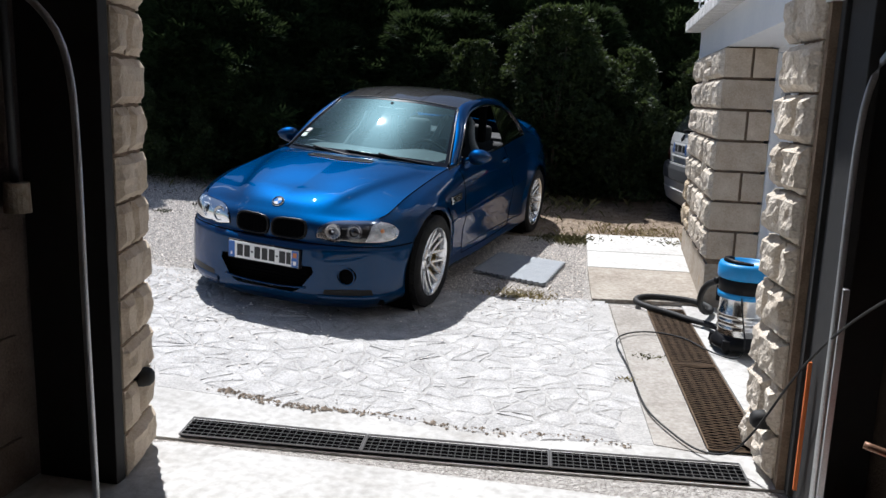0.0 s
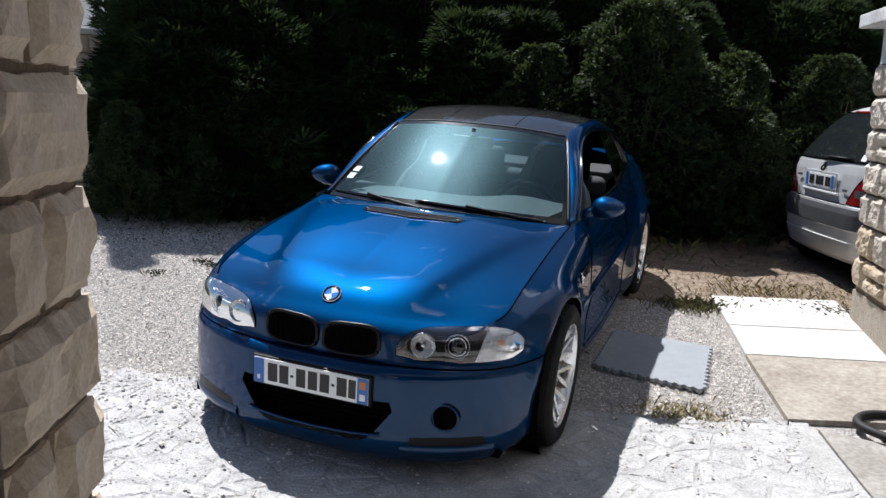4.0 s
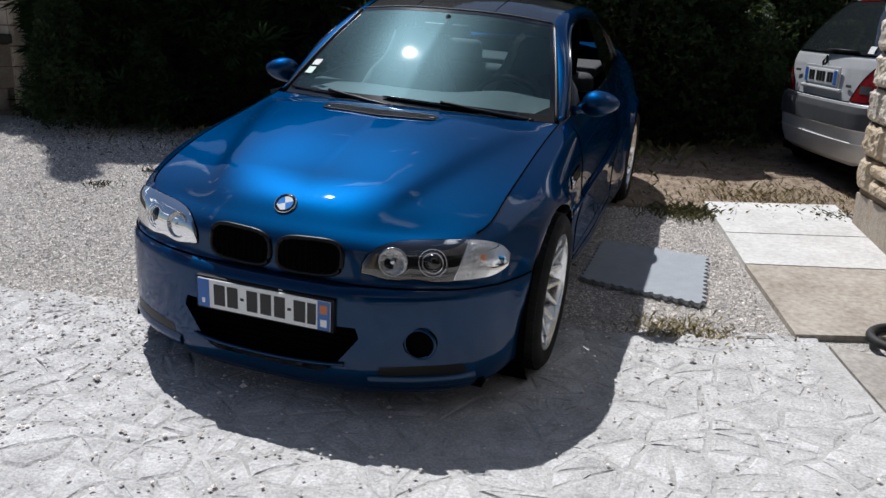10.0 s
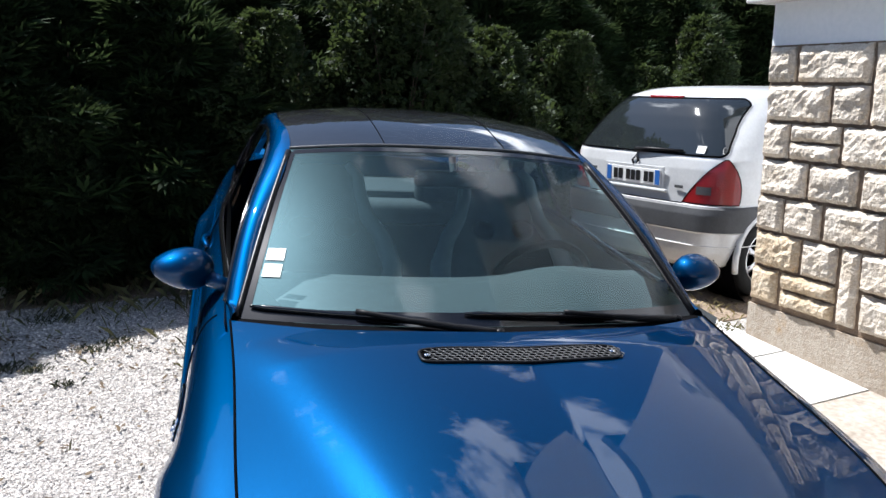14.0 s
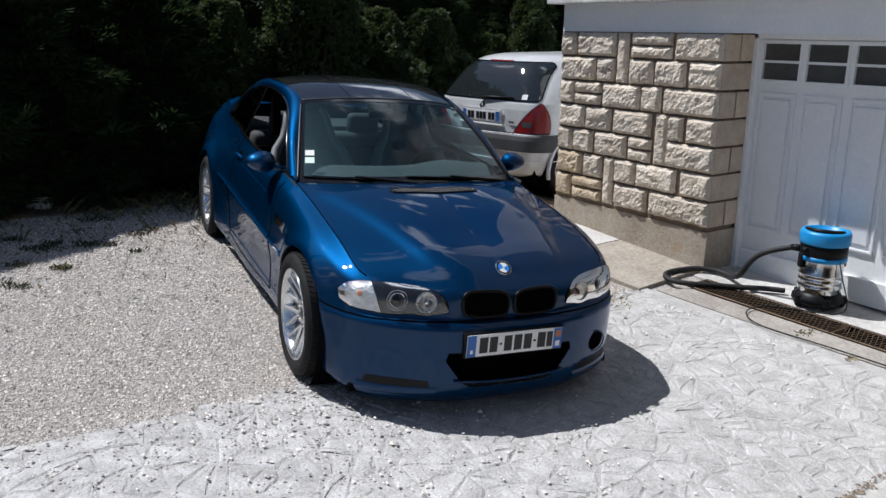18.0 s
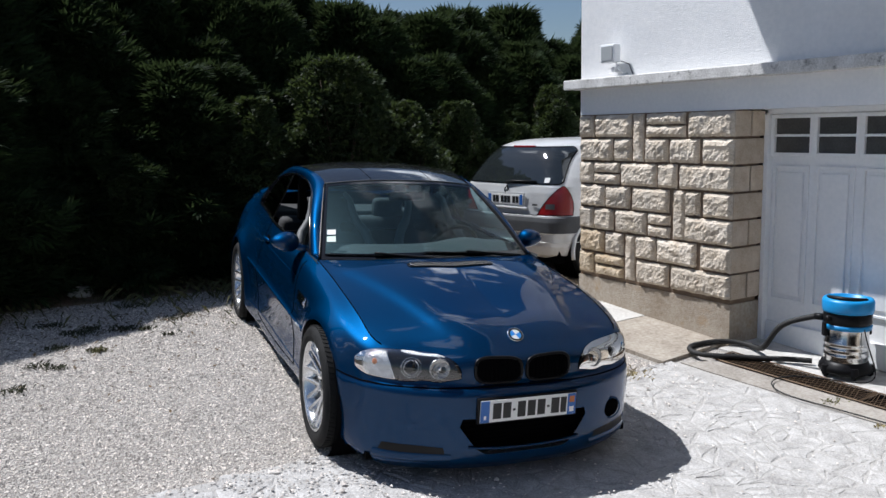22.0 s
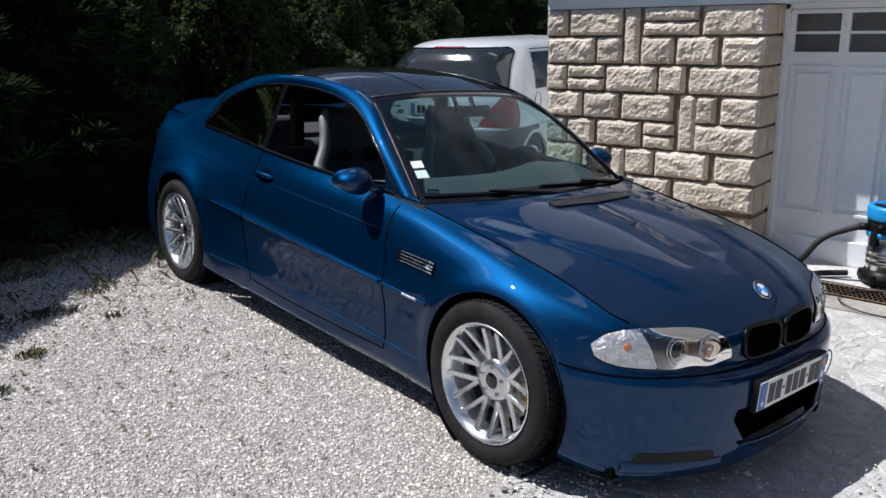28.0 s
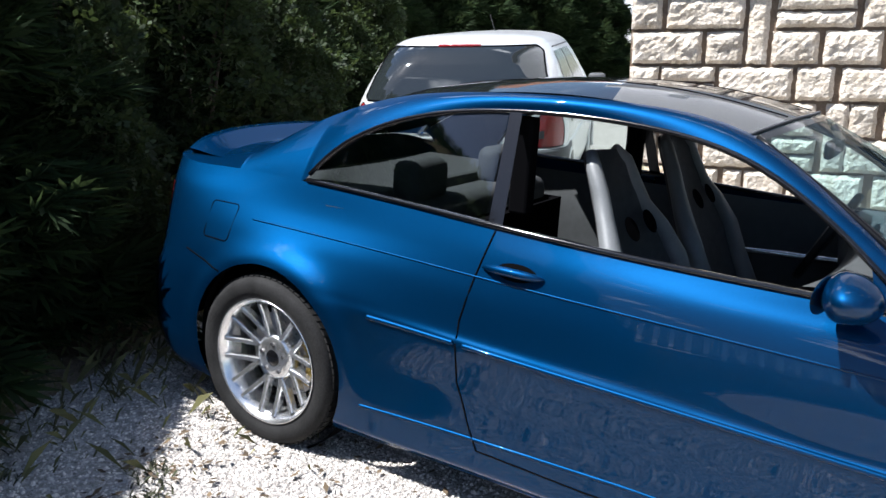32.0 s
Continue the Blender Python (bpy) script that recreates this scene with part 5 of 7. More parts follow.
def gravel_stones(n, seed):
    """Loose pebbles over the gravel, denser near the middle of the yard."""
    rng = np.random.default_rng(seed)
    x, y = rng.uniform(-5.6, .35, n), rng.uniform(5.35, 10.4, n)
    keep = (y > back_edge(x) - .06 * rng.exponential(1, n)) & ~((x > .2) & (y > 6))
    x, y = x[keep], y[keep]
    r = rng.gamma(4, .0009, len(x)) + .0018
    base = np.array([(1, 0, 0), (0, 1, 0), (-1, 0, 0), (0, -1, 0), (0, 0, .75), (0, 0, -.3)])
    a = rng.uniform(0, 6.28, len(x))
    v = base[None] * (r[:, None] * rng.uniform(.65, 1.35, (len(x), 6)))[..., None]
    ca, sa = np.cos(a)[:, None], np.sin(a)[:, None]
    v = np.stack([v[..., 0] * ca - v[..., 1] * sa, v[..., 0] * sa + v[..., 1] * ca, v[..., 2]], -1)
    v += np.stack([x, y, gz(x, y) - .012], -1)[:, None]
    tri = np.array([(0, 1, 4), (1, 2, 4), (2, 3, 4), (3, 0, 4)])
    f = (np.arange(len(x)) * 6)[:, None, None] + tri[None]
    return v.reshape(-1, 3), f.reshape(-1, 3)


def back_edge(x):
    """The line where flagstones end and gravel begins."""
    return 5.62 + .16 * np.clip(x + 3.2, 0, 3.4) * .72 + .03 * np.sin(np.asarray(x) * 5)


M_PEBBLE = island_vary(mat("limestone_pebble", (0.63, 0.58, 0.53), 0.9), .6)
v, f = gravel_stones(190000, 5)
tagged(raw("gravel", v, f, M_PEBBLE, smooth=False), "loose pale gravel pebbles", "gravel", kind="stuff")
rng = np.random.default_rng(8)
x = np.r_[rng.uniform(-4.6, .3, 1800), rng.normal(-2.4, .6, 1600)]
y = back_edge(x) - rng.exponential(.55, len(x))
ok = (y > 3.7) & (x < .3)
x, y = x[ok], y[ok]
r = rng.gamma(3, .0013, len(x)) + .002
base = np.array([(1, 0, 0), (0, 1, 0), (-1, 0, 0), (0, -1, 0), (0, 0, .6)])
v = base[None] * r[:, None, None] * rng.uniform(.7, 1.3, (len(x), 5, 1)) + np.stack([x, y, gz(x, y) + .012], -1)[:, None]
f = (np.arange(len(x)) * 5)[:, None, None] + np.array([(0, 1, 4), (1, 2, 4), (2, 3, 4), (3, 0, 4)])[None]
tagged(raw("stray_gravel", v.reshape(-1, 3), f.reshape(-1, 3), M_PEBBLE, smooth=False), "gravel strewn over the flagstones", "gravel", kind="stuff")


M_SOIL = island_vary(mat("brown_soil_crumb", (0.24, 0.195, 0.15), 0.95), .5)
x = np.r_[rng.uniform(-1.5, -.75, 260), rng.uniform(-1.6, .5, 240)]
y = 3.655 + .02 * np.sin(x * 7) + rng.normal(0, .016, len(x))
r = rng.gamma(3, .0016, len(x)) + .0015
v = base[None] * r[:, None, None] * rng.uniform(.7, 1.3, (len(x), 5, 1)) + np.stack([x, y, gz(x, y) + .002], -1)[:, None]
f = (np.arange(len(x)) * 5)[:, None, None] + np.array([(0, 1, 4), (1, 2, 4), (2, 3, 4), (3, 0, 4)])[None]
tagged(raw("soil_crumbs", v.reshape(-1, 3), f.reshape(-1, 3), M_SOIL, smooth=False), "brown soil crumbs along the apron's broken edge", "soil", kind="stuff")


def tuft(name, cx, cy, n, spread, h, seed, m, label):
    rng = np.random.default_rng(seed)
    x, y = cx + rng.normal(0, spread, n), cy + rng.normal(0, spread * .6, n)
    a, L = rng.uniform(0, 6.28, n), h * rng.uniform(.4, 1.2, n)
    d = np.stack([np.cos(a) * .6, np.sin(a) * .6, np.ones(n)], -1) * L[:, None]
    s = np.stack([-np.sin(a), np.cos(a), 0 * a], -1) * .004
    b = np.stack([x, y, gz(x, y) - .012], -1)
    v = np.stack([b - s, b + s, b + d * .6 + s * .7, b + d + np.stack([np.cos(a), np.sin(a), -.6 * np.ones(n)], -1) * L[:, None] * .3], 1)
    return tagged(raw(name, v.reshape(-1, 3), np.arange(4 * n).reshape(-1, 4), m, smooth=False), label, "weeds", kind="stuff")


M_WEED = island_vary(mat("dry_green_weed", (0.12, 0.115, 0.045), 0.8), .5)
M_STRAW = island_vary(mat("dry_straw_weed", (0.30, 0.25, 0.12), 0.85), .4)
for k, (cx, cy, n, sp, h, m) in enumerate(((.02, 7.95, 500, .13, .06, M_WEED), (-.25, 6.0, 420, .14, .035, M_STRAW), (.7, 8.42, 700, .35, .05, M_STRAW), (-4.0, 8.6, 120, .5, .04, M_WEED), (-3.32, 7.96, 90, .035, .04, M_WEED),
                                           (.62, 4.9, 90, .05, .03, M_WEED), (-2.2, 9.3, 350, .8, .05, M_WEED), (1.0, 8.0, 160, .10, .05, M_WEED), (.50, 4.5, 80, .03, .025, M_STRAW), (-4.6, 9.6, 700, .7, .10, M_WEED), (-1.5, 10.0, 1400, .9, .13, M_WEED))):
    tuft("weed_tuft", cx, cy, n, sp, h, 20 + k, m, "low dry weeds in the gravel")
M_SPRIG = island_vary(mat("dull_green_sprig", (0.05, 0.055, 0.028), 0.85), .5)
for k, (cx, cy, n, sp) in enumerate(((-3.40, 8.45, 150, .07), (-3.28, 8.55, 90, .045), (-3.06, 8.47, 130, .07), (-2.93, 8.42, 60, .04), (-2.65, 8.64, 60, .05), (-2.77, 8.20, 35, .03), (-3.58, 8.11, 70, .045),
                                     (-3.73, 7.74, 50, .05), (-3.64, 7.66, 55, .045), (-3.90, 7.30, 60, .06), (-2.85, 9.16, 90, .08), (-2.51, 8.74, 60, .06), (-3.54, 8.74, 80, .06))):
    tuft("weed_tuft", cx, cy, n, sp, .036, 60 + k, M_SPRIG, "small dark weeds rooted in the gravel")
rng = np.random.default_rng(77)   # dead leaves and litter
n = 1500
x, y = np.r_[rng.uniform(-5, -.5, n), rng.uniform(-.8, 1.7, 1500)], np.r_[8.9 - rng.exponential(.55, n), rng.uniform(8.25, 9.9, 1500)]
a = rng.uniform(0, 6.28, len(x))
r = rng.uniform(.008, .022, len(x))
c = np.stack([x, y, gz(x, y) + .004], -1)
d, s = np.stack([np.cos(a), np.sin(a), rng.uniform(-.2, .5, len(x))], -1) * r[:, None], np.stack([-np.sin(a), np.cos(a), rng.uniform(-.3, .3, len(x))], -1) * r[:, None] * .5
tagged(raw("fallen_leaves", np.stack([c - d, c + s, c + d, c - s], 1).reshape(-1, 3), np.arange(4 * len(x)).reshape(-1, 4), island_vary(mat("dead_leaf", (.10, .07, .04), .9), .5), smooth=False), "dry dead leaves on the gravel", "leaves", kind="stuff")

# ---- flagstones ----
def right_edge(y):
    return .60 - .20 * (y - 3.68) / 2.25


def cell(seed_i, seeds):
    """The polygon of points nearest to one seed."""
    s = seeds[seed_i]
    poly = [s + np.array(q) for q in ((-.4, -.4), (.4, -.4), (.4, .4), (-.4, .4))]
    d = np.hypot(*(seeds - s).T)
    for j in np.argsort(d)[1:26]:
        n, mid = seeds[j] - s, (seeds[j] + s) / 2
        out = []
        for a, b in zip(poly, poly[1:] + poly[:1]):
            fa, fb = (a - mid) @ n, (b - mid) @ n
            if fa <= 0:
                out.append(a)
            if fa * fb < 0:
                out.append(a + (b - a) * fa / (fa - fb))
        poly = out
        if len(poly) < 3:
            return None
    return poly


def broken(poly, rng):
    """A stone as it is, or cracked along a chord into two or three angular pieces."""
    out = [poly]
    for _ in range(2):
        nxt = []
        for p in out:
            c = np.mean(p, 0)
            size = max(np.hypot(*(q - c)) for q in p)
            if size < .085 or rng.random() > .55:
                nxt.append(p)
                continue
            a = rng.uniform(0, math.pi)
            n, c = np.array((math.cos(a), math.sin(a))), c + rng.normal(0, .02, 2)
            for sgn in (1, -1):
                half = []
                for u, v in zip(p, p[1:] + p[:1]):
                    fu, fv = sgn * ((u - c) @ n), sgn * ((v - c) @ n)
                    if fu >= 0:
                        half.append(u)
                    if fu * fv < 0:
                        half.append(u + (v - u) * fu / (fu - fv))
                if len(half) > 2:
                    nxt.append(half)
        out = nxt
    return out


rng = np.random.default_rng(12)
seeds, buckets = [], {}
for _ in range(30000):
    p = (rng.uniform(-6.0, .75), rng.uniform(1.2, 6.2))
    i, j = int(p[0] // .25), int(p[1] // .25)
    close = [q for a in (i - 1, i, i + 1) for b in (j - 1, j, j + 1) for q in buckets.get((a, b), ())]
    if all((p[0] - q[0]) ** 2 + ((p[1] - q[1]) * 1.25) ** 2 > q[2] for q in close):
        seeds.append(p)
        buckets.setdefault((i, j), []).append((*p, rng.uniform(.10, .21) ** 2))
seeds = np.array(seeds)
sheet("paving_bed", [(-1.98, 3.62), (.60, 3.69), (.385, 5.99), (-1.98, 5.74)], -.001, M_MORTAR, "grey mortar bed under the flagstones", 20, 20, "pavement")
sheet("paving_bed_middle", [(-3.2, 1.0), (-1.98, 1.0), (-1.98, 5.74), (-3.2, 5.60)], -.002, M_MORTAR, "grey mortar bed under the flagstones", 12, 24, "pavement")
sheet("paving_bed_west", [(-6.2, 1.0), (-3.2, 1.0), (-3.2, 5.60), (-6.2, 5.60)], -.002, M_MORTAR, "grey mortar bed under the flagstones", 24, 24, "pavement")
paving = tagged(thing("flagstone_paving", "pale irregular flagstones laid in grey mortar", "pavement"), kind="structure")
rest_v, rest_f, count = [], [], 0
for i in range(len(seeds)):
    x, y = seeds[i]
    west = x < -2.0
    if y > back_edge(x) - .02 or x > right_edge(y) - .06 or (not west and y < 3.68) or (west and x > -2.35 and y < 3.3):
        continue
    poly = cell(i, seeds)
    if poly is None:
        continue
    for poly in broken(poly, rng):
        c = np.mean(poly, 0)
        ring = []
        for a, b in zip(poly, poly[1:] + poly[:1]):
            m = max(1, int(np.hypot(*(b - a)) / .07))
            for k in range(m):
                ring.append(a + (b - a) * k / m)
        ring = np.array(ring)
        dist = np.hypot(*(ring - c).T)[:, None]
        jit = rng.normal(0, .006, (len(ring), 1))
        outer = c + (ring - c) * (1 - (.0055 + jit.clip(-.005, .012)) / dist)
        inner = c + (outer - c) * (1 - .018 / dist)
        outer[:, 1] = np.minimum(outer[:, 1], back_edge(outer[:, 0]) + rng.uniform(-.03, .04))
        inner[:, 1] = np.minimum(inner[:, 1], back_edge(inner[:, 0]) - .012)
        for q in (outer, inner):
            q[:, 0] = np.minimum(q[:, 0], right_edge(q[:, 1]) - (.012 if q is inner else 0))
        h = .0024 + rng.uniform(-.0014, .0026)
        tilt = rng.normal(0, .007, 2)
        zo, zi = gz(*outer.T) - .002, gz(*inner.T) + h + (inner - c) @ tilt
        vs = np.r_[np.c_[outer, zo], np.c_[inner, zi]]
        m = len(ring)
        fs = [(k, (k + 1) % m, m + (k + 1) % m, m + k) for k in range(m)] + [tuple(range(m, 2 * m))]
        if y > 3.3 and x > -3.9 and count < 300:
            raw("flagstone", vs, fs, M_FLAG, paving, smooth=False)
            count += 1
        else:
            rest_f += [tuple(q + len(rest_v) for q in ff) for ff in fs]
            rest_v += list(vs)
M_FLAG2 = island_vary(mat("pale_flagstone_far", (0.32, 0.31, 0.30), 0.85, color2=(0.60, 0.59, 0.575), scale=9, spots=.6, spot_color=(.26, .245, .22), bump=.9, bump_scale=70, depth=.008), .07)
tagged(raw("flagstones_beyond", rest_v, rest_f, M_FLAG2, paving, smooth=False), kind="stuff")

# ---- drains ----
M_GALV = mat("galvanised_steel", (0.50, 0.51, 0.52), 0.45, 0.8, vary=.15, scale=12)
M_GRATE = mat("dull_galvanised_grating", (0.17, 0.165, 0.16), 0.6, 0.4, vary=.2, scale=12)
M_RUST = mat("rusty_brown_grating", (0.13, 0.085, 0.05), 0.7, 0.3, vary=.4, scale=14)


def grating(name, o, ux, length, width, cols, rows, m, label, bar=.004, skew=0.0, group=""):
    """A drain grating: frame and bars over a black sheet that stands for the shade below. o: corner, ux: unit vector
    along it.
    """
    ux = np.array(ux) / np.hypot(*ux)
    uy = np.array((-ux[1], ux[0]))

    def at(a, b, z=0.0):
        p = np.array(o) + ux * a + uy * b
        return Vector((p[0], p[1], float(gz(*p)) + .012 + z))
    g = thing(name, label, "drain grating", group=group)
    # shallow black sheet under the bars, painted as the shade of a deep drain
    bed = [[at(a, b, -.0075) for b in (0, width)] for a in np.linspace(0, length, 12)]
    surface("channel", np.array(bed), M_DEEP, g, "black sheet for the shade inside the drain")
    bm = bmesh.new()
    for a, b in ((at(0, 0), at(length, 0)), (at(0, width), at(length, width)), (at(0, 0), at(0, width)), (at(length, 0), at(length, width))):
        tube([a, b], .005, 4, bm)
    part("frame", bm, m, g)
    for k in range(1, cols):
        s = skew * width
        part("bar", tube([at(length * k / cols, 0), at(min(length, max(0, length * k / cols + s)), width)], bar, 4), m, g)
        if skew:
            part("bar", tube([at(length * k / cols, 0), at(min(length, max(0, length * k / cols - s)), width)], bar, 4), m, g)
    for k in range(1, rows):
        part("bar", tube([at(0, width * k / rows, .001), at(length, width * k / rows, .001)], bar, 4), m, g)
    return g


d1 = np.array((.996, .088))
for k in range(3):
    grating("drain_grating", np.array((-1.49, 3.190)) + d1 * .826 * k, d1, .816, .165, 26, 5, M_GRATE, "galvanised square-mesh drain grating before the garage", .0015, group="gratings before the garage")
d2 = np.array((.83 - .65, 3.66 - 5.86))
for k in range(2):
    grating("mesh_grating", np.array((.66, 5.90)) + d2 / np.hypot(*d2) * 1.115 * k, d2, 1.105, .255, 36, 1, M_RUST, "rusty brown expanded-metal drain grating", .0024, .32, group="gratings along the white door")

# ---- house ----
M_STONE = mat("cream_limestone", (0.48, 0.40, 0.305), 0.9, color2=(0.72, 0.65, 0.555), scale=9, spots=.35, spot_color=(.36, .28, .19), bump=.9, bump_scale=45, depth=.02, random_vary=.12)
M_CUT = mat("smooth_cut_limestone", (0.48, 0.38, 0.275), 0.85, color2=(0.66, 0.565, 0.45), scale=11, spots=.3, spot_color=(.34, .26, .18), bump=.3, bump_scale=60, random_vary=.10)
M_OCHRE = mat("ochre_stained_stone", (0.42, 0.31, 0.19), 0.9, color2=(0.62, 0.53, 0.40), scale=7, spots=.4, spot_color=(.25, .17, .08), bump=.9, bump_scale=45, depth=.02)
M_JOINT = mat("brown_mortar_joint", (0.15, 0.105, 0.07), 0.95, color2=(0.26, 0.19, 0.135), scale=12, bump=.4, bump_scale=90)
M_PLINTH = mat("grey_cement_plinth", (0.29, 0.235, 0.175), 0.95, color2=(0.44, 0.39, 0.325), scale=3.5, spots=.6, spot_color=(.33, .20, .075), bump=.5, bump_scale=80)
M_RENDER = mat("white_wall_render", (0.76, 0.77, 0.78), 0.9, color2=(0.84, 0.84, 0.84), scale=2.5, bump=.5, bump_scale=130)
M_WHITE = mat("white_gloss_paint", (0.80, 0.82, 0.84), 0.45, color2=(0.88, 0.89, 0.90), scale=3, bump=.1, bump_scale=30)
M_LEDGE = mat("weathered_white_ledge", (0.50, 0.49, 0.47), 0.9, color2=(0.80, 0.79, 0.77), scale=8, spots=.9, spot_color=(.08, .075, .07), bump=.5, bump_scale=90)
M_PANE = mat("dark_dusty_pane", (0.07, 0.07, 0.068), 0.25, vary=.25, scale=7, coat=.3)
M_RUBBER = mat("black_rubber", (0.012, 0.012, 0.012), 0.7, vary=.3, scale=30)
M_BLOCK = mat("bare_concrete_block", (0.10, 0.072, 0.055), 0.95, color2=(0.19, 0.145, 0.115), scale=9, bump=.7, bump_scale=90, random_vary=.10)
M_ROOF = mat("grey_roof_tile", (0.16, 0.12, 0.10), 0.9, vary=.25, scale=6, bump=.5, bump_scale=20)


def stone(parent, o, u, n, w, h, seed, rough=.030, material=None, base=.014, name="stone"):
    """A wall stone: rough split face (or a smooth cut one) standing proud of its joint. o: lower corner on the wall, u along it, n outwards."""
    rng = np.random.default_rng(seed)
    nu, nv = max(4, int(w / .024)), max(4, int(h / .024))
    a, b = np.meshgrid(np.linspace(0, 1, nu + 1), np.linspace(0, 1, nv + 1))
    f = np.zeros_like(a)
    for k, amp in ((1.0, .5), (2.3, .33), (5.0, .22)):
        for _ in range(3):
            p, q, ph = rng.normal(0, 3.2 * k * w / .25), rng.normal(0, 3.2 * k * h / .21), rng.uniform(0, 6.28)
            f += amp * np.sin(p * a + q * b + ph) / 2
    f = np.abs(f) * .6 + rng.normal(0, .07, a.shape) + .15
    edge = np.minimum(np.minimum(a, 1 - a) * w, np.minimum(b, 1 - b) * h)
    rise = np.clip(edge / .03, 0, 1) ** .6
    d = base + rough * rise * (.45 + .75 * f) if rough else base + .004 * rise
    jit = np.where(edge < 1e-6, 1, 0)[..., None] * rng.normal(0, .0022, a.shape + (2,)) * (1 if rough else .2)
    U, N, Z = np.array(u, float), np.array(n, float), np.array((0, 0, 1.0))
    front = np.array(o) + U * (a * w + jit[..., 0])[..., None] + Z * (b * h + jit[..., 1])[..., None] + N * d[..., None]
    n1, m = nv + 1, nu + 1
    fs = [tuple(q) for q in grid_faces(n1, m)]
    rim = [i for i in range(m)] + [(j + 1) * m - 1 for j in range(1, n1)] + [n1 * m - 1 - i for i in range(1, m)] + [(n1 - 1 - j) * m for j in range(1, n1 - 1)]
    flat = front.reshape(-1, 3)
    back = np.array([flat[i] - N * (d.reshape(-1)[i] + .010) for i in rim])
    k0 = len(flat)
    fs += [(rim[k], k0 + k, k0 + (k + 1) % len(rim), rim[(k + 1) % len(rim)]) for k in range(len(rim))]
    if np.cross(U, Z) @ N < 0:
        fs = [q[::-1] for q in fs]
    return raw(name, np.r_[flat, back], fs, material or M_STONE, parent, smooth=False)


def wall(name, x0, y0, z0, x1, y1, z1, material, label, category="wall"):
    return tagged(part(name, box(x0, y0, z0, x1, y1, z1), material), label, category, kind="structure")


WX, WY0, WY1, WZ0, WZ1 = 1.065, 6.085, 7.86, .462, 1.955
stone_wall = wall("wall_stone", WX, WY0, WZ0 - .03, WX + .30, WY1, WZ1, M_JOINT, "cream split-faced limestone wall with brown joints")
wall("wall_plinth", WX - .012, WY0 - .012, -.3, WX + .345, WY1 + .012, WZ0 - .03, M_PLINTH, "grey cement plinth with ochre stains at its foot")
wall("wall_end", WX + .30, WY0 + .35, -.3, 4.8, WY1, WZ1, M_RENDER, "white rendered house wall")
CH7 = (WZ1 - WZ0) / 7
LAYOUT = ("948-992 998-1105 1145-1245d 1252-1350", "950-1050 1055-1105 1142-1203 1208-1280 1287-1352", "948-990 993-1067d 1072-1168 1172-1220 1226-1342",
          "950-1022 1027-1095 1102-1197 1236-1270 1277-1335", "948-990 993-1047 1053-1135 1140-1195d 1230-1325", "950-1020 1025-1075 1108-1160 1163-1255 1265-1325",
          "948-990 995-1075d 1110-1190 1195-1320")
NEAR = (1355, 1355, 1345, 1338, 1330, 1328, 1324)   # where each course ends


def along_wall(p, row):
    return WY1 - (WY1 - WY0) * (p - 948) / (NEAR[row] - 948)


sd = 100
for row, text in enumerate(LAYOUT):
    z = WZ1 - CH7 * (row + 1)
    for item in text.split():
        a, b = (float(q) for q in item.rstrip("d").split("-"))
        if b > NEAR[row] - 8:
            b = NEAR[row] + 3
        y0, y1 = along_wall(a, row) - .004, along_wall(b, row) + .004
        sd += 1
        ma = M_OCHRE if (row == 6 and a < 1000) or (row == 5 and a < 960) else M_STONE
        for k in range(2 if item.endswith("d") else 1):
            hh = (CH7 - .02) / 2 - .007 if item.endswith("d") else CH7 - .02
            stone(stone_wall, (WX, y0, z + .010 + k * (hh + .014)), (0, -1, 0), (-1, 0, 0), y0 - y1, hh, sd * 3 + k, .042, ma)
for a, b, row in ((1110, 1137, 1), (1203, 1230, 4), (1080, 1104, 6)):   # upright stones two courses high
    z = WZ1 - CH7 * (row + 1)
    y0, y1 = along_wall(a, row), along_wall(b, row)
    stone(stone_wall, (WX, y0, z + .010), (0, -1, 0), (-1, 0, 0), y0 - y1, 2 * CH7 - .02, 900 + row, .030)
for row in range(7):   # smooth cut return of each course
    z = WZ1 - CH7 * (row + 1) + .010
    cuts = ((0, .175), (.195, .338)) if row % 2 == 0 else ((0, .338),)
    for a, b in cuts:
        stone(stone_wall, (WX - .010 + a, WY0, z), (1, 0, 0), (0, -1, 0), b - a, CH7 - .02, 950 + row, 0, M_CUT, .018)

wall("wall_fascia", WX - .004, -3.2, WZ1, WX + .40, WY1 + .004, 2.19, M_WHITE, "white painted concrete fascia beam")
ledge = tagged(part("ledge", box(WX - .135, -3.3, 2.19, WX + .45, WY1 + .10, 2.278, .008), M_LEDGE), "weathered white ledge slab with black lichen", "ledge", kind="structure")
wall("wall_upper", WX, -3.2, 2.278, WX + .25, WY1, 5.4, M_RENDER, "white rendered upper house wall")
wall("wall_upper_north", WX + .25, WY1 - .25, 2.278, 6.0, WY1, 5.4, M_RENDER, "white rendered upper house wall")
wall("eave_slab", -.02, -4.0, 4.9, WX, 7.04, 5.06, M_WHITE, "white painted eave slab", "eave")
house_roof = tagged(part("house_roof", box(WX, -4.2, 5.4, 6.6, WY1 + .3, 5.62, .02), M_ROOF), "grey-brown house roof", "roof", kind="structure")
wall("wall_east", 5.9, -3.2, -.3, 6.1, WY1, 5.4, M_RENDER, "white rendered house wall")

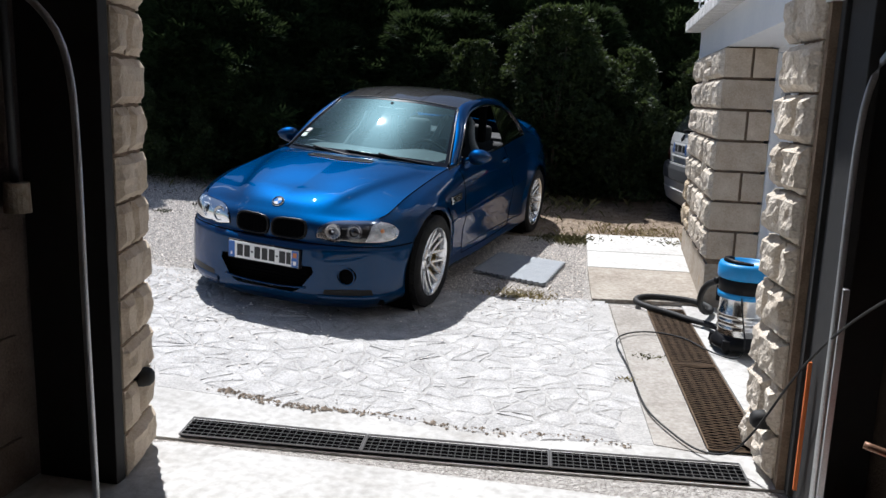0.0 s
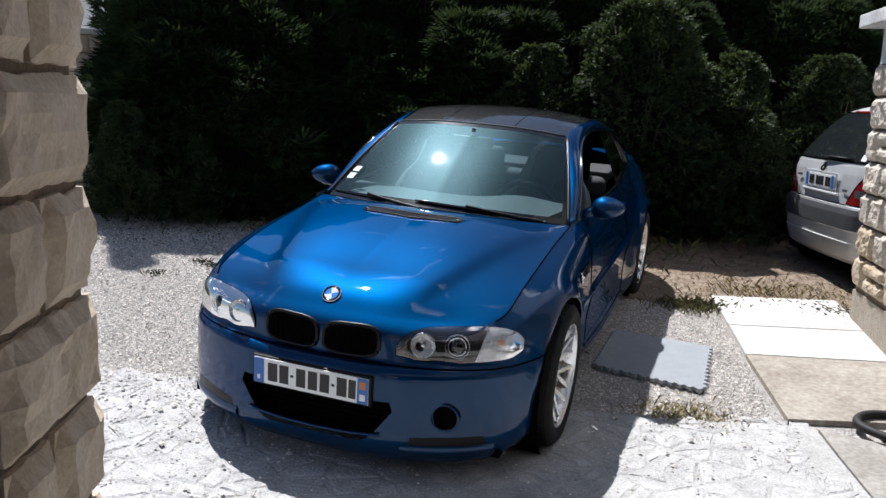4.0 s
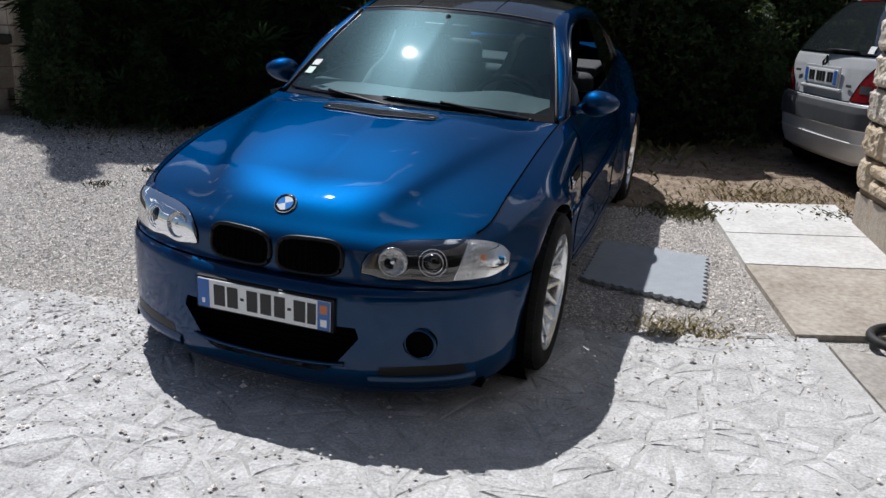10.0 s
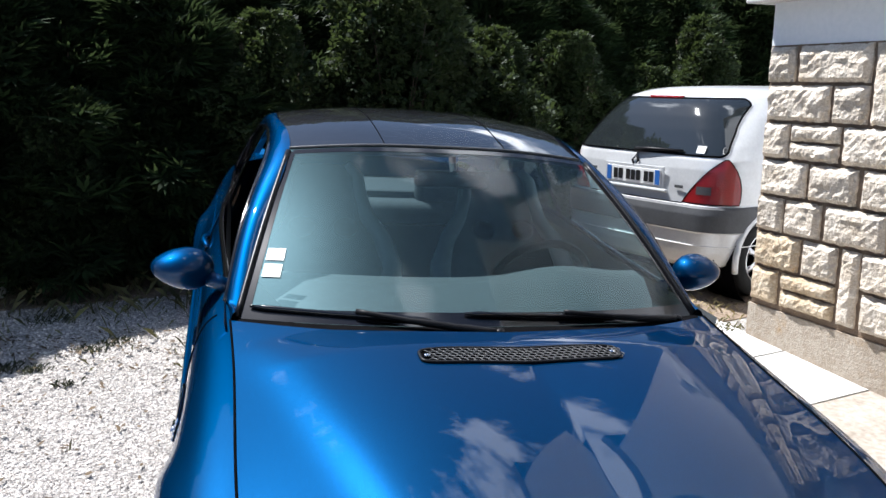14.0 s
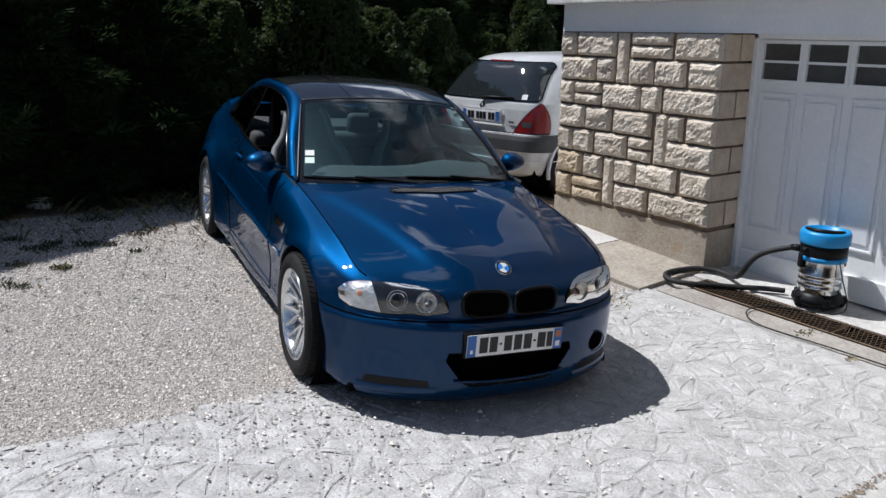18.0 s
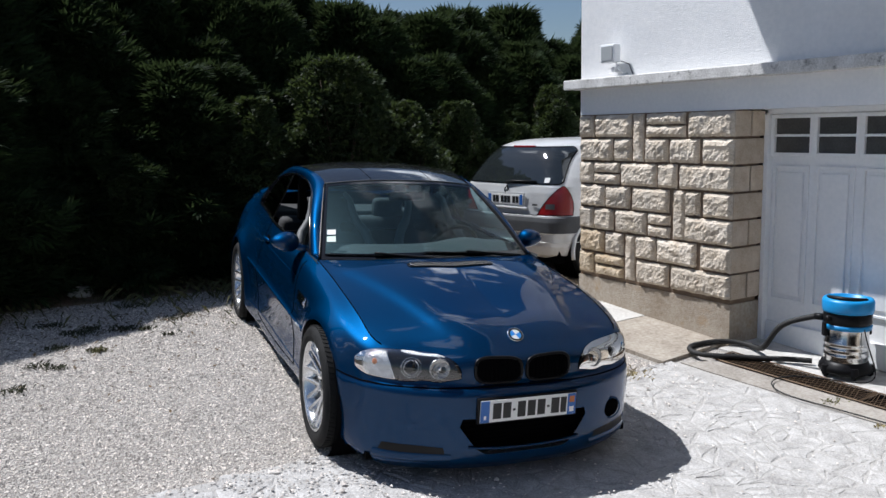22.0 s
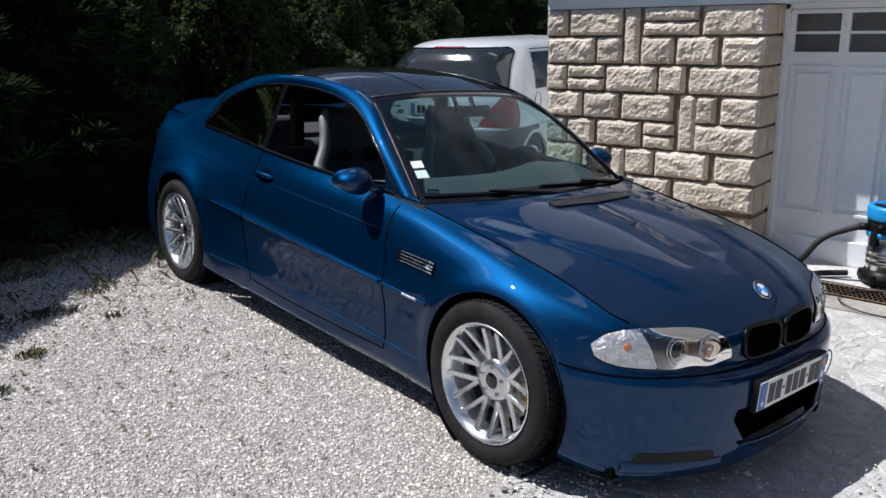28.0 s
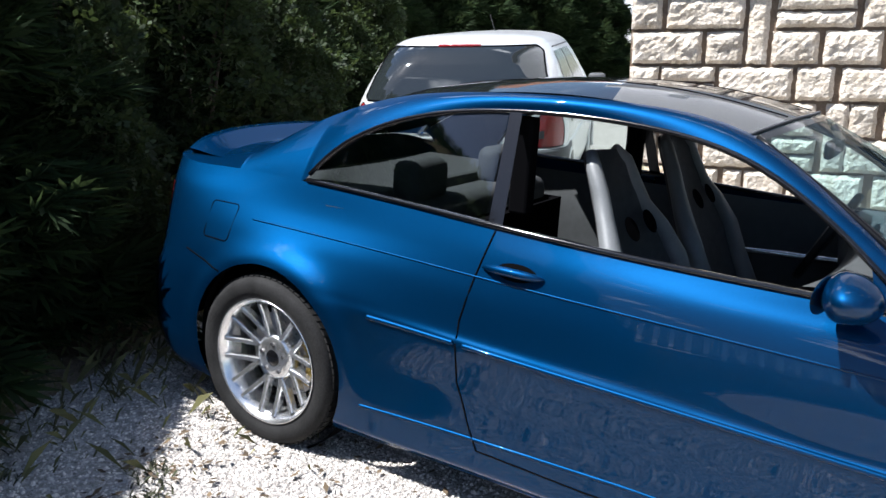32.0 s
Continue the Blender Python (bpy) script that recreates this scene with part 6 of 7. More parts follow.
# white garage door set back in the wall
DX = 1.440
door = tagged(thing("door_1", "white panelled wooden garage door with small dark panes", "garage door"), kind="structure")
part("leaf", box(DX + .02, 3.86, .075, DX + .07, 6.04, 1.93), M_WHITE, door)
part("door_frame", box(DX - .045, 6.035, .05, DX + .09, 6.075, 1.955, .004, bm=box(DX - .045, 3.80, .05, DX + .09, 3.86, 1.955, .004, bm=box(DX - .045, 3.80, 1.915, DX + .09, 6.075, 1.957, .004))), M_WHITE, door)
for k in range(6):
    y1 = 6.025 - .368 * k
    y0 = y1 - .352
    part("window_bar", box(DX - .004, y0 + .022, 1.741, DX + .022, y1 - .022, 1.760), M_WHITE, door)
    for z0, z1 in ((1.618, 1.741), (1.760, 1.882)):
        part("pane", box(DX + .014, y0 + .024, z0, DX + .021, y1 - .024, z1), M_PANE, door, "dark dusty window pane")
    bm = bmesh.new()   # frame round the panes
    for a in ((y0 - .008, y0 + .024, 1.59, 1.91), (y1 - .024, y1 + .008, 1.59, 1.91)):
        box(DX - .012, a[0], a[2], DX + .020, a[1], a[3], .003, bm=bm)
    for a in ((1.590, 1.618), (1.882, 1.910)):
        box(DX - .011, y0 + .02, a[0], DX + .020, y1 - .02, a[1], .003, bm=bm)
    part("pane_frame", bm, M_WHITE, door)
    pn = part("door_panel", box(DX + .004, y0 + .075, .50, DX + .022, y1 - .055, 1.47, .010), M_WHITE, door, "raised white panel")
    bm = bmesh.new()
    for a in ((y0 + .030, y0 + .052), (y1 - .034, y1 - .012)):
        box(DX + .002, a[0], .45, DX + .022, a[1], 1.52, .004, bm=bm)
    for a in ((.45, .472), (1.498, 1.52)):
        box(DX + .003, y0 + .03, a[0], DX + .022, y1 - .012, a[1], .004, bm=bm)
    part("moulding", bm, M_WHITE, pn)
part("kick_board", box(DX - .006, 3.87, .085, DX + .022, 6.03, .27, .006), M_WHITE, door)
wall("door_back", DX + .09, 3.6, -.2, DX + .2, 6.42, WZ1, M_JOINT, "dark wall behind the door")
wall("soffit", WX + .39, 3.60, 1.957, DX + .30, 6.42, 2.19, M_WHITE, "white painted soffit over the door")

# floodlight over the ledge
lamp = thing("floodlight", "small white wall floodlight on a bracket", "floodlight")
part("housing", box(WX - .13, 7.28, 2.40, WX - .05, 7.46, 2.56, .012), M_WHITE, lamp)
part("glass", box(WX - .136, 7.30, 2.42, WX - .131, 7.44, 2.54), mat("frosted_lamp_glass", (.42, .44, .45), .2), lamp)
part("bracket", tube([(WX - .09, 7.30, 2.41), (WX - .10, 7.27, 2.34), (WX - .05, 7.25, 2.30), (WX, 7.25, 2.30)], .008, 8), M_WHITE, lamp, "", True)
part("sensor", cyl((WX, 7.36, 2.345), (WX - .07, 7.36, 2.345), .028, .022, 16), M_WHITE, lamp)
part("lamp_cable", tube([(WX - .06, 7.30, 2.42), (WX - .03, 7.20, 2.38), (WX - .02, 7.16, 2.29)], .004, 6), M_BLACK, lamp, "", True)

# ---- the garage the walk begins in ----
FU = np.array((.996, .088, 0))
pier_plan = [(-1.84, 2.80), (-1.514, 2.80), (-1.592, 3.12), (-1.74, 3.12)]
left_pier = tagged(raw("wall_left_pier", [(x, y, z) for z in (-.1, 2.07) for x, y in pier_plan], [(3, 2, 1, 0), (4, 5, 6, 7)] + [(k, (k + 1) % 4, 4 + (k + 1) % 4, 4 + k) for k in range(4)], M_JOINT, smooth=False), "limestone garage pier beside the opening", "wall", kind="structure")
LU, LN = np.array((-.249, .968, 0)), np.array((.968, .249, 0))
zc = .012
for row in range(11):
    h = .184
    if row % 2:
        parts = ((0, .155), (.168, .35))
    else:
        parts = ((0, .35),)
    for a, b in parts:
        o = np.array((-1.512, 2.80, zc + .006)) + LU * a
        stone(left_pier, tuple(o), tuple(LU), tuple(LN), b - a - .008, h - .016, 300 + row * 2 + int(a > 0), .036, M_CUT, .010)
    for k, (a, b) in enumerate(((0, .06), (.07, .135))):   # north face
        stone(left_pier, (-1.605 - a, 3.12, zc + .006), (-1, 0, 0), (0, 1, 0), b - a - .008, h - .016, 340 + row * 2 + k, .03)
    zc += h
right_pier = wall("wall_right_pier", 1.075, 3.40, -.1, 1.40, 3.80, 2.07, M_JOINT, "sunlit rough limestone pier between the two doors")
RU, RN = np.array((.27, -.963, 0)), np.array((-.963, -.27, 0))
zc = .02
for row in range(10):
    h = .200
    for k, (a, b) in enumerate((((0, .15), (.16, .40)), ((0, .25), (.26, .40)), ((0, .40),))[row % 3]):
        o = np.array((1.045, 3.84, zc + .006)) + np.array((.10, -.995, 0)) * a
        stone(right_pier, tuple(o), (.10, -.995, 0), (-.995, -.10, 0), b - a - .008, h - .014, 400 + row * 2 + k, .055, None, .02)
    stone(right_pier, (1.395, 3.80, zc + .006), (-1, 0, 0), (0, 1, 0), .33, h - .014, 440 + row, .03)
    zc += h
for p, n, lb in (((-1.55, 2.985, .37), LN, "black rubber stop on the pier"), ((1.03, 3.52, .26), (-1, -.1, 0), "black rubber stop on the pier")):
    tagged(part("rubber_stop", lathe([(0, .062), (.022, .060), (.036, .048), (.042, .02), (.042, -.02)], 24, "z", facing(p, n)), M_RUBBER, None, "", True), lb, "door stop", group="door stops")
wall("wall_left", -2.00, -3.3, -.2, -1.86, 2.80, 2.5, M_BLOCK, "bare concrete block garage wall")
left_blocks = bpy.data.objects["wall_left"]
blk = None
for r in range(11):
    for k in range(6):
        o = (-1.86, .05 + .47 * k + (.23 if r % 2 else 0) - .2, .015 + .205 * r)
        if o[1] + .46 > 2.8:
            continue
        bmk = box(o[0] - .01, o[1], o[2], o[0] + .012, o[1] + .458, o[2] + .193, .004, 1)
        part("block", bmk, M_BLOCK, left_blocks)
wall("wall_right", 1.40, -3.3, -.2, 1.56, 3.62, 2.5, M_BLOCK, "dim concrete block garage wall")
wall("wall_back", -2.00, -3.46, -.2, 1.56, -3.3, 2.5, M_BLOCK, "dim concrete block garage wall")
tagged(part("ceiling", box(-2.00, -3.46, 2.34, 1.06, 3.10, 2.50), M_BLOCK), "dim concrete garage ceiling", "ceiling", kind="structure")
wall("lintel", -1.84, 2.80, 2.07, 1.06, 3.10, 2.34, M_RENDER, "white rendered lintel over the garage opening", "lintel")
wall("lintel_right", 1.06, 3.10, 2.07, 1.066, 3.84, 2.19, M_WHITE, "white rendered lintel end", "lintel")
gd = thing("garage_door", "black steel up-and-over door frame with bright guide rails", "door frame")
part("side_panel", box(-1.845, 2.735, .012, -1.505, 2.795, 2.07, .004), M_RUBBER, gd, "black steel side panel")
part("side_panel", box(1.105, 3.335, .012, 1.395, 3.395, 2.07, .004), M_RUBBER, gd, "black steel side panel")
part("side_panel", box(1.125, 3.05, .012, 1.165, 3.335, 2.07, .004), M_RUBBER, gd, "black steel side panel")
for x, y, s in ((-1.392, 2.42, -1), (1.108, 3.0, 1)):
    pts = [(x + (.012 * (1 - z / 1.5) * s * -1 if s < 0 else .0), y, z) for z in (.02, .5, 1.0, 1.45)] + [(x + s * .012, y - .006, 1.62), (x + s * .05, y - .02, 1.74), (x + s * .11, y - .05, 1.82), (x + s * .25, y - .10, 1.93)]
    pts = [tuple(p) for p in spline(pts, 40)]
    part("guide_rail", tube(pts, .012, 8), M_GALV, gd, "curved bright steel guide rail", True)
part("orange_strip", box(1.094, 3.21, .10, 1.108, 3.225, .62), mat("orange_plastic", (.55, .13, .02), .5), gd, "orange edge strip")
part("steel_profile", box(1.128, 3.015, .05, 1.150, 3.05, .95, .002), M_GALV, gd, "grey steel profile")
pipe = thing("wall_pipe", "grey conduit pipe with a junction box on the wall", "pipe")
part("conduit", tube([(-1.82, 2.66, 2.3), (-1.82, 2.655, 1.8), (-1.81, 2.65, 1.19)], .016, 10), M_GREYPL, pipe, "", True)
part("junction_box", cyl((-1.80, 2.645, 1.20), (-1.80, 2.645, 1.09), .045, .048, 18), M_PLINTH, pipe)
pipe = thing("copper_pipe", "thin dull pipe bent along the garage wall", "pipe")
part("pipe_run", tube([tuple(p) for p in spline([(1.33, 2.60, .95), (1.325, 2.60, .70), (1.315, 2.60, .57), (1.27, 2.60, .53), (1.20, 2.60, .535), (1.13, 2.62, .55)], 30)], .013, 8), mat("dull_copper", (.20, .11, .07), .5, .5), pipe, "", True)
bucket = thing("orange_bucket", "worn orange plastic bucket on the garage floor", "bucket")
part("bucket_body", lathe([(.10, .012), (.13, .26), (.135, .262), (.125, .25), (.095, .02), (0, .02)], 28, "z", Matrix.Translation((1.235, 2.42, 0))), mat("faded_orange_plastic", (.40, .09, .03), .55, vary=.2, scale=12), bucket, "", True)
part("bucket_rim", tube([(1.235 + .137 * math.cos(a), 2.42 + .137 * math.sin(a), .26) for a in np.linspace(0, 6.283, 28, endpoint=False)], .006, 6, closed=True), mat("orange_rim", (.40, .09, .03), .55), bucket, "", True)

# ---- vacuum cleaner ----
VX, VY = 1.185, 5.17
VZ = float(gz(VX, VY)) + .006
VM = Matrix.Translation((VX, VY, VZ))
M_VBLUE = mat("bright_blue_plastic", (0.012, 0.26, 0.60), 0.4, vary=.08, scale=20)
M_DRUM = mat("brushed_steel_drum", (0.66, 0.66, 0.65), 0.2, 1.0, vary=.1, scale=14, bump=.05, bump_scale=20)
vac = thing("vacuum_cleaner", "wet and dry vacuum cleaner, steel drum and blue lid", "vacuum cleaner", VM)
part("base", lathe([(0, .030), (.165, .030), (.176, .045), (.172, .075), (.152, .090), (.146, .11), (0, .11)], 40), M_BLACK, vac, "black plastic base", True)
for k in range(5):
    a = 2 * math.pi * k / 5 + .3
    c = (.158 * math.cos(a), .158 * math.sin(a))
    w_ = part("castor", lathe([(0, -.013), (.020, -.013), (.024, -.006), (.024, .006), (.020, .013), (0, .013)], 18, "x", Matrix.Translation((*c, .024)) @ Matrix.Rotation(a + 1.1, 4, "Z")), M_BLACK, vac, "black castor wheel", True)
    part("castor_hood", cyl((*c, .036), (*c, .085), .033, .026, 16), M_BLACK, w_)
prof = [(.140, .095), (.142, .14), (.148, .148), (.148, .158), (.142, .166), (.142, .185), (.148, .193), (.148, .203), (.142, .211), (.142, .228), (.148, .236), (.148, .246), (.142, .254), (.142, .345)]
part("drum", lathe(prof, 48, caps=False), M_DRUM, vac, "ribbed polished steel drum", True)
part("lower_ring", lathe([(.142, .340), (.158, .342), (.160, .372), (.150, .376)], 44, caps=False), M_VBLUE, vac, "blue ring", True)
part("motor_collar", lathe([(.150, .370), (.156, .380), (.158, .455), (.150, .462)], 44, caps=False), M_BLACK, vac, "black ribbed motor collar", True)
part("lid", lathe([(.150, .456), (.164, .460), (.168, .475), (.168, .535), (.160, .552), (.140, .556), (.128, .550), (.122, .530), (0, .526)], 44, caps=False), M_VBLUE, vac, "blue plastic lid", True)
part("carry_handle", tube([(.125 * math.cos(a), .125 * math.sin(a), .553 + .012 * math.sin((a - 2.2) / 2.6 * math.pi)) for a in np.linspace(2.2, 4.8, 20)], .016, 8), M_BLACK, vac, "black carry handle", True)
for a in (2.6, -.5):
    c = (math.cos(a), math.sin(a))
    cl = part("drum_clip", box(-.022, -.012, .285, .022, .014, .385, .008), M_BLACK, vac, "black drum clip")
    cl.matrix_local = Matrix.Translation((c[0] * .158, c[1] * .158, 0)) @ Matrix.Rotation(a - math.pi / 2, 4, "Z")
for a in (2.9, .2):
    part("swivel_knob", cyl((.15 * math.cos(a), .15 * math.sin(a), .42), (.185 * math.cos(a), .185 * math.sin(a), .42), .022, .020, 16), M_BLACK, vac, "", True)
ia = 2.05
part("hose_socket", cyl((.135 * math.cos(ia), .135 * math.sin(ia), .40), (.215 * math.cos(ia), .215 * math.sin(ia), .40), .026, .024, 18), M_BLACK, vac, "", True)
def on_ground(x, y, h):
    return (x, y, float(gz(x, y)) + .014 + h)


hose_pts = spline([(VX + .205 * math.cos(ia), VY + .205 * math.sin(ia), VZ + .40), (1.05, 5.45, .44), (1.00, 5.58, .36), (.99, 5.66, .24), on_ground(1.04, 5.76, .05), on_ground(1.10, 5.93, .022), on_ground(1.03, 6.06, .022), on_ground(.82, 6.13, .022),
                   on_ground(.64, 6.10, .022), on_ground(.585, 6.00, .022), on_ground(.65, 5.88, .022), on_ground(.80, 5.76, .022), on_ground(.93, 5.64, .022), on_ground(1.06, 5.54, .022), on_ground(1.17, 5.42, .022)], 240)
hr = [.0195 + .0018 * (k % 2) for k in range(240)]
tagged(part("vacuum_hose", tube([tuple(p) for p in hose_pts], hr, 12), M_RUBBER, None, "", True), "black ribbed vacuum hose looped on the ground", "hose")
cable = spline([(VX - .04, VY - .15, VZ + .36), (VX - .02, VY - .19, VZ + .2), on_ground(1.16, 4.94, .03), on_ground(1.0, 5.05, .006), on_ground(.84, 5.28, .006), on_ground(.62, 5.33, .006), on_ground(.46, 5.18, .006), on_ground(.46, 4.9, .006), on_ground(.54, 4.35, .006),
                on_ground(.60, 4.0, .006), on_ground(.70, 3.78, .006), on_ground(.80, 3.64, .008), on_ground(.88, 3.58, .03), (.96, 3.50, .17), (1.03, 3.36, .40), (1.075, 3.15, .64), (1.12, 2.90, .85), (1.20, 2.55, 1.08), (1.38, 2.2, 1.3)], 260)
tagged(part("power_cable", tube([tuple(p) for p in cable], .0048, 6), M_RUBBER, None, "", True), "thin black power cable lying across the concrete", "cable")

# ---- foam tile ----
M_FOAM = mat("grey_foam_tile", (0.30, 0.32, 0.34), 0.8, vary=.08, scale=12, bump=.4, bump_scale=300)
fc = np.array(((-.56, 7.18), (.01, 7.01), (-.11, 6.31), (-.69, 6.53)))
fp = []
for k in range(4):
    a, b = fc[k], fc[(k + 1) % 4]
    nrm2 = np.array((b - a)[::-1]) * (-1, 1)
    nrm2 = nrm2 / np.hypot(*nrm2)
    for j in range(12):
        for s, e in ((0, 0), (.12, .016), (.5, .018), (.62, .002)):
            fp.append(a + (b - a) * (j + s) / 12 + nrm2 * e)
fp = np.array(fp)
n = len(fp)
zt = gz(*fp.T) + .020
cz = np.r_[fc.mean(0), float(gz(*fc.mean(0))) + .020]
vs = np.r_[np.c_[fp, zt], np.c_[fp, zt - .022], [cz]]
tagged(raw("foam_tile", vs, [(k, (k + 1) % n, 2 * n) for k in range(n)] + [(k, k + n, (k + 1) % n + n, (k + 1) % n) for k in range(n)], M_FOAM, smooth=False), "grey interlocking foam floor tile lying on the gravel", "foam tile")

# ---- silver hatchback, in its own frame: x to its right, y forwards from the tail, z up ----
HF = Vector((.985, .17, 0)).normalized()
HR = Vector((HF.y, -HF.x, 0))
HO = Vector((1.045, 9.12, .262))
HM = Matrix(((HR.x, HF.x, 0, HO.x), (HR.y, HF.y, 0, HO.y), (0, 0, 1, HO.z), (0, 0, 0, 1)))
hatch = thing("hatchback_car", "silver hatchback with red tail lights and grey bumper", "car", HM)
H_ROWS = [(.21, .72, .10, .32), (.25, .78, .045, .32), (.34, .806, .018, .32), (.475, .814, .006, .32), (.488, .824, -.008, .32), (.60, .824, -.008, .32), (.645, .820, .004, .32), (.668, .806, .040, .32), (.72, .812, .044, .32), (.80, .815, .048, .32), (.90, .810, .058, .32),
          (.965, .798, .074, .32), (.985, .790, .084, .32), (1.06, .764, .122, .34), (1.16, .722, .175, .38), (1.25, .685, .232, .42), (1.315, .650, .285, .44), (1.345, .632, .315, .45), (1.385, .600, .365, .46), (1.412, .56, .43, .46), (1.432, .50, .50, .44), (1.448, .40, .60, .38), (1.458, .20, .74, .2), (1.462, .0, .90, .0)]
H_LEN, H_NB, H_NC = 3.62, 84, 48
_z = np.unique(np.r_[np.linspace(.21, 1.462, 160), [.475, .488, .645, .668]])
H_ROWS = [tuple([z] + [float(np.interp(z, [r[0] for r in H_ROWS], [r[k] for r in H_ROWS])) for k in (1, 2, 3)]) for z in _z]


def hatch_row(z, wd, back, r, nose):
    """Half outline of one height: tail, rounded corner, flank."""
    out = []
    for k in range(H_NB + 1):
        out.append((wd - r) * k / H_NB)
    xs = [(v, back + .05 * (v / .82) ** 2, z) for v in out]
    b0 = back + .05 * ((wd - r) / .82) ** 2 if r else back
    for k in range(1, H_NC + 1):
        a = math.pi / 2 * k / H_NC
        xs.append((wd - r + r * math.sin(a) ** .9, b0 + (r * 1.0) * (1 - math.cos(a)) ** 1.1, z))
    y1 = xs[-1][1]
    for k in range(1, 91):
        f = k / 90
        xs.append((wd * (1 - .10 * max(0, f - .8) / .2), y1 + (nose - y1) * f, z))
    return xs


HG = np.array([hatch_row(z, wd, b, r, H_LEN - (0 if z < .62 else (z - .62) * (1.2 if z < .95 else 2.0) + (0 if z < .95 else -.26))) for z, wd, b, r in H_ROWS])


def hatch_region(p):
    x, y, z = p
    if .482 < z < .655:
        return "bumper" if y < .62 else "body"
    if .99 < z < 1.32 and x > .60 and (.62 + (z - 1) * .5 < y < 1.30 or 1.36 < y < 2.32 - (z - 1) * 1.6):
        return "side_window"
    return "body"


M_HGLASS = mat("dark_tinted_glass", (0.016, 0.02, 0.022), 0.05, coat=1.0)
M_HSIDE = mat("dark_side_glass", (0.014, 0.017, 0.019), 0.08, spec=.35)
H_MAT = {"bumper": M_GREYPL, "body": M_SILVER, "side_window": M_HSIDE}
H_LAB = {"bumper": "faded grey plastic bumper", "side_window": "dark side window", "body": ""}
nrow, ncol = HG.shape[:2]
hn = np.cross(np.gradient(HG, axis=0), np.gradient(HG, axis=1))
hn /= np.linalg.norm(hn, axis=-1, keepdims=True) + 1e-9
if hn[40, -30, 0] < 0:
    hn = -hn
H_ARCH = ((.53, .31), (3.00, .31))
groups = {}
for f in grid_faces(nrow, ncol):
    c = HG.reshape(-1, 3)[f].mean(0)
    if c[0] > .5 and any((c[1] - y) ** 2 + (c[2] - .275) ** 2 < r * r for y, r in H_ARCH):
        continue
    groups.setdefault(hatch_region(c), []).append(f)
for name, fs in groups.items():
    fs = np.array(fs)
    used, inv = np.unique(fs, return_inverse=True)
    fs = inv.reshape(fs.shape)
    p, q = HG.reshape(-1, 3)[used], hn.reshape(-1, 3)[used]
    if name == "side_window":
        for s in (1, -1):
            raw(name, p * (s, 1, 1) + q * (s, 1, 1) * .004, fs if s > 0 else fs[:, ::-1], H_MAT[name], hatch, H_LAB[name], normals=q * (s, 1, 1))
    else:
        raw(name, np.r_[p, p * (-1, 1, 1)], np.r_[fs, fs[:, ::-1] + len(p)], H_MAT[name], hatch, H_LAB[name], normals=np.r_[q, q * (-1, 1, 1)])
raw("nose", np.r_[HG[:, -1], HG[:, -1] * (-1, 1, 1)], [(k, k + 1, nrow + k + 1, nrow + k) for k in range(nrow - 1)], M_SILVER, hatch)
part("underbody", box(-.70, .12, .16, .70, 3.5, .40), M_DEEP, hatch)


def hatch_at(col, z):
    """A point and the outward normal of the half body at an outline column and a height."""
    i, j = float(np.interp(z, _z, np.arange(len(_z)))), col
    a, b = min(int(i), nrow - 2), min(int(j), ncol - 2)
    e, g = i - a, j - b
    w = [(a, b, (1 - e) * (1 - g)), (a + 1, b, e * (1 - g)), (a, b + 1, (1 - e) * g), (a + 1, b + 1, e * g)]
    n = sum(hn[r, c] * k for r, c, k in w)
    return sum(HG[r, c] * k for r, c, k in w), n / np.linalg.norm(n)


def hatch_col(x, z):
    """The outline column at which a height's row reaches x."""
    i = int(np.argmin(np.abs(_z - z)))
    return float(np.interp(x, HG[i, :H_NB + H_NC + 1, 0], np.arange(H_NB + H_NC + 1)))


def hatch_skin(rows, out, nc=26):
    """A skin on the half body: rows of height, first and last column."""
    return np.array([[(lambda q: q[0] + q[1] * out)(hatch_at(c, z)) for c in np.linspace(c0, c1, nc)] for z, c0, c1 in rows])


corner = H_NB + H_NC
win = []
for z in np.linspace(.992, 1.372, 26):
    k = (z - .992) / .38
    x1 = .700 - .115 * k - .05 * max(0, (k - .86) / .14) ** 2 - .03 * max(0, (.08 - k) / .08) ** 2
    win.append((z, 0, hatch_col(x1, z)))
win = hatch_skin(win, .004, 40)
rw = surface("rear_window", both(win), M_HGLASS, hatch, "dark rear window")
wr = both(win)
part("window_seal", tube([tuple(p) for p in np.r_[wr[0], wr[1:, -1], wr[-1][::-1][1:], wr[:, 0][::-1][1:-1]]], .007, 6, closed=True), M_DEEP, rw, "", True)
lamp_rows = []
for z in np.linspace(.672, .972, 22):
    k = (z - .672) / .30
    lamp_rows.append((z, hatch_col(.455 + .245 * k ** 1.15, z), corner - 13 - 10 * k ** 3))
lamp_g = hatch_skin(lamp_rows, .007)
mid_g = hatch_skin([(z, hatch_col(.56, z), hatch_col(.66, z)) for z in np.linspace(.735, .790, 5)], .0095, 8)
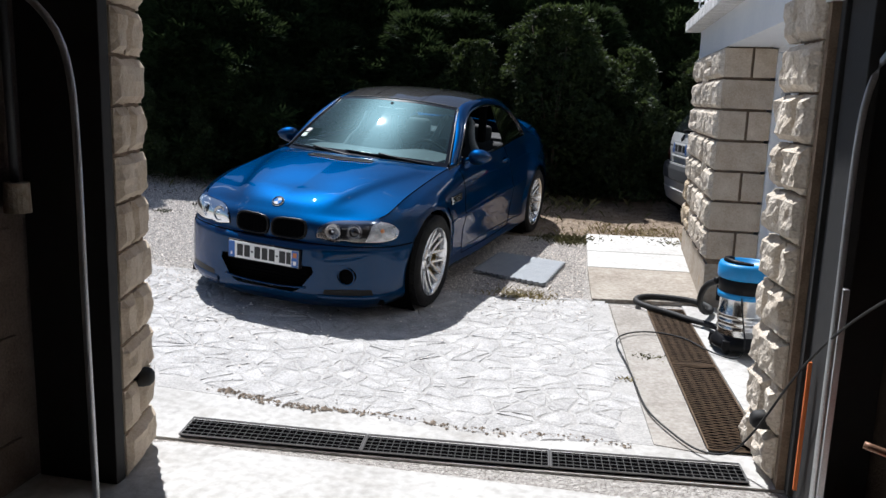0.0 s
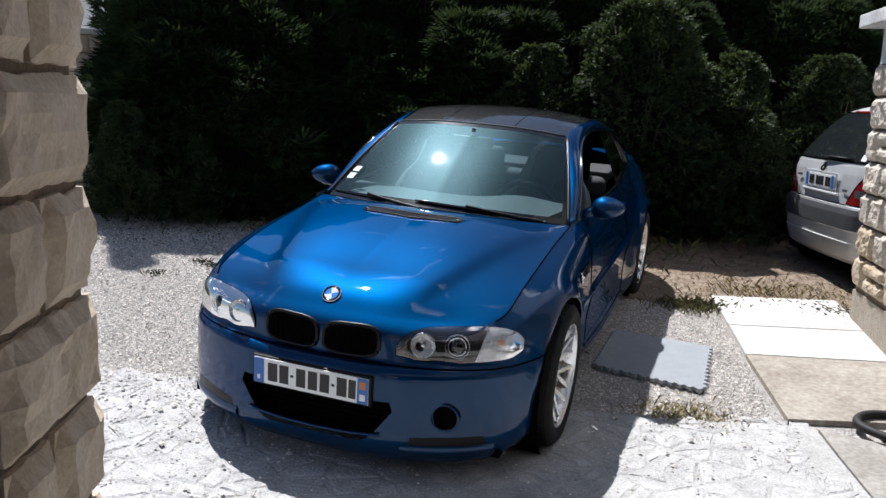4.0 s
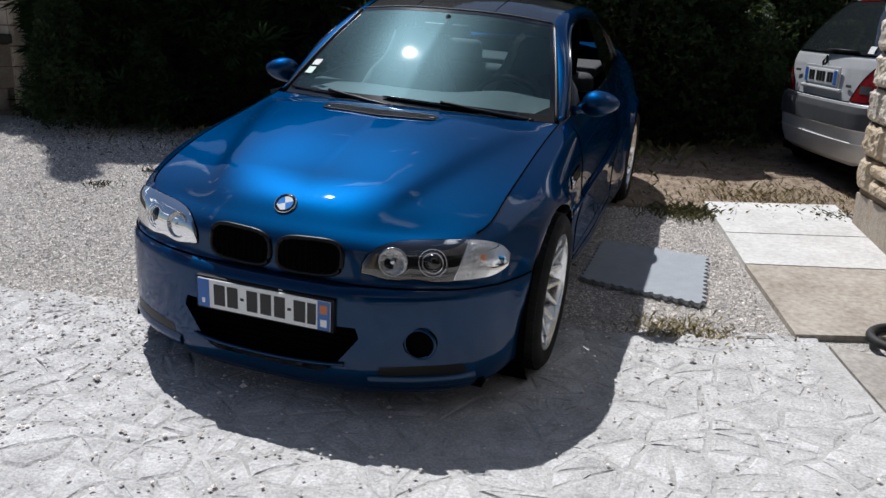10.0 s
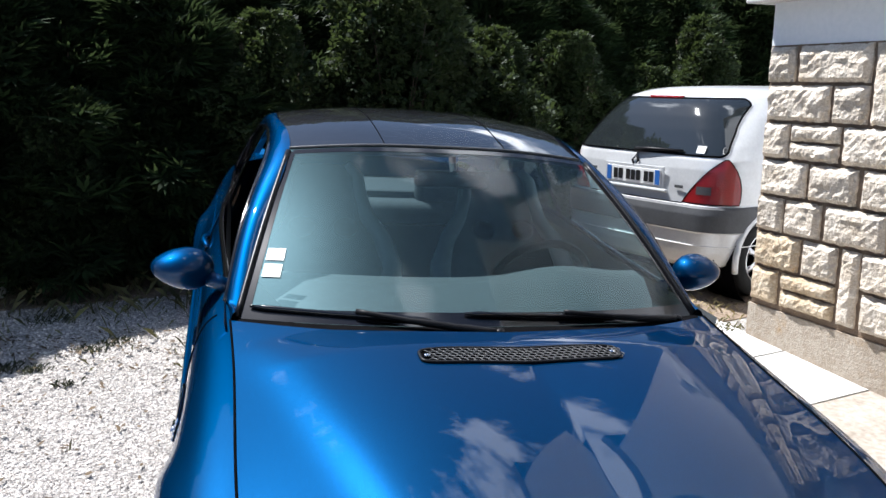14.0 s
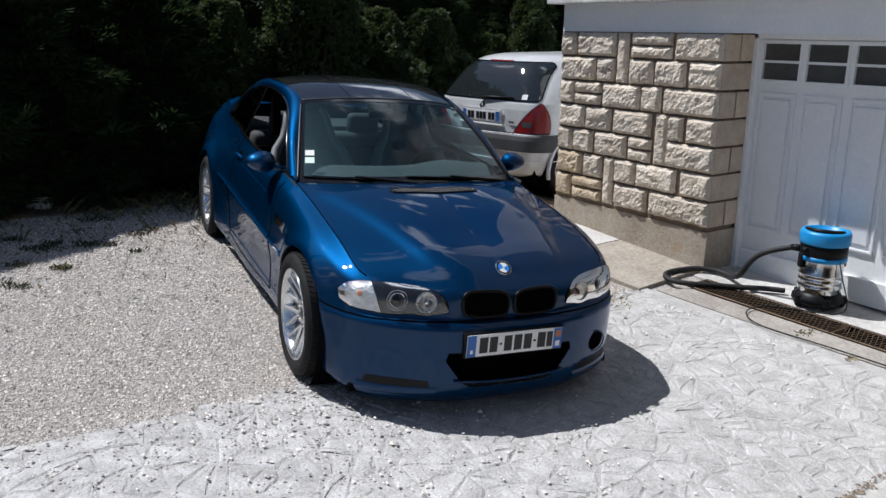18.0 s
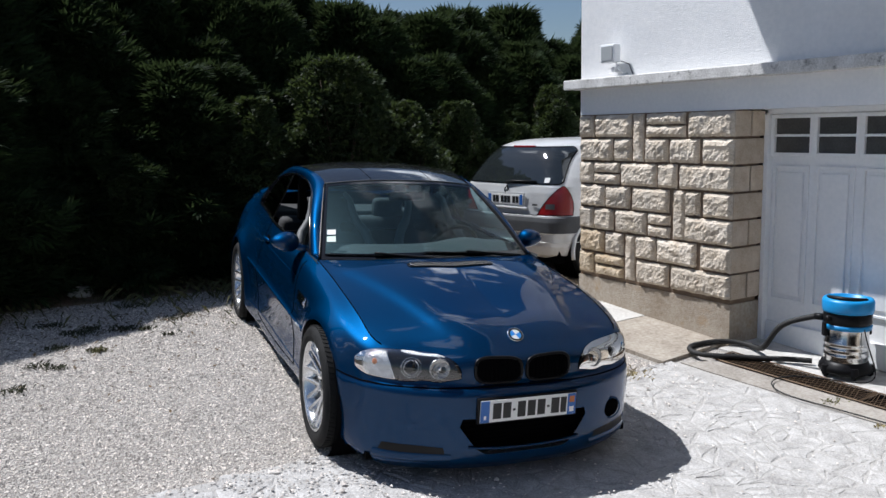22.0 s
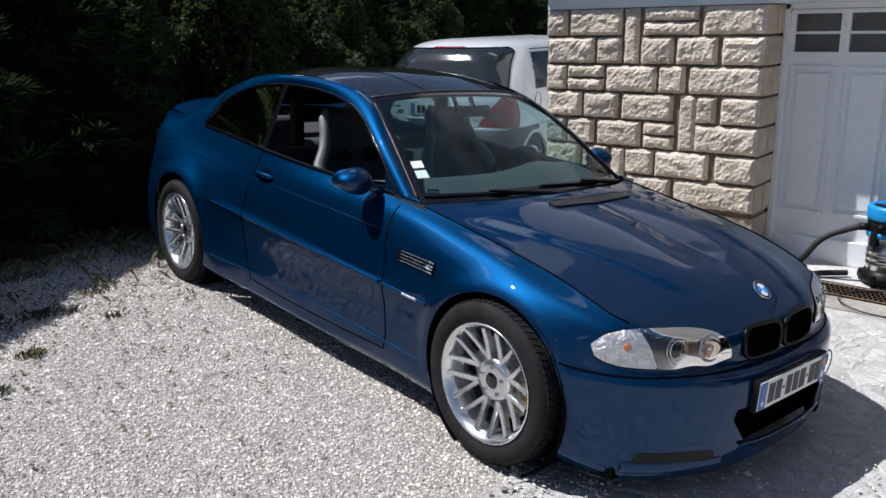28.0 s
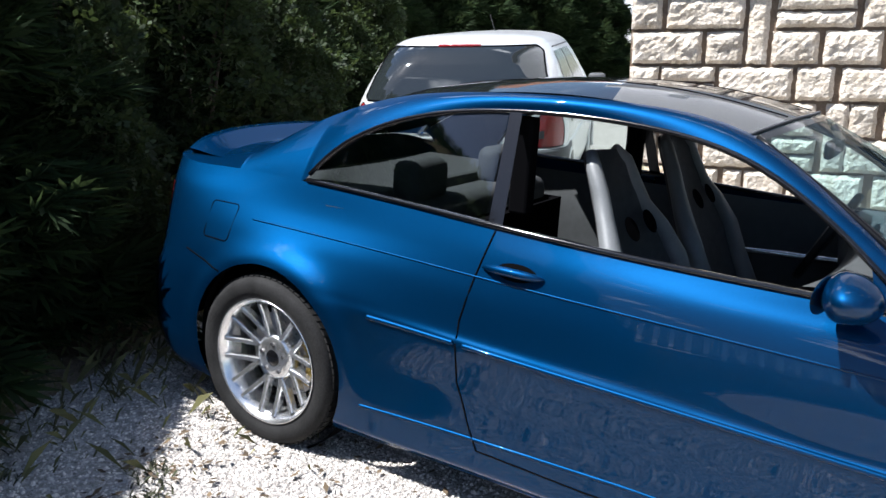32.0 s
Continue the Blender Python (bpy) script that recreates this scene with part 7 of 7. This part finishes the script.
for s in (1, -1):
    tl = surface("tail_light", lamp_g * (s, 1, 1), M_RED, hatch, "red tail light", flip=s < 0)
    surface("reverse_lens", mid_g * (s, 1, 1), M_GREYPL, tl, "dark smoked lens", flip=s < 0)
    lr = lamp_g * (s, 1, 1)
    part("lamp_gap", tube([tuple(p) for p in np.r_[lr[0], lr[1:, -1], lr[-1][::-1][1:], lr[:, 0][::-1][1:-1]]], .0035, 5, closed=True), M_DEEP, tl, "", True)
    gap = [hatch_at(corner + 18 - 8 * k, .70 + .62 * k)[0] * (s, 1, 1) for k in np.linspace(.35, 1, 12)]
    part("door_gap", tube([tuple(p) for p in gap], .003, 5), M_DEEP, hatch, "", True)
tg = hatch_skin([(z, 0, hatch_col(.46, z)) for z in (.664, .670)], .004, 20)
part("tailgate_gap", tube([tuple(p) for p in both(tg)[0]], .004, 5), M_DEEP, hatch, "", True)
strip = hatch_skin([(z, 0, corner + 10) for z in (.385, .392)], .002, 40)
part("bumper_crease", tube([tuple(p) for p in both(strip)[0]], .004, 5), M_PLATE, hatch, "", True)
def tail(x, z, out=.006):
    zz = [r[0] for r in H_ROWS]
    b = np.interp(z, zz, [r[2] for r in H_ROWS])
    return np.array((x, b + .05 * (x / .82) ** 2 - out, z))


hp = part("number_plate", box(-.26, .030, .765, .26, .036, .875, .002), M_PLATE, hatch, "white plate with blue ends")
part("blue_band", box(-.259, .0275, .767, -.215, .0298, .873), M_EUBLUE, hp)
part("blue_band", box(.215, .0275, .767, .259, .0298, .873), M_EUBLUE, hp)
for x0, x1 in ((-.19, -.15), (-.14, -.10), (-.065, -.025), (-.015, .025), (.035, .075), (.11, .15), (.16, .20)):
    part("plate_bar", box(x0, .0272, .783, x1, .0298, .857), M_INK, hp)
part("plate_recess", box(-.29, .037, .74, .29, .047, .90, .006), M_SILVER, hp)
part("tailgate_grip", box(-.32, .024, .718, .32, .056, .745, .010), M_SILVER, hatch)
part("tail_badge", tube([tail(0, .965, .012), tail(-.028, .925, .014), tail(0, .885, .012), tail(.028, .925, .014)], .010, 6, closed=True), M_BLACK, hatch, "dark diamond badge")
part("maker_mark", box(.385, .044, .765, .455, .050, .785), M_GREYPL, hatch)
part("maker_mark", box(-.47, .044, .83, -.39, .050, .85), M_GREYPL, hatch)
wi = part("rear_wiper", tube([tail(-.02, 1.00, .02), tail(.10, 1.015, .03), tail(.40, 1.02, .02)], [.022, .014, .008], 8), M_BLACK, hatch, "black rear wiper", True)
part("brake_light", tube([tail(x, 1.378, .006) for x in np.linspace(-.16, .16, 9)], .014, 6), M_RED, hatch, "red high brake light", True)
raw("window_sticker", [tail(.50, 1.01, .010), tail(.57, 1.01, .010), tail(.57, 1.06, .014), tail(.50, 1.06, .014)], [(0, 1, 2, 3)], M_PLATE, hatch, smooth=False)
part("filler_flap", tube([(.818, .60 + .07 * math.cos(a), .88 + .075 * math.sin(a)) for a in np.linspace(0, 6.283, 28, endpoint=False)], .003, 5, closed=True), M_DEEP, hatch, "round filler flap outline", True)
part("roof_aerial", tube([(0, 1.9, 1.42), (0, 1.6, 1.60)], .004, 6), M_BLACK, hatch)
for s in (1, -1):
    part("drip_rail", tube([tuple(HG[int(np.searchsorted(_z, 1.345))][k] * (s, 1, 1)) for k in range(H_NB + H_NC + 2, H_NB + H_NC + 86, 4)], .007, 6), M_GREYPL, hatch, "", True)
    hm = part("door_mirror", box(s * .82, 2.30, .93, s * .98, 2.40, 1.05, .03, 3), M_GREYPL, hatch, "", True)
    for y, r in H_ARCH:
        part("arch_lip", tube([(s * .812, y + .325 * math.cos(a), .275 + .325 * math.sin(a)) for a in np.linspace(-.2, math.pi + .2, 30)], .022, 6), M_SILVER, hatch, "", True)
        part("wheel_housing", lathe([(.33, .0), (.33, -.28), (0, -.29)], 30, "x", Matrix.Translation((s * .80, y, .275)) @ Matrix.Rotation(0 if s > 0 else math.pi, 4, "Z"), caps=False), M_DEEP, hatch, "", True)
        wl = part("wheel", lathe([(.175, .075), (.20, .088), (.25, .09), (.275, .07), (.28, .03), (.28, -.06), (.26, -.09), (.17, -.09)], 40, "x", Matrix.Translation((s * .71, y, .278)) @ Matrix.Rotation(0 if s > 0 else math.pi, 4, "Z"), caps=False), M_TYRE, hatch, "black tyre on a silver alloy wheel", True)
        wm = Matrix.Translation((s * .71, y, .278)) @ Matrix.Rotation(0 if s > 0 else math.pi, 4, "Z")
        part("rim", lathe([(.150, .02), (.165, .070), (.178, .086), (.184, .080), (.17, .0)], 40, "x", wm, caps=False), M_RIM, wl, "", True)
        for k in range(7):
            a = 2 * math.pi * k / 7
            part("spoke", tube([wm @ Vector((.062, .03 * math.cos(a), .03 * math.sin(a))), wm @ Vector((.072, .10 * math.cos(a), .10 * math.sin(a))), wm @ Vector((.066, .165 * math.cos(a), .165 * math.sin(a)))], [.026, .019, .024], 6), M_RIM, wl, "", True)
        part("disc", lathe([(0, .03), (.15, .03)], 30, "x", wm), M_DEEP, wl)

# ---- hedge, shrubs and fence ----
def foliage(name, n, rx, ry, h, size, seed, m, parent, blades=5, spread=.9, droop=.25, width=.13):
    """A crown of flat sprays: each a fan of thin blades set on a ragged, tapering body."""
    rng = np.random.default_rng(seed)
    z = h * rng.uniform(0, 1, n) ** .85
    a = rng.uniform(0, 2 * math.pi, n)
    taper = (1 - (z / h) ** 2.6 * .75)
    lump = 1 + .16 * np.sin(a * 3 + z * 4.1 + seed) + .13 * np.sin(a * 5 - z * 6.3) + .10 * np.sin(z * 9 + a * 2)
    rad = taper * lump * rng.uniform(.30, 1.04, n) ** .45
    c = np.stack([rx * rad * np.cos(a), ry * rad * np.sin(a), z + .08], -1)
    out = np.stack([np.cos(a), np.sin(a), rng.normal(.25, .5, n)], -1) + rng.normal(0, .35, (n, 3))
    out /= np.linalg.norm(out, axis=1, keepdims=True)
    side = np.cross(out, rng.normal(0, 1, (n, 3)) + (0, 0, 1.2))
    side /= np.linalg.norm(side, axis=1, keepdims=True) + 1e-9
    L = size * rng.uniform(.55, 1.35, n)
    vs, fs = [], []
    for k in range(blades):
        f = (k / (blades - 1) - .5) * 2 if blades > 1 else 0
        d = out * (1 - .35 * abs(f)) + side * f * spread
        d[:, 2] -= droop * abs(f) + droop * .4
        d /= np.linalg.norm(d, axis=1, keepdims=True)
        s = np.cross(d, np.cross(out, side) + rng.normal(0, .3, (n, 3)))
        s *= (width * L / (np.linalg.norm(s, axis=1) + 1e-9))[:, None]
        st = c + out * (L * .35 * (1 - abs(f)))[:, None]
        tip = st + d * L[:, None]
        mid = st + d * (L * .5)[:, None]
        vs.append(np.stack([st, mid + s, tip, mid - s], 1))
    v = np.stack(vs, 1).reshape(-1, 3)
    ob = raw(name, v, np.arange(len(v)).reshape(-1, 4), m, parent, smooth=False)
    return ob


M_CONIFER = island_vary(mat("dark_conifer_spray", (0.012, 0.024, 0.0075), 0.8, spec=.12), .5)
M_SHRUB = island_vary(mat("small_shrub_leaf", (0.022, 0.036, 0.012), 0.65, spec=.25), .55)


def leafy(m, color, share):
    """Lets part of the light pass through a thin leaf."""
    nt = m.node_tree
    tr, mix = nt.nodes.new("ShaderNodeBsdfTranslucent"), nt.nodes.new("ShaderNodeMixShader")
    tr.inputs[0].default_value, mix.inputs[0].default_value = (*color, 1), share
    nt.links.new(nt.nodes["Principled BSDF"].outputs[0], mix.inputs[1]), nt.links.new(tr.outputs[0], mix.inputs[2])
    nt.links.new(mix.outputs[0], nt.nodes["Material Output"].inputs[0])


leafy(M_CONIFER, (0.085, 0.125, 0.045), .16)
leafy(M_SHRUB, (0.10, 0.14, 0.04), .20)
M_BARK = mat("dark_bark", (0.07, 0.05, 0.035), 0.95, vary=.4, scale=12, bump=.8, bump_scale=40)


def conifer(h, seed):
    t = thing("conifer", "tall dense dark green conifer of the hedge", "conifer tree", group="conifer hedge")
    bm = tube([(0, 0, -.05), (.02, .01, h * .3), (-.02, .02, h * .62), (.01, 0, h * .95)], [.07, .055, .035, .01], 8)
    rng = np.random.default_rng(seed)
    for k in range(16):
        a, z = rng.uniform(0, 6.28), rng.uniform(.12, .8) * h
        tube([(0, 0, z), (.30 * math.cos(a), .24 * math.sin(a), z + .12), (.62 * math.cos(a), .5 * math.sin(a), z + .30)], [.02, .013, .005], 5, bm)
    part("trunk", bm, M_BARK, t, "", True)
    foliage("crown", 13000, .86, .66, h, .15, seed, M_CONIFER, t, 6, .75, .15, .075)
    return t


def shrub(h, seed):
    t = thing("shrub", "dark leafy shrub with small pale-edged leaves", "shrub", group="shrubs in the hedge")
    bm = bmesh.new()
    rng = np.random.default_rng(seed)
    for k in range(9):
        a = rng.uniform(0, 6.28)
        tube([(0, 0, -.03), (.15 * math.cos(a), .12 * math.sin(a), h * .4), (.5 * math.cos(a), .35 * math.sin(a), h * rng.uniform(.7, .95))], [.02, .013, .004], 5, bm)
    part("trunk", bm, M_BARK, t, "", True)
    foliage("crown", 9000, 1.05, .60, h, .055, seed, M_SHRUB, t, 3, 1.3, .1, .30)
    return t


HEDGE = [(-4.85, 9.5), (-4.15, 9.75), (-3.2, 10.3), (-2.15, 10.45), (-1.1, 10.85), (0.0, 11.1), (1.1, 11.45), (2.2, 11.6), (3.3, 11.8), (4.5, 11.9), (5.7, 11.6), (6.9, 11.3), (8.1, 10.9), (9.3, 10.5), (10.6, 10.2)]
protos = [conifer(2.85, 3), conifer(2.7, 17), conifer(2.55, 29)]
rng = np.random.default_rng(41)
place = []
for (xa, ya), (xb, yb) in zip(HEDGE, HEDGE[1:]):
    place += [(xa, ya), ((xa + xb) / 2, (ya + yb) / 2 + .12)]
heights = lambda x: .78 if x < -2.6 else .86 if x < -1.6 else .98 if x < 2.6 else 1.0
for k, (x, y) in enumerate(place):
    m = Matrix.Translation((x, y, float(gz(x, y)))) @ Matrix.Rotation(rng.uniform(0, 6.28), 4, "Z") @ Matrix.Diagonal((1, 1, heights(x) * rng.uniform(.94, 1.08), 1))
    if k < 3:
        protos[k].matrix_world = m
    else:
        copy_thing(protos[k % 3], m)
for k, (x, y) in enumerate(place):   # a middle row closes the gaps
    s = rng.uniform(.9, 1.2)
    m = Matrix.Translation((x + .3 + rng.uniform(-.2, .2), y + .68, float(gz(x, y)))) @ Matrix.Rotation(rng.uniform(0, 6.28), 4, "Z") @ Matrix.Diagonal((s, s, (1.12 if x < -1.8 else 1.2) * rng.uniform(.92, 1.08), 1))
    copy_thing(protos[(k + 2) % 3], m)
for k, (x, y) in enumerate(place):   # a taller row behind
    m = Matrix.Translation((x + .3, y + 1.35, float(gz(x, y)))) @ Matrix.Rotation(rng.uniform(0, 6.28), 4, "Z") @ Matrix.Diagonal((1.15, 1.15, (1.45 if x < -1.8 else 1.35) * rng.uniform(.92, 1.1), 1))
    copy_thing(protos[(k + 1) % 3], m)
# added tree, placed so that its narrow shadow falls on the gravel
slim = thing("slim_conifer", "tall slender dark conifer added by the gate pillar for its shadow", "conifer tree", Matrix.Translation((-5.85, 9.98, float(gz(-5.85, 9.98)))))
part("trunk", tube([(0, 0, -.05), (.02, 0, 2.6), (0, .01, 4.8)], [.06, .045, .012], 8), M_BARK, slim, "", True)
foliage("crown", 1900, .12, .12, 4.9, .12, 91, M_CONIFER, slim, 6, .6, .0, .09)
bm = bmesh.new()   # a pale stone at the foot of the hedge
bmesh.ops.create_icosphere(bm, subdivisions=3, radius=1.0)
rr = np.random.default_rng(5)
for v in bm.verts:
    q = v.co.copy()
    k = 1 + .10 * math.sin(5 * q.x + 2) * math.sin(4 * q.y) + .07 * math.sin(9 * q.z + 3 * q.x)
    v.co = (-3.2 + .11 * q.x * k, 9.66 + .08 * q.y * k, float(gz(-3.2, 9.66)) + .035 + .06 * q.z * k)
tagged(part("rock", bm, M_LEDGE), "pale rough stone lying at the hedge foot", "stone")
sp = [shrub(2.6, 7), shrub(2.3, 11)]
for k, (x, y, s) in enumerate(((-.35, 10.25, .85), (.55, 10.5, .76), (1.5, 10.75, .80), (2.5, 10.95, .85), (-2.7, 9.75, .55), (-4.4, 9.0, .5), (-1.35, 10.15, .8), (-5.0, 8.75, .6), (3.3, 11.1, .9))):
    m = Matrix.Translation((x, y, float(gz(x, y)))) @ Matrix.Rotation(k * 1.7, 4, "Z") @ Matrix.Scale(s, 4)
    if k < 2:
        sp[k].matrix_world = m
    else:
        copy_thing(sp[k % 2], m)
M_SLAT = mat("weathered_fence_slat", (0.22, 0.17, 0.12), 0.9, vary=.3, scale=8, bump=.4, bump_scale=50)
for (xa, ya), (xb, yb) in zip(HEDGE[:-1:2], HEDGE[2::2]):
    fe = thing("slat_fence", "weathered horizontal-slat wooden fence behind the hedge", "fence", group="fence panels behind the hedge")
    a, b = Vector((xa, ya + .72, 0)), Vector((xb, yb + .72, 0))
    z0 = float(gz(xa, ya))
    for p in (a, b):
        part("post", box(p.x - .04, p.y - .04, z0 - .1, p.x + .04, p.y + .04, z0 + 2.05, .006), M_SLAT, fe)
    ang = math.atan2(b.y - a.y, b.x - a.x)
    sl = None
    for k in range(17):
        bmk = box(0, -.012, -.05, (b - a).length, .012, .05, .004, 1)
        ob = part("slat", bmk, M_SLAT, fe)
        ob.matrix_local = Matrix.Translation((a.x, a.y, z0 + .12 + k * .115)) @ Matrix.Rotation(ang, 4, "Z")

# ---- gate pillar, low wall and what lies beyond ----
GATE = Matrix.Translation((-5.84, 9.26, 0)) @ Matrix.Rotation(math.radians(68.8), 4, "Z")   # x along the wall, away from the yard; y towards the street
zb = float(gz(-5.84, 9.26))
M_IRON = mat("dark_painted_iron", (0.05, 0.06, 0.075), 0.5, vary=.2, scale=9, bump=.2, bump_scale=60)
M_BLOCK = mat("stained_concrete_block", (0.30, 0.235, 0.165), 0.95, color2=(0.43, 0.365, 0.28), scale=5, spots=.6, spot_color=(.16, .11, .07), bump=.5, bump_scale=70, random_vary=.12)
gp = thing("gate_pillar", "pale stone-block gate pillar with a flat cap", "pillar", GATE)
part("core", box(0, 0, zb - .1, .38, .38, 2.22), M_JOINT, gp)
for row in range(9):
    z = zb + .02 + row * .182
    stone(gp, (0, 0, z), (1, 0, 0), (0, -1, 0), .376 if row % 2 else .18, .170, 600 + row, .02, M_CUT, name="block")
    if row % 2 == 0:
        stone(gp, (.19, 0, z), (1, 0, 0), (0, -1, 0), .186, .170, 640 + row, .02, M_CUT, name="block")
    for a, b in (((0, .38),) if row % 2 else ((0, .25), (.26, .38))):
        stone(gp, (0, .38 - a, z), (0, -1, 0), (-1, 0, 0), b - a - .004, .170, 620 + row + int(a * 10), 0, M_CUT, name="block")
part("cap", box(-.06, -.06, 2.22, .44, .44, 2.28, .015), M_LEDGE, gp)
low = thing("low_wall", "low wall of stained grey-brown blocks under a dark coping", "wall", GATE)
part("core", box(-3.2, .02, zb - .3, -.002, .22, 1.15), M_JOINT, low)
for row in range(4):
    z = 1.145 - (row + 1) * .192
    x = -.004 - (.0, .2, .08, .3)[row]
    if row % 2:
        stone(low, (x, .02, z), (1, 0, 0), (0, -1, 0), -x - .006, .184, 700 + row, 0, M_BLOCK, name="block")
    while x > -3.0:
        stone(low, (x - .39, .02, z), (1, 0, 0), (0, -1, 0), .384, .184, 710 + row * 20 + int(-x * 5), 0, M_BLOCK, name="block")
        x -= .392
part("coping", box(-3.2, -.035, 1.15, -.004, .26, 1.235, .014), mat("mossy_dark_coping", (0.06, 0.052, 0.042), .95, color2=(.11, .10, .08), scale=9, bump=.6, bump_scale=60), low, "dark weathered coping")
wf = thing("slat_railing", "white upright-board railing with dark iron rails on the low wall", "railing", GATE)
for k in range(25):
    part("slat", box(-.105 - k * .122, .17, 1.27, -.020 - k * .122, .192, 2.03, .004, 1), M_WHITE, wf)
for z in (1.30, 1.88):
    part("rail", box(-3.1, .140, z, -.002, .169, z + .045, .004, 1), M_IRON, wf, "dark iron rail")
for k in range(3):
    part("foot", box(-.30 - k * 1.3, .145, 1.236, -.26 - k * 1.3, .185, 1.30), M_IRON, wf)


def far_house(name, x0, y0, x1, y1, z0, h, ridge, label):
    t = thing(name, label, "house")
    part("wall", box(x0, y0, z0 - .6, x1, y1, z0 + h), M_RENDER, t, "cream rendered wall")
    ym = (y0 + y1) / 2
    bm = bmesh.new()
    vs = [bm.verts.new(p) for p in ((x0 - .4, y0 - .4, z0 + h - .1), (x1 + .4, y0 - .4, z0 + h - .1), (x1 + .4, ym, z0 + ridge), (x0 - .4, ym, z0 + ridge), (x0 - .4, y1 + .4, z0 + h - .1), (x1 + .4, y1 + .4, z0 + h - .1))]
    bm.faces.new((vs[0], vs[1], vs[2], vs[3])), bm.faces.new((vs[3], vs[2], vs[5], vs[4])), bm.faces.new((vs[0], vs[3], vs[4])), bm.faces.new((vs[1], vs[5], vs[2]))
    part("roof", bm, mat("orange_brown_tiles", (.30, .15, .09), .9, vary=.3, scale=3, bump=.6, bump_scale=8), t, "brown tiled roof")
    for k in range(3):
        xx = x0 + (x1 - x0) * (k + .5) / 3
        w = part("window", box(xx - .5, y0 - .03, z0 + h * .45, xx + .5, y0 + .02, z0 + h * .45 + 1.1), M_PANE, t, "dark window")
        part("sill", box(xx - .6, y0 - .10, z0 + h * .45 - .08, xx + .6, y0 - .031, z0 + h * .45), M_WHITE, w)


far_house("neighbour_house", 18, 11, 27, 18, .4, 3.4, 5.4, "pale neighbour house with a tiled roof")
far_house("white_building", -15, 17, -8.6, 24, .4, 3.4, 5.2, "white neighbour building beyond the gate")
wall("garden_wall", 13.0, 5.0, 0, 13.2, 10.5, 1.5, M_RENDER, "low pale garden wall beyond the car")
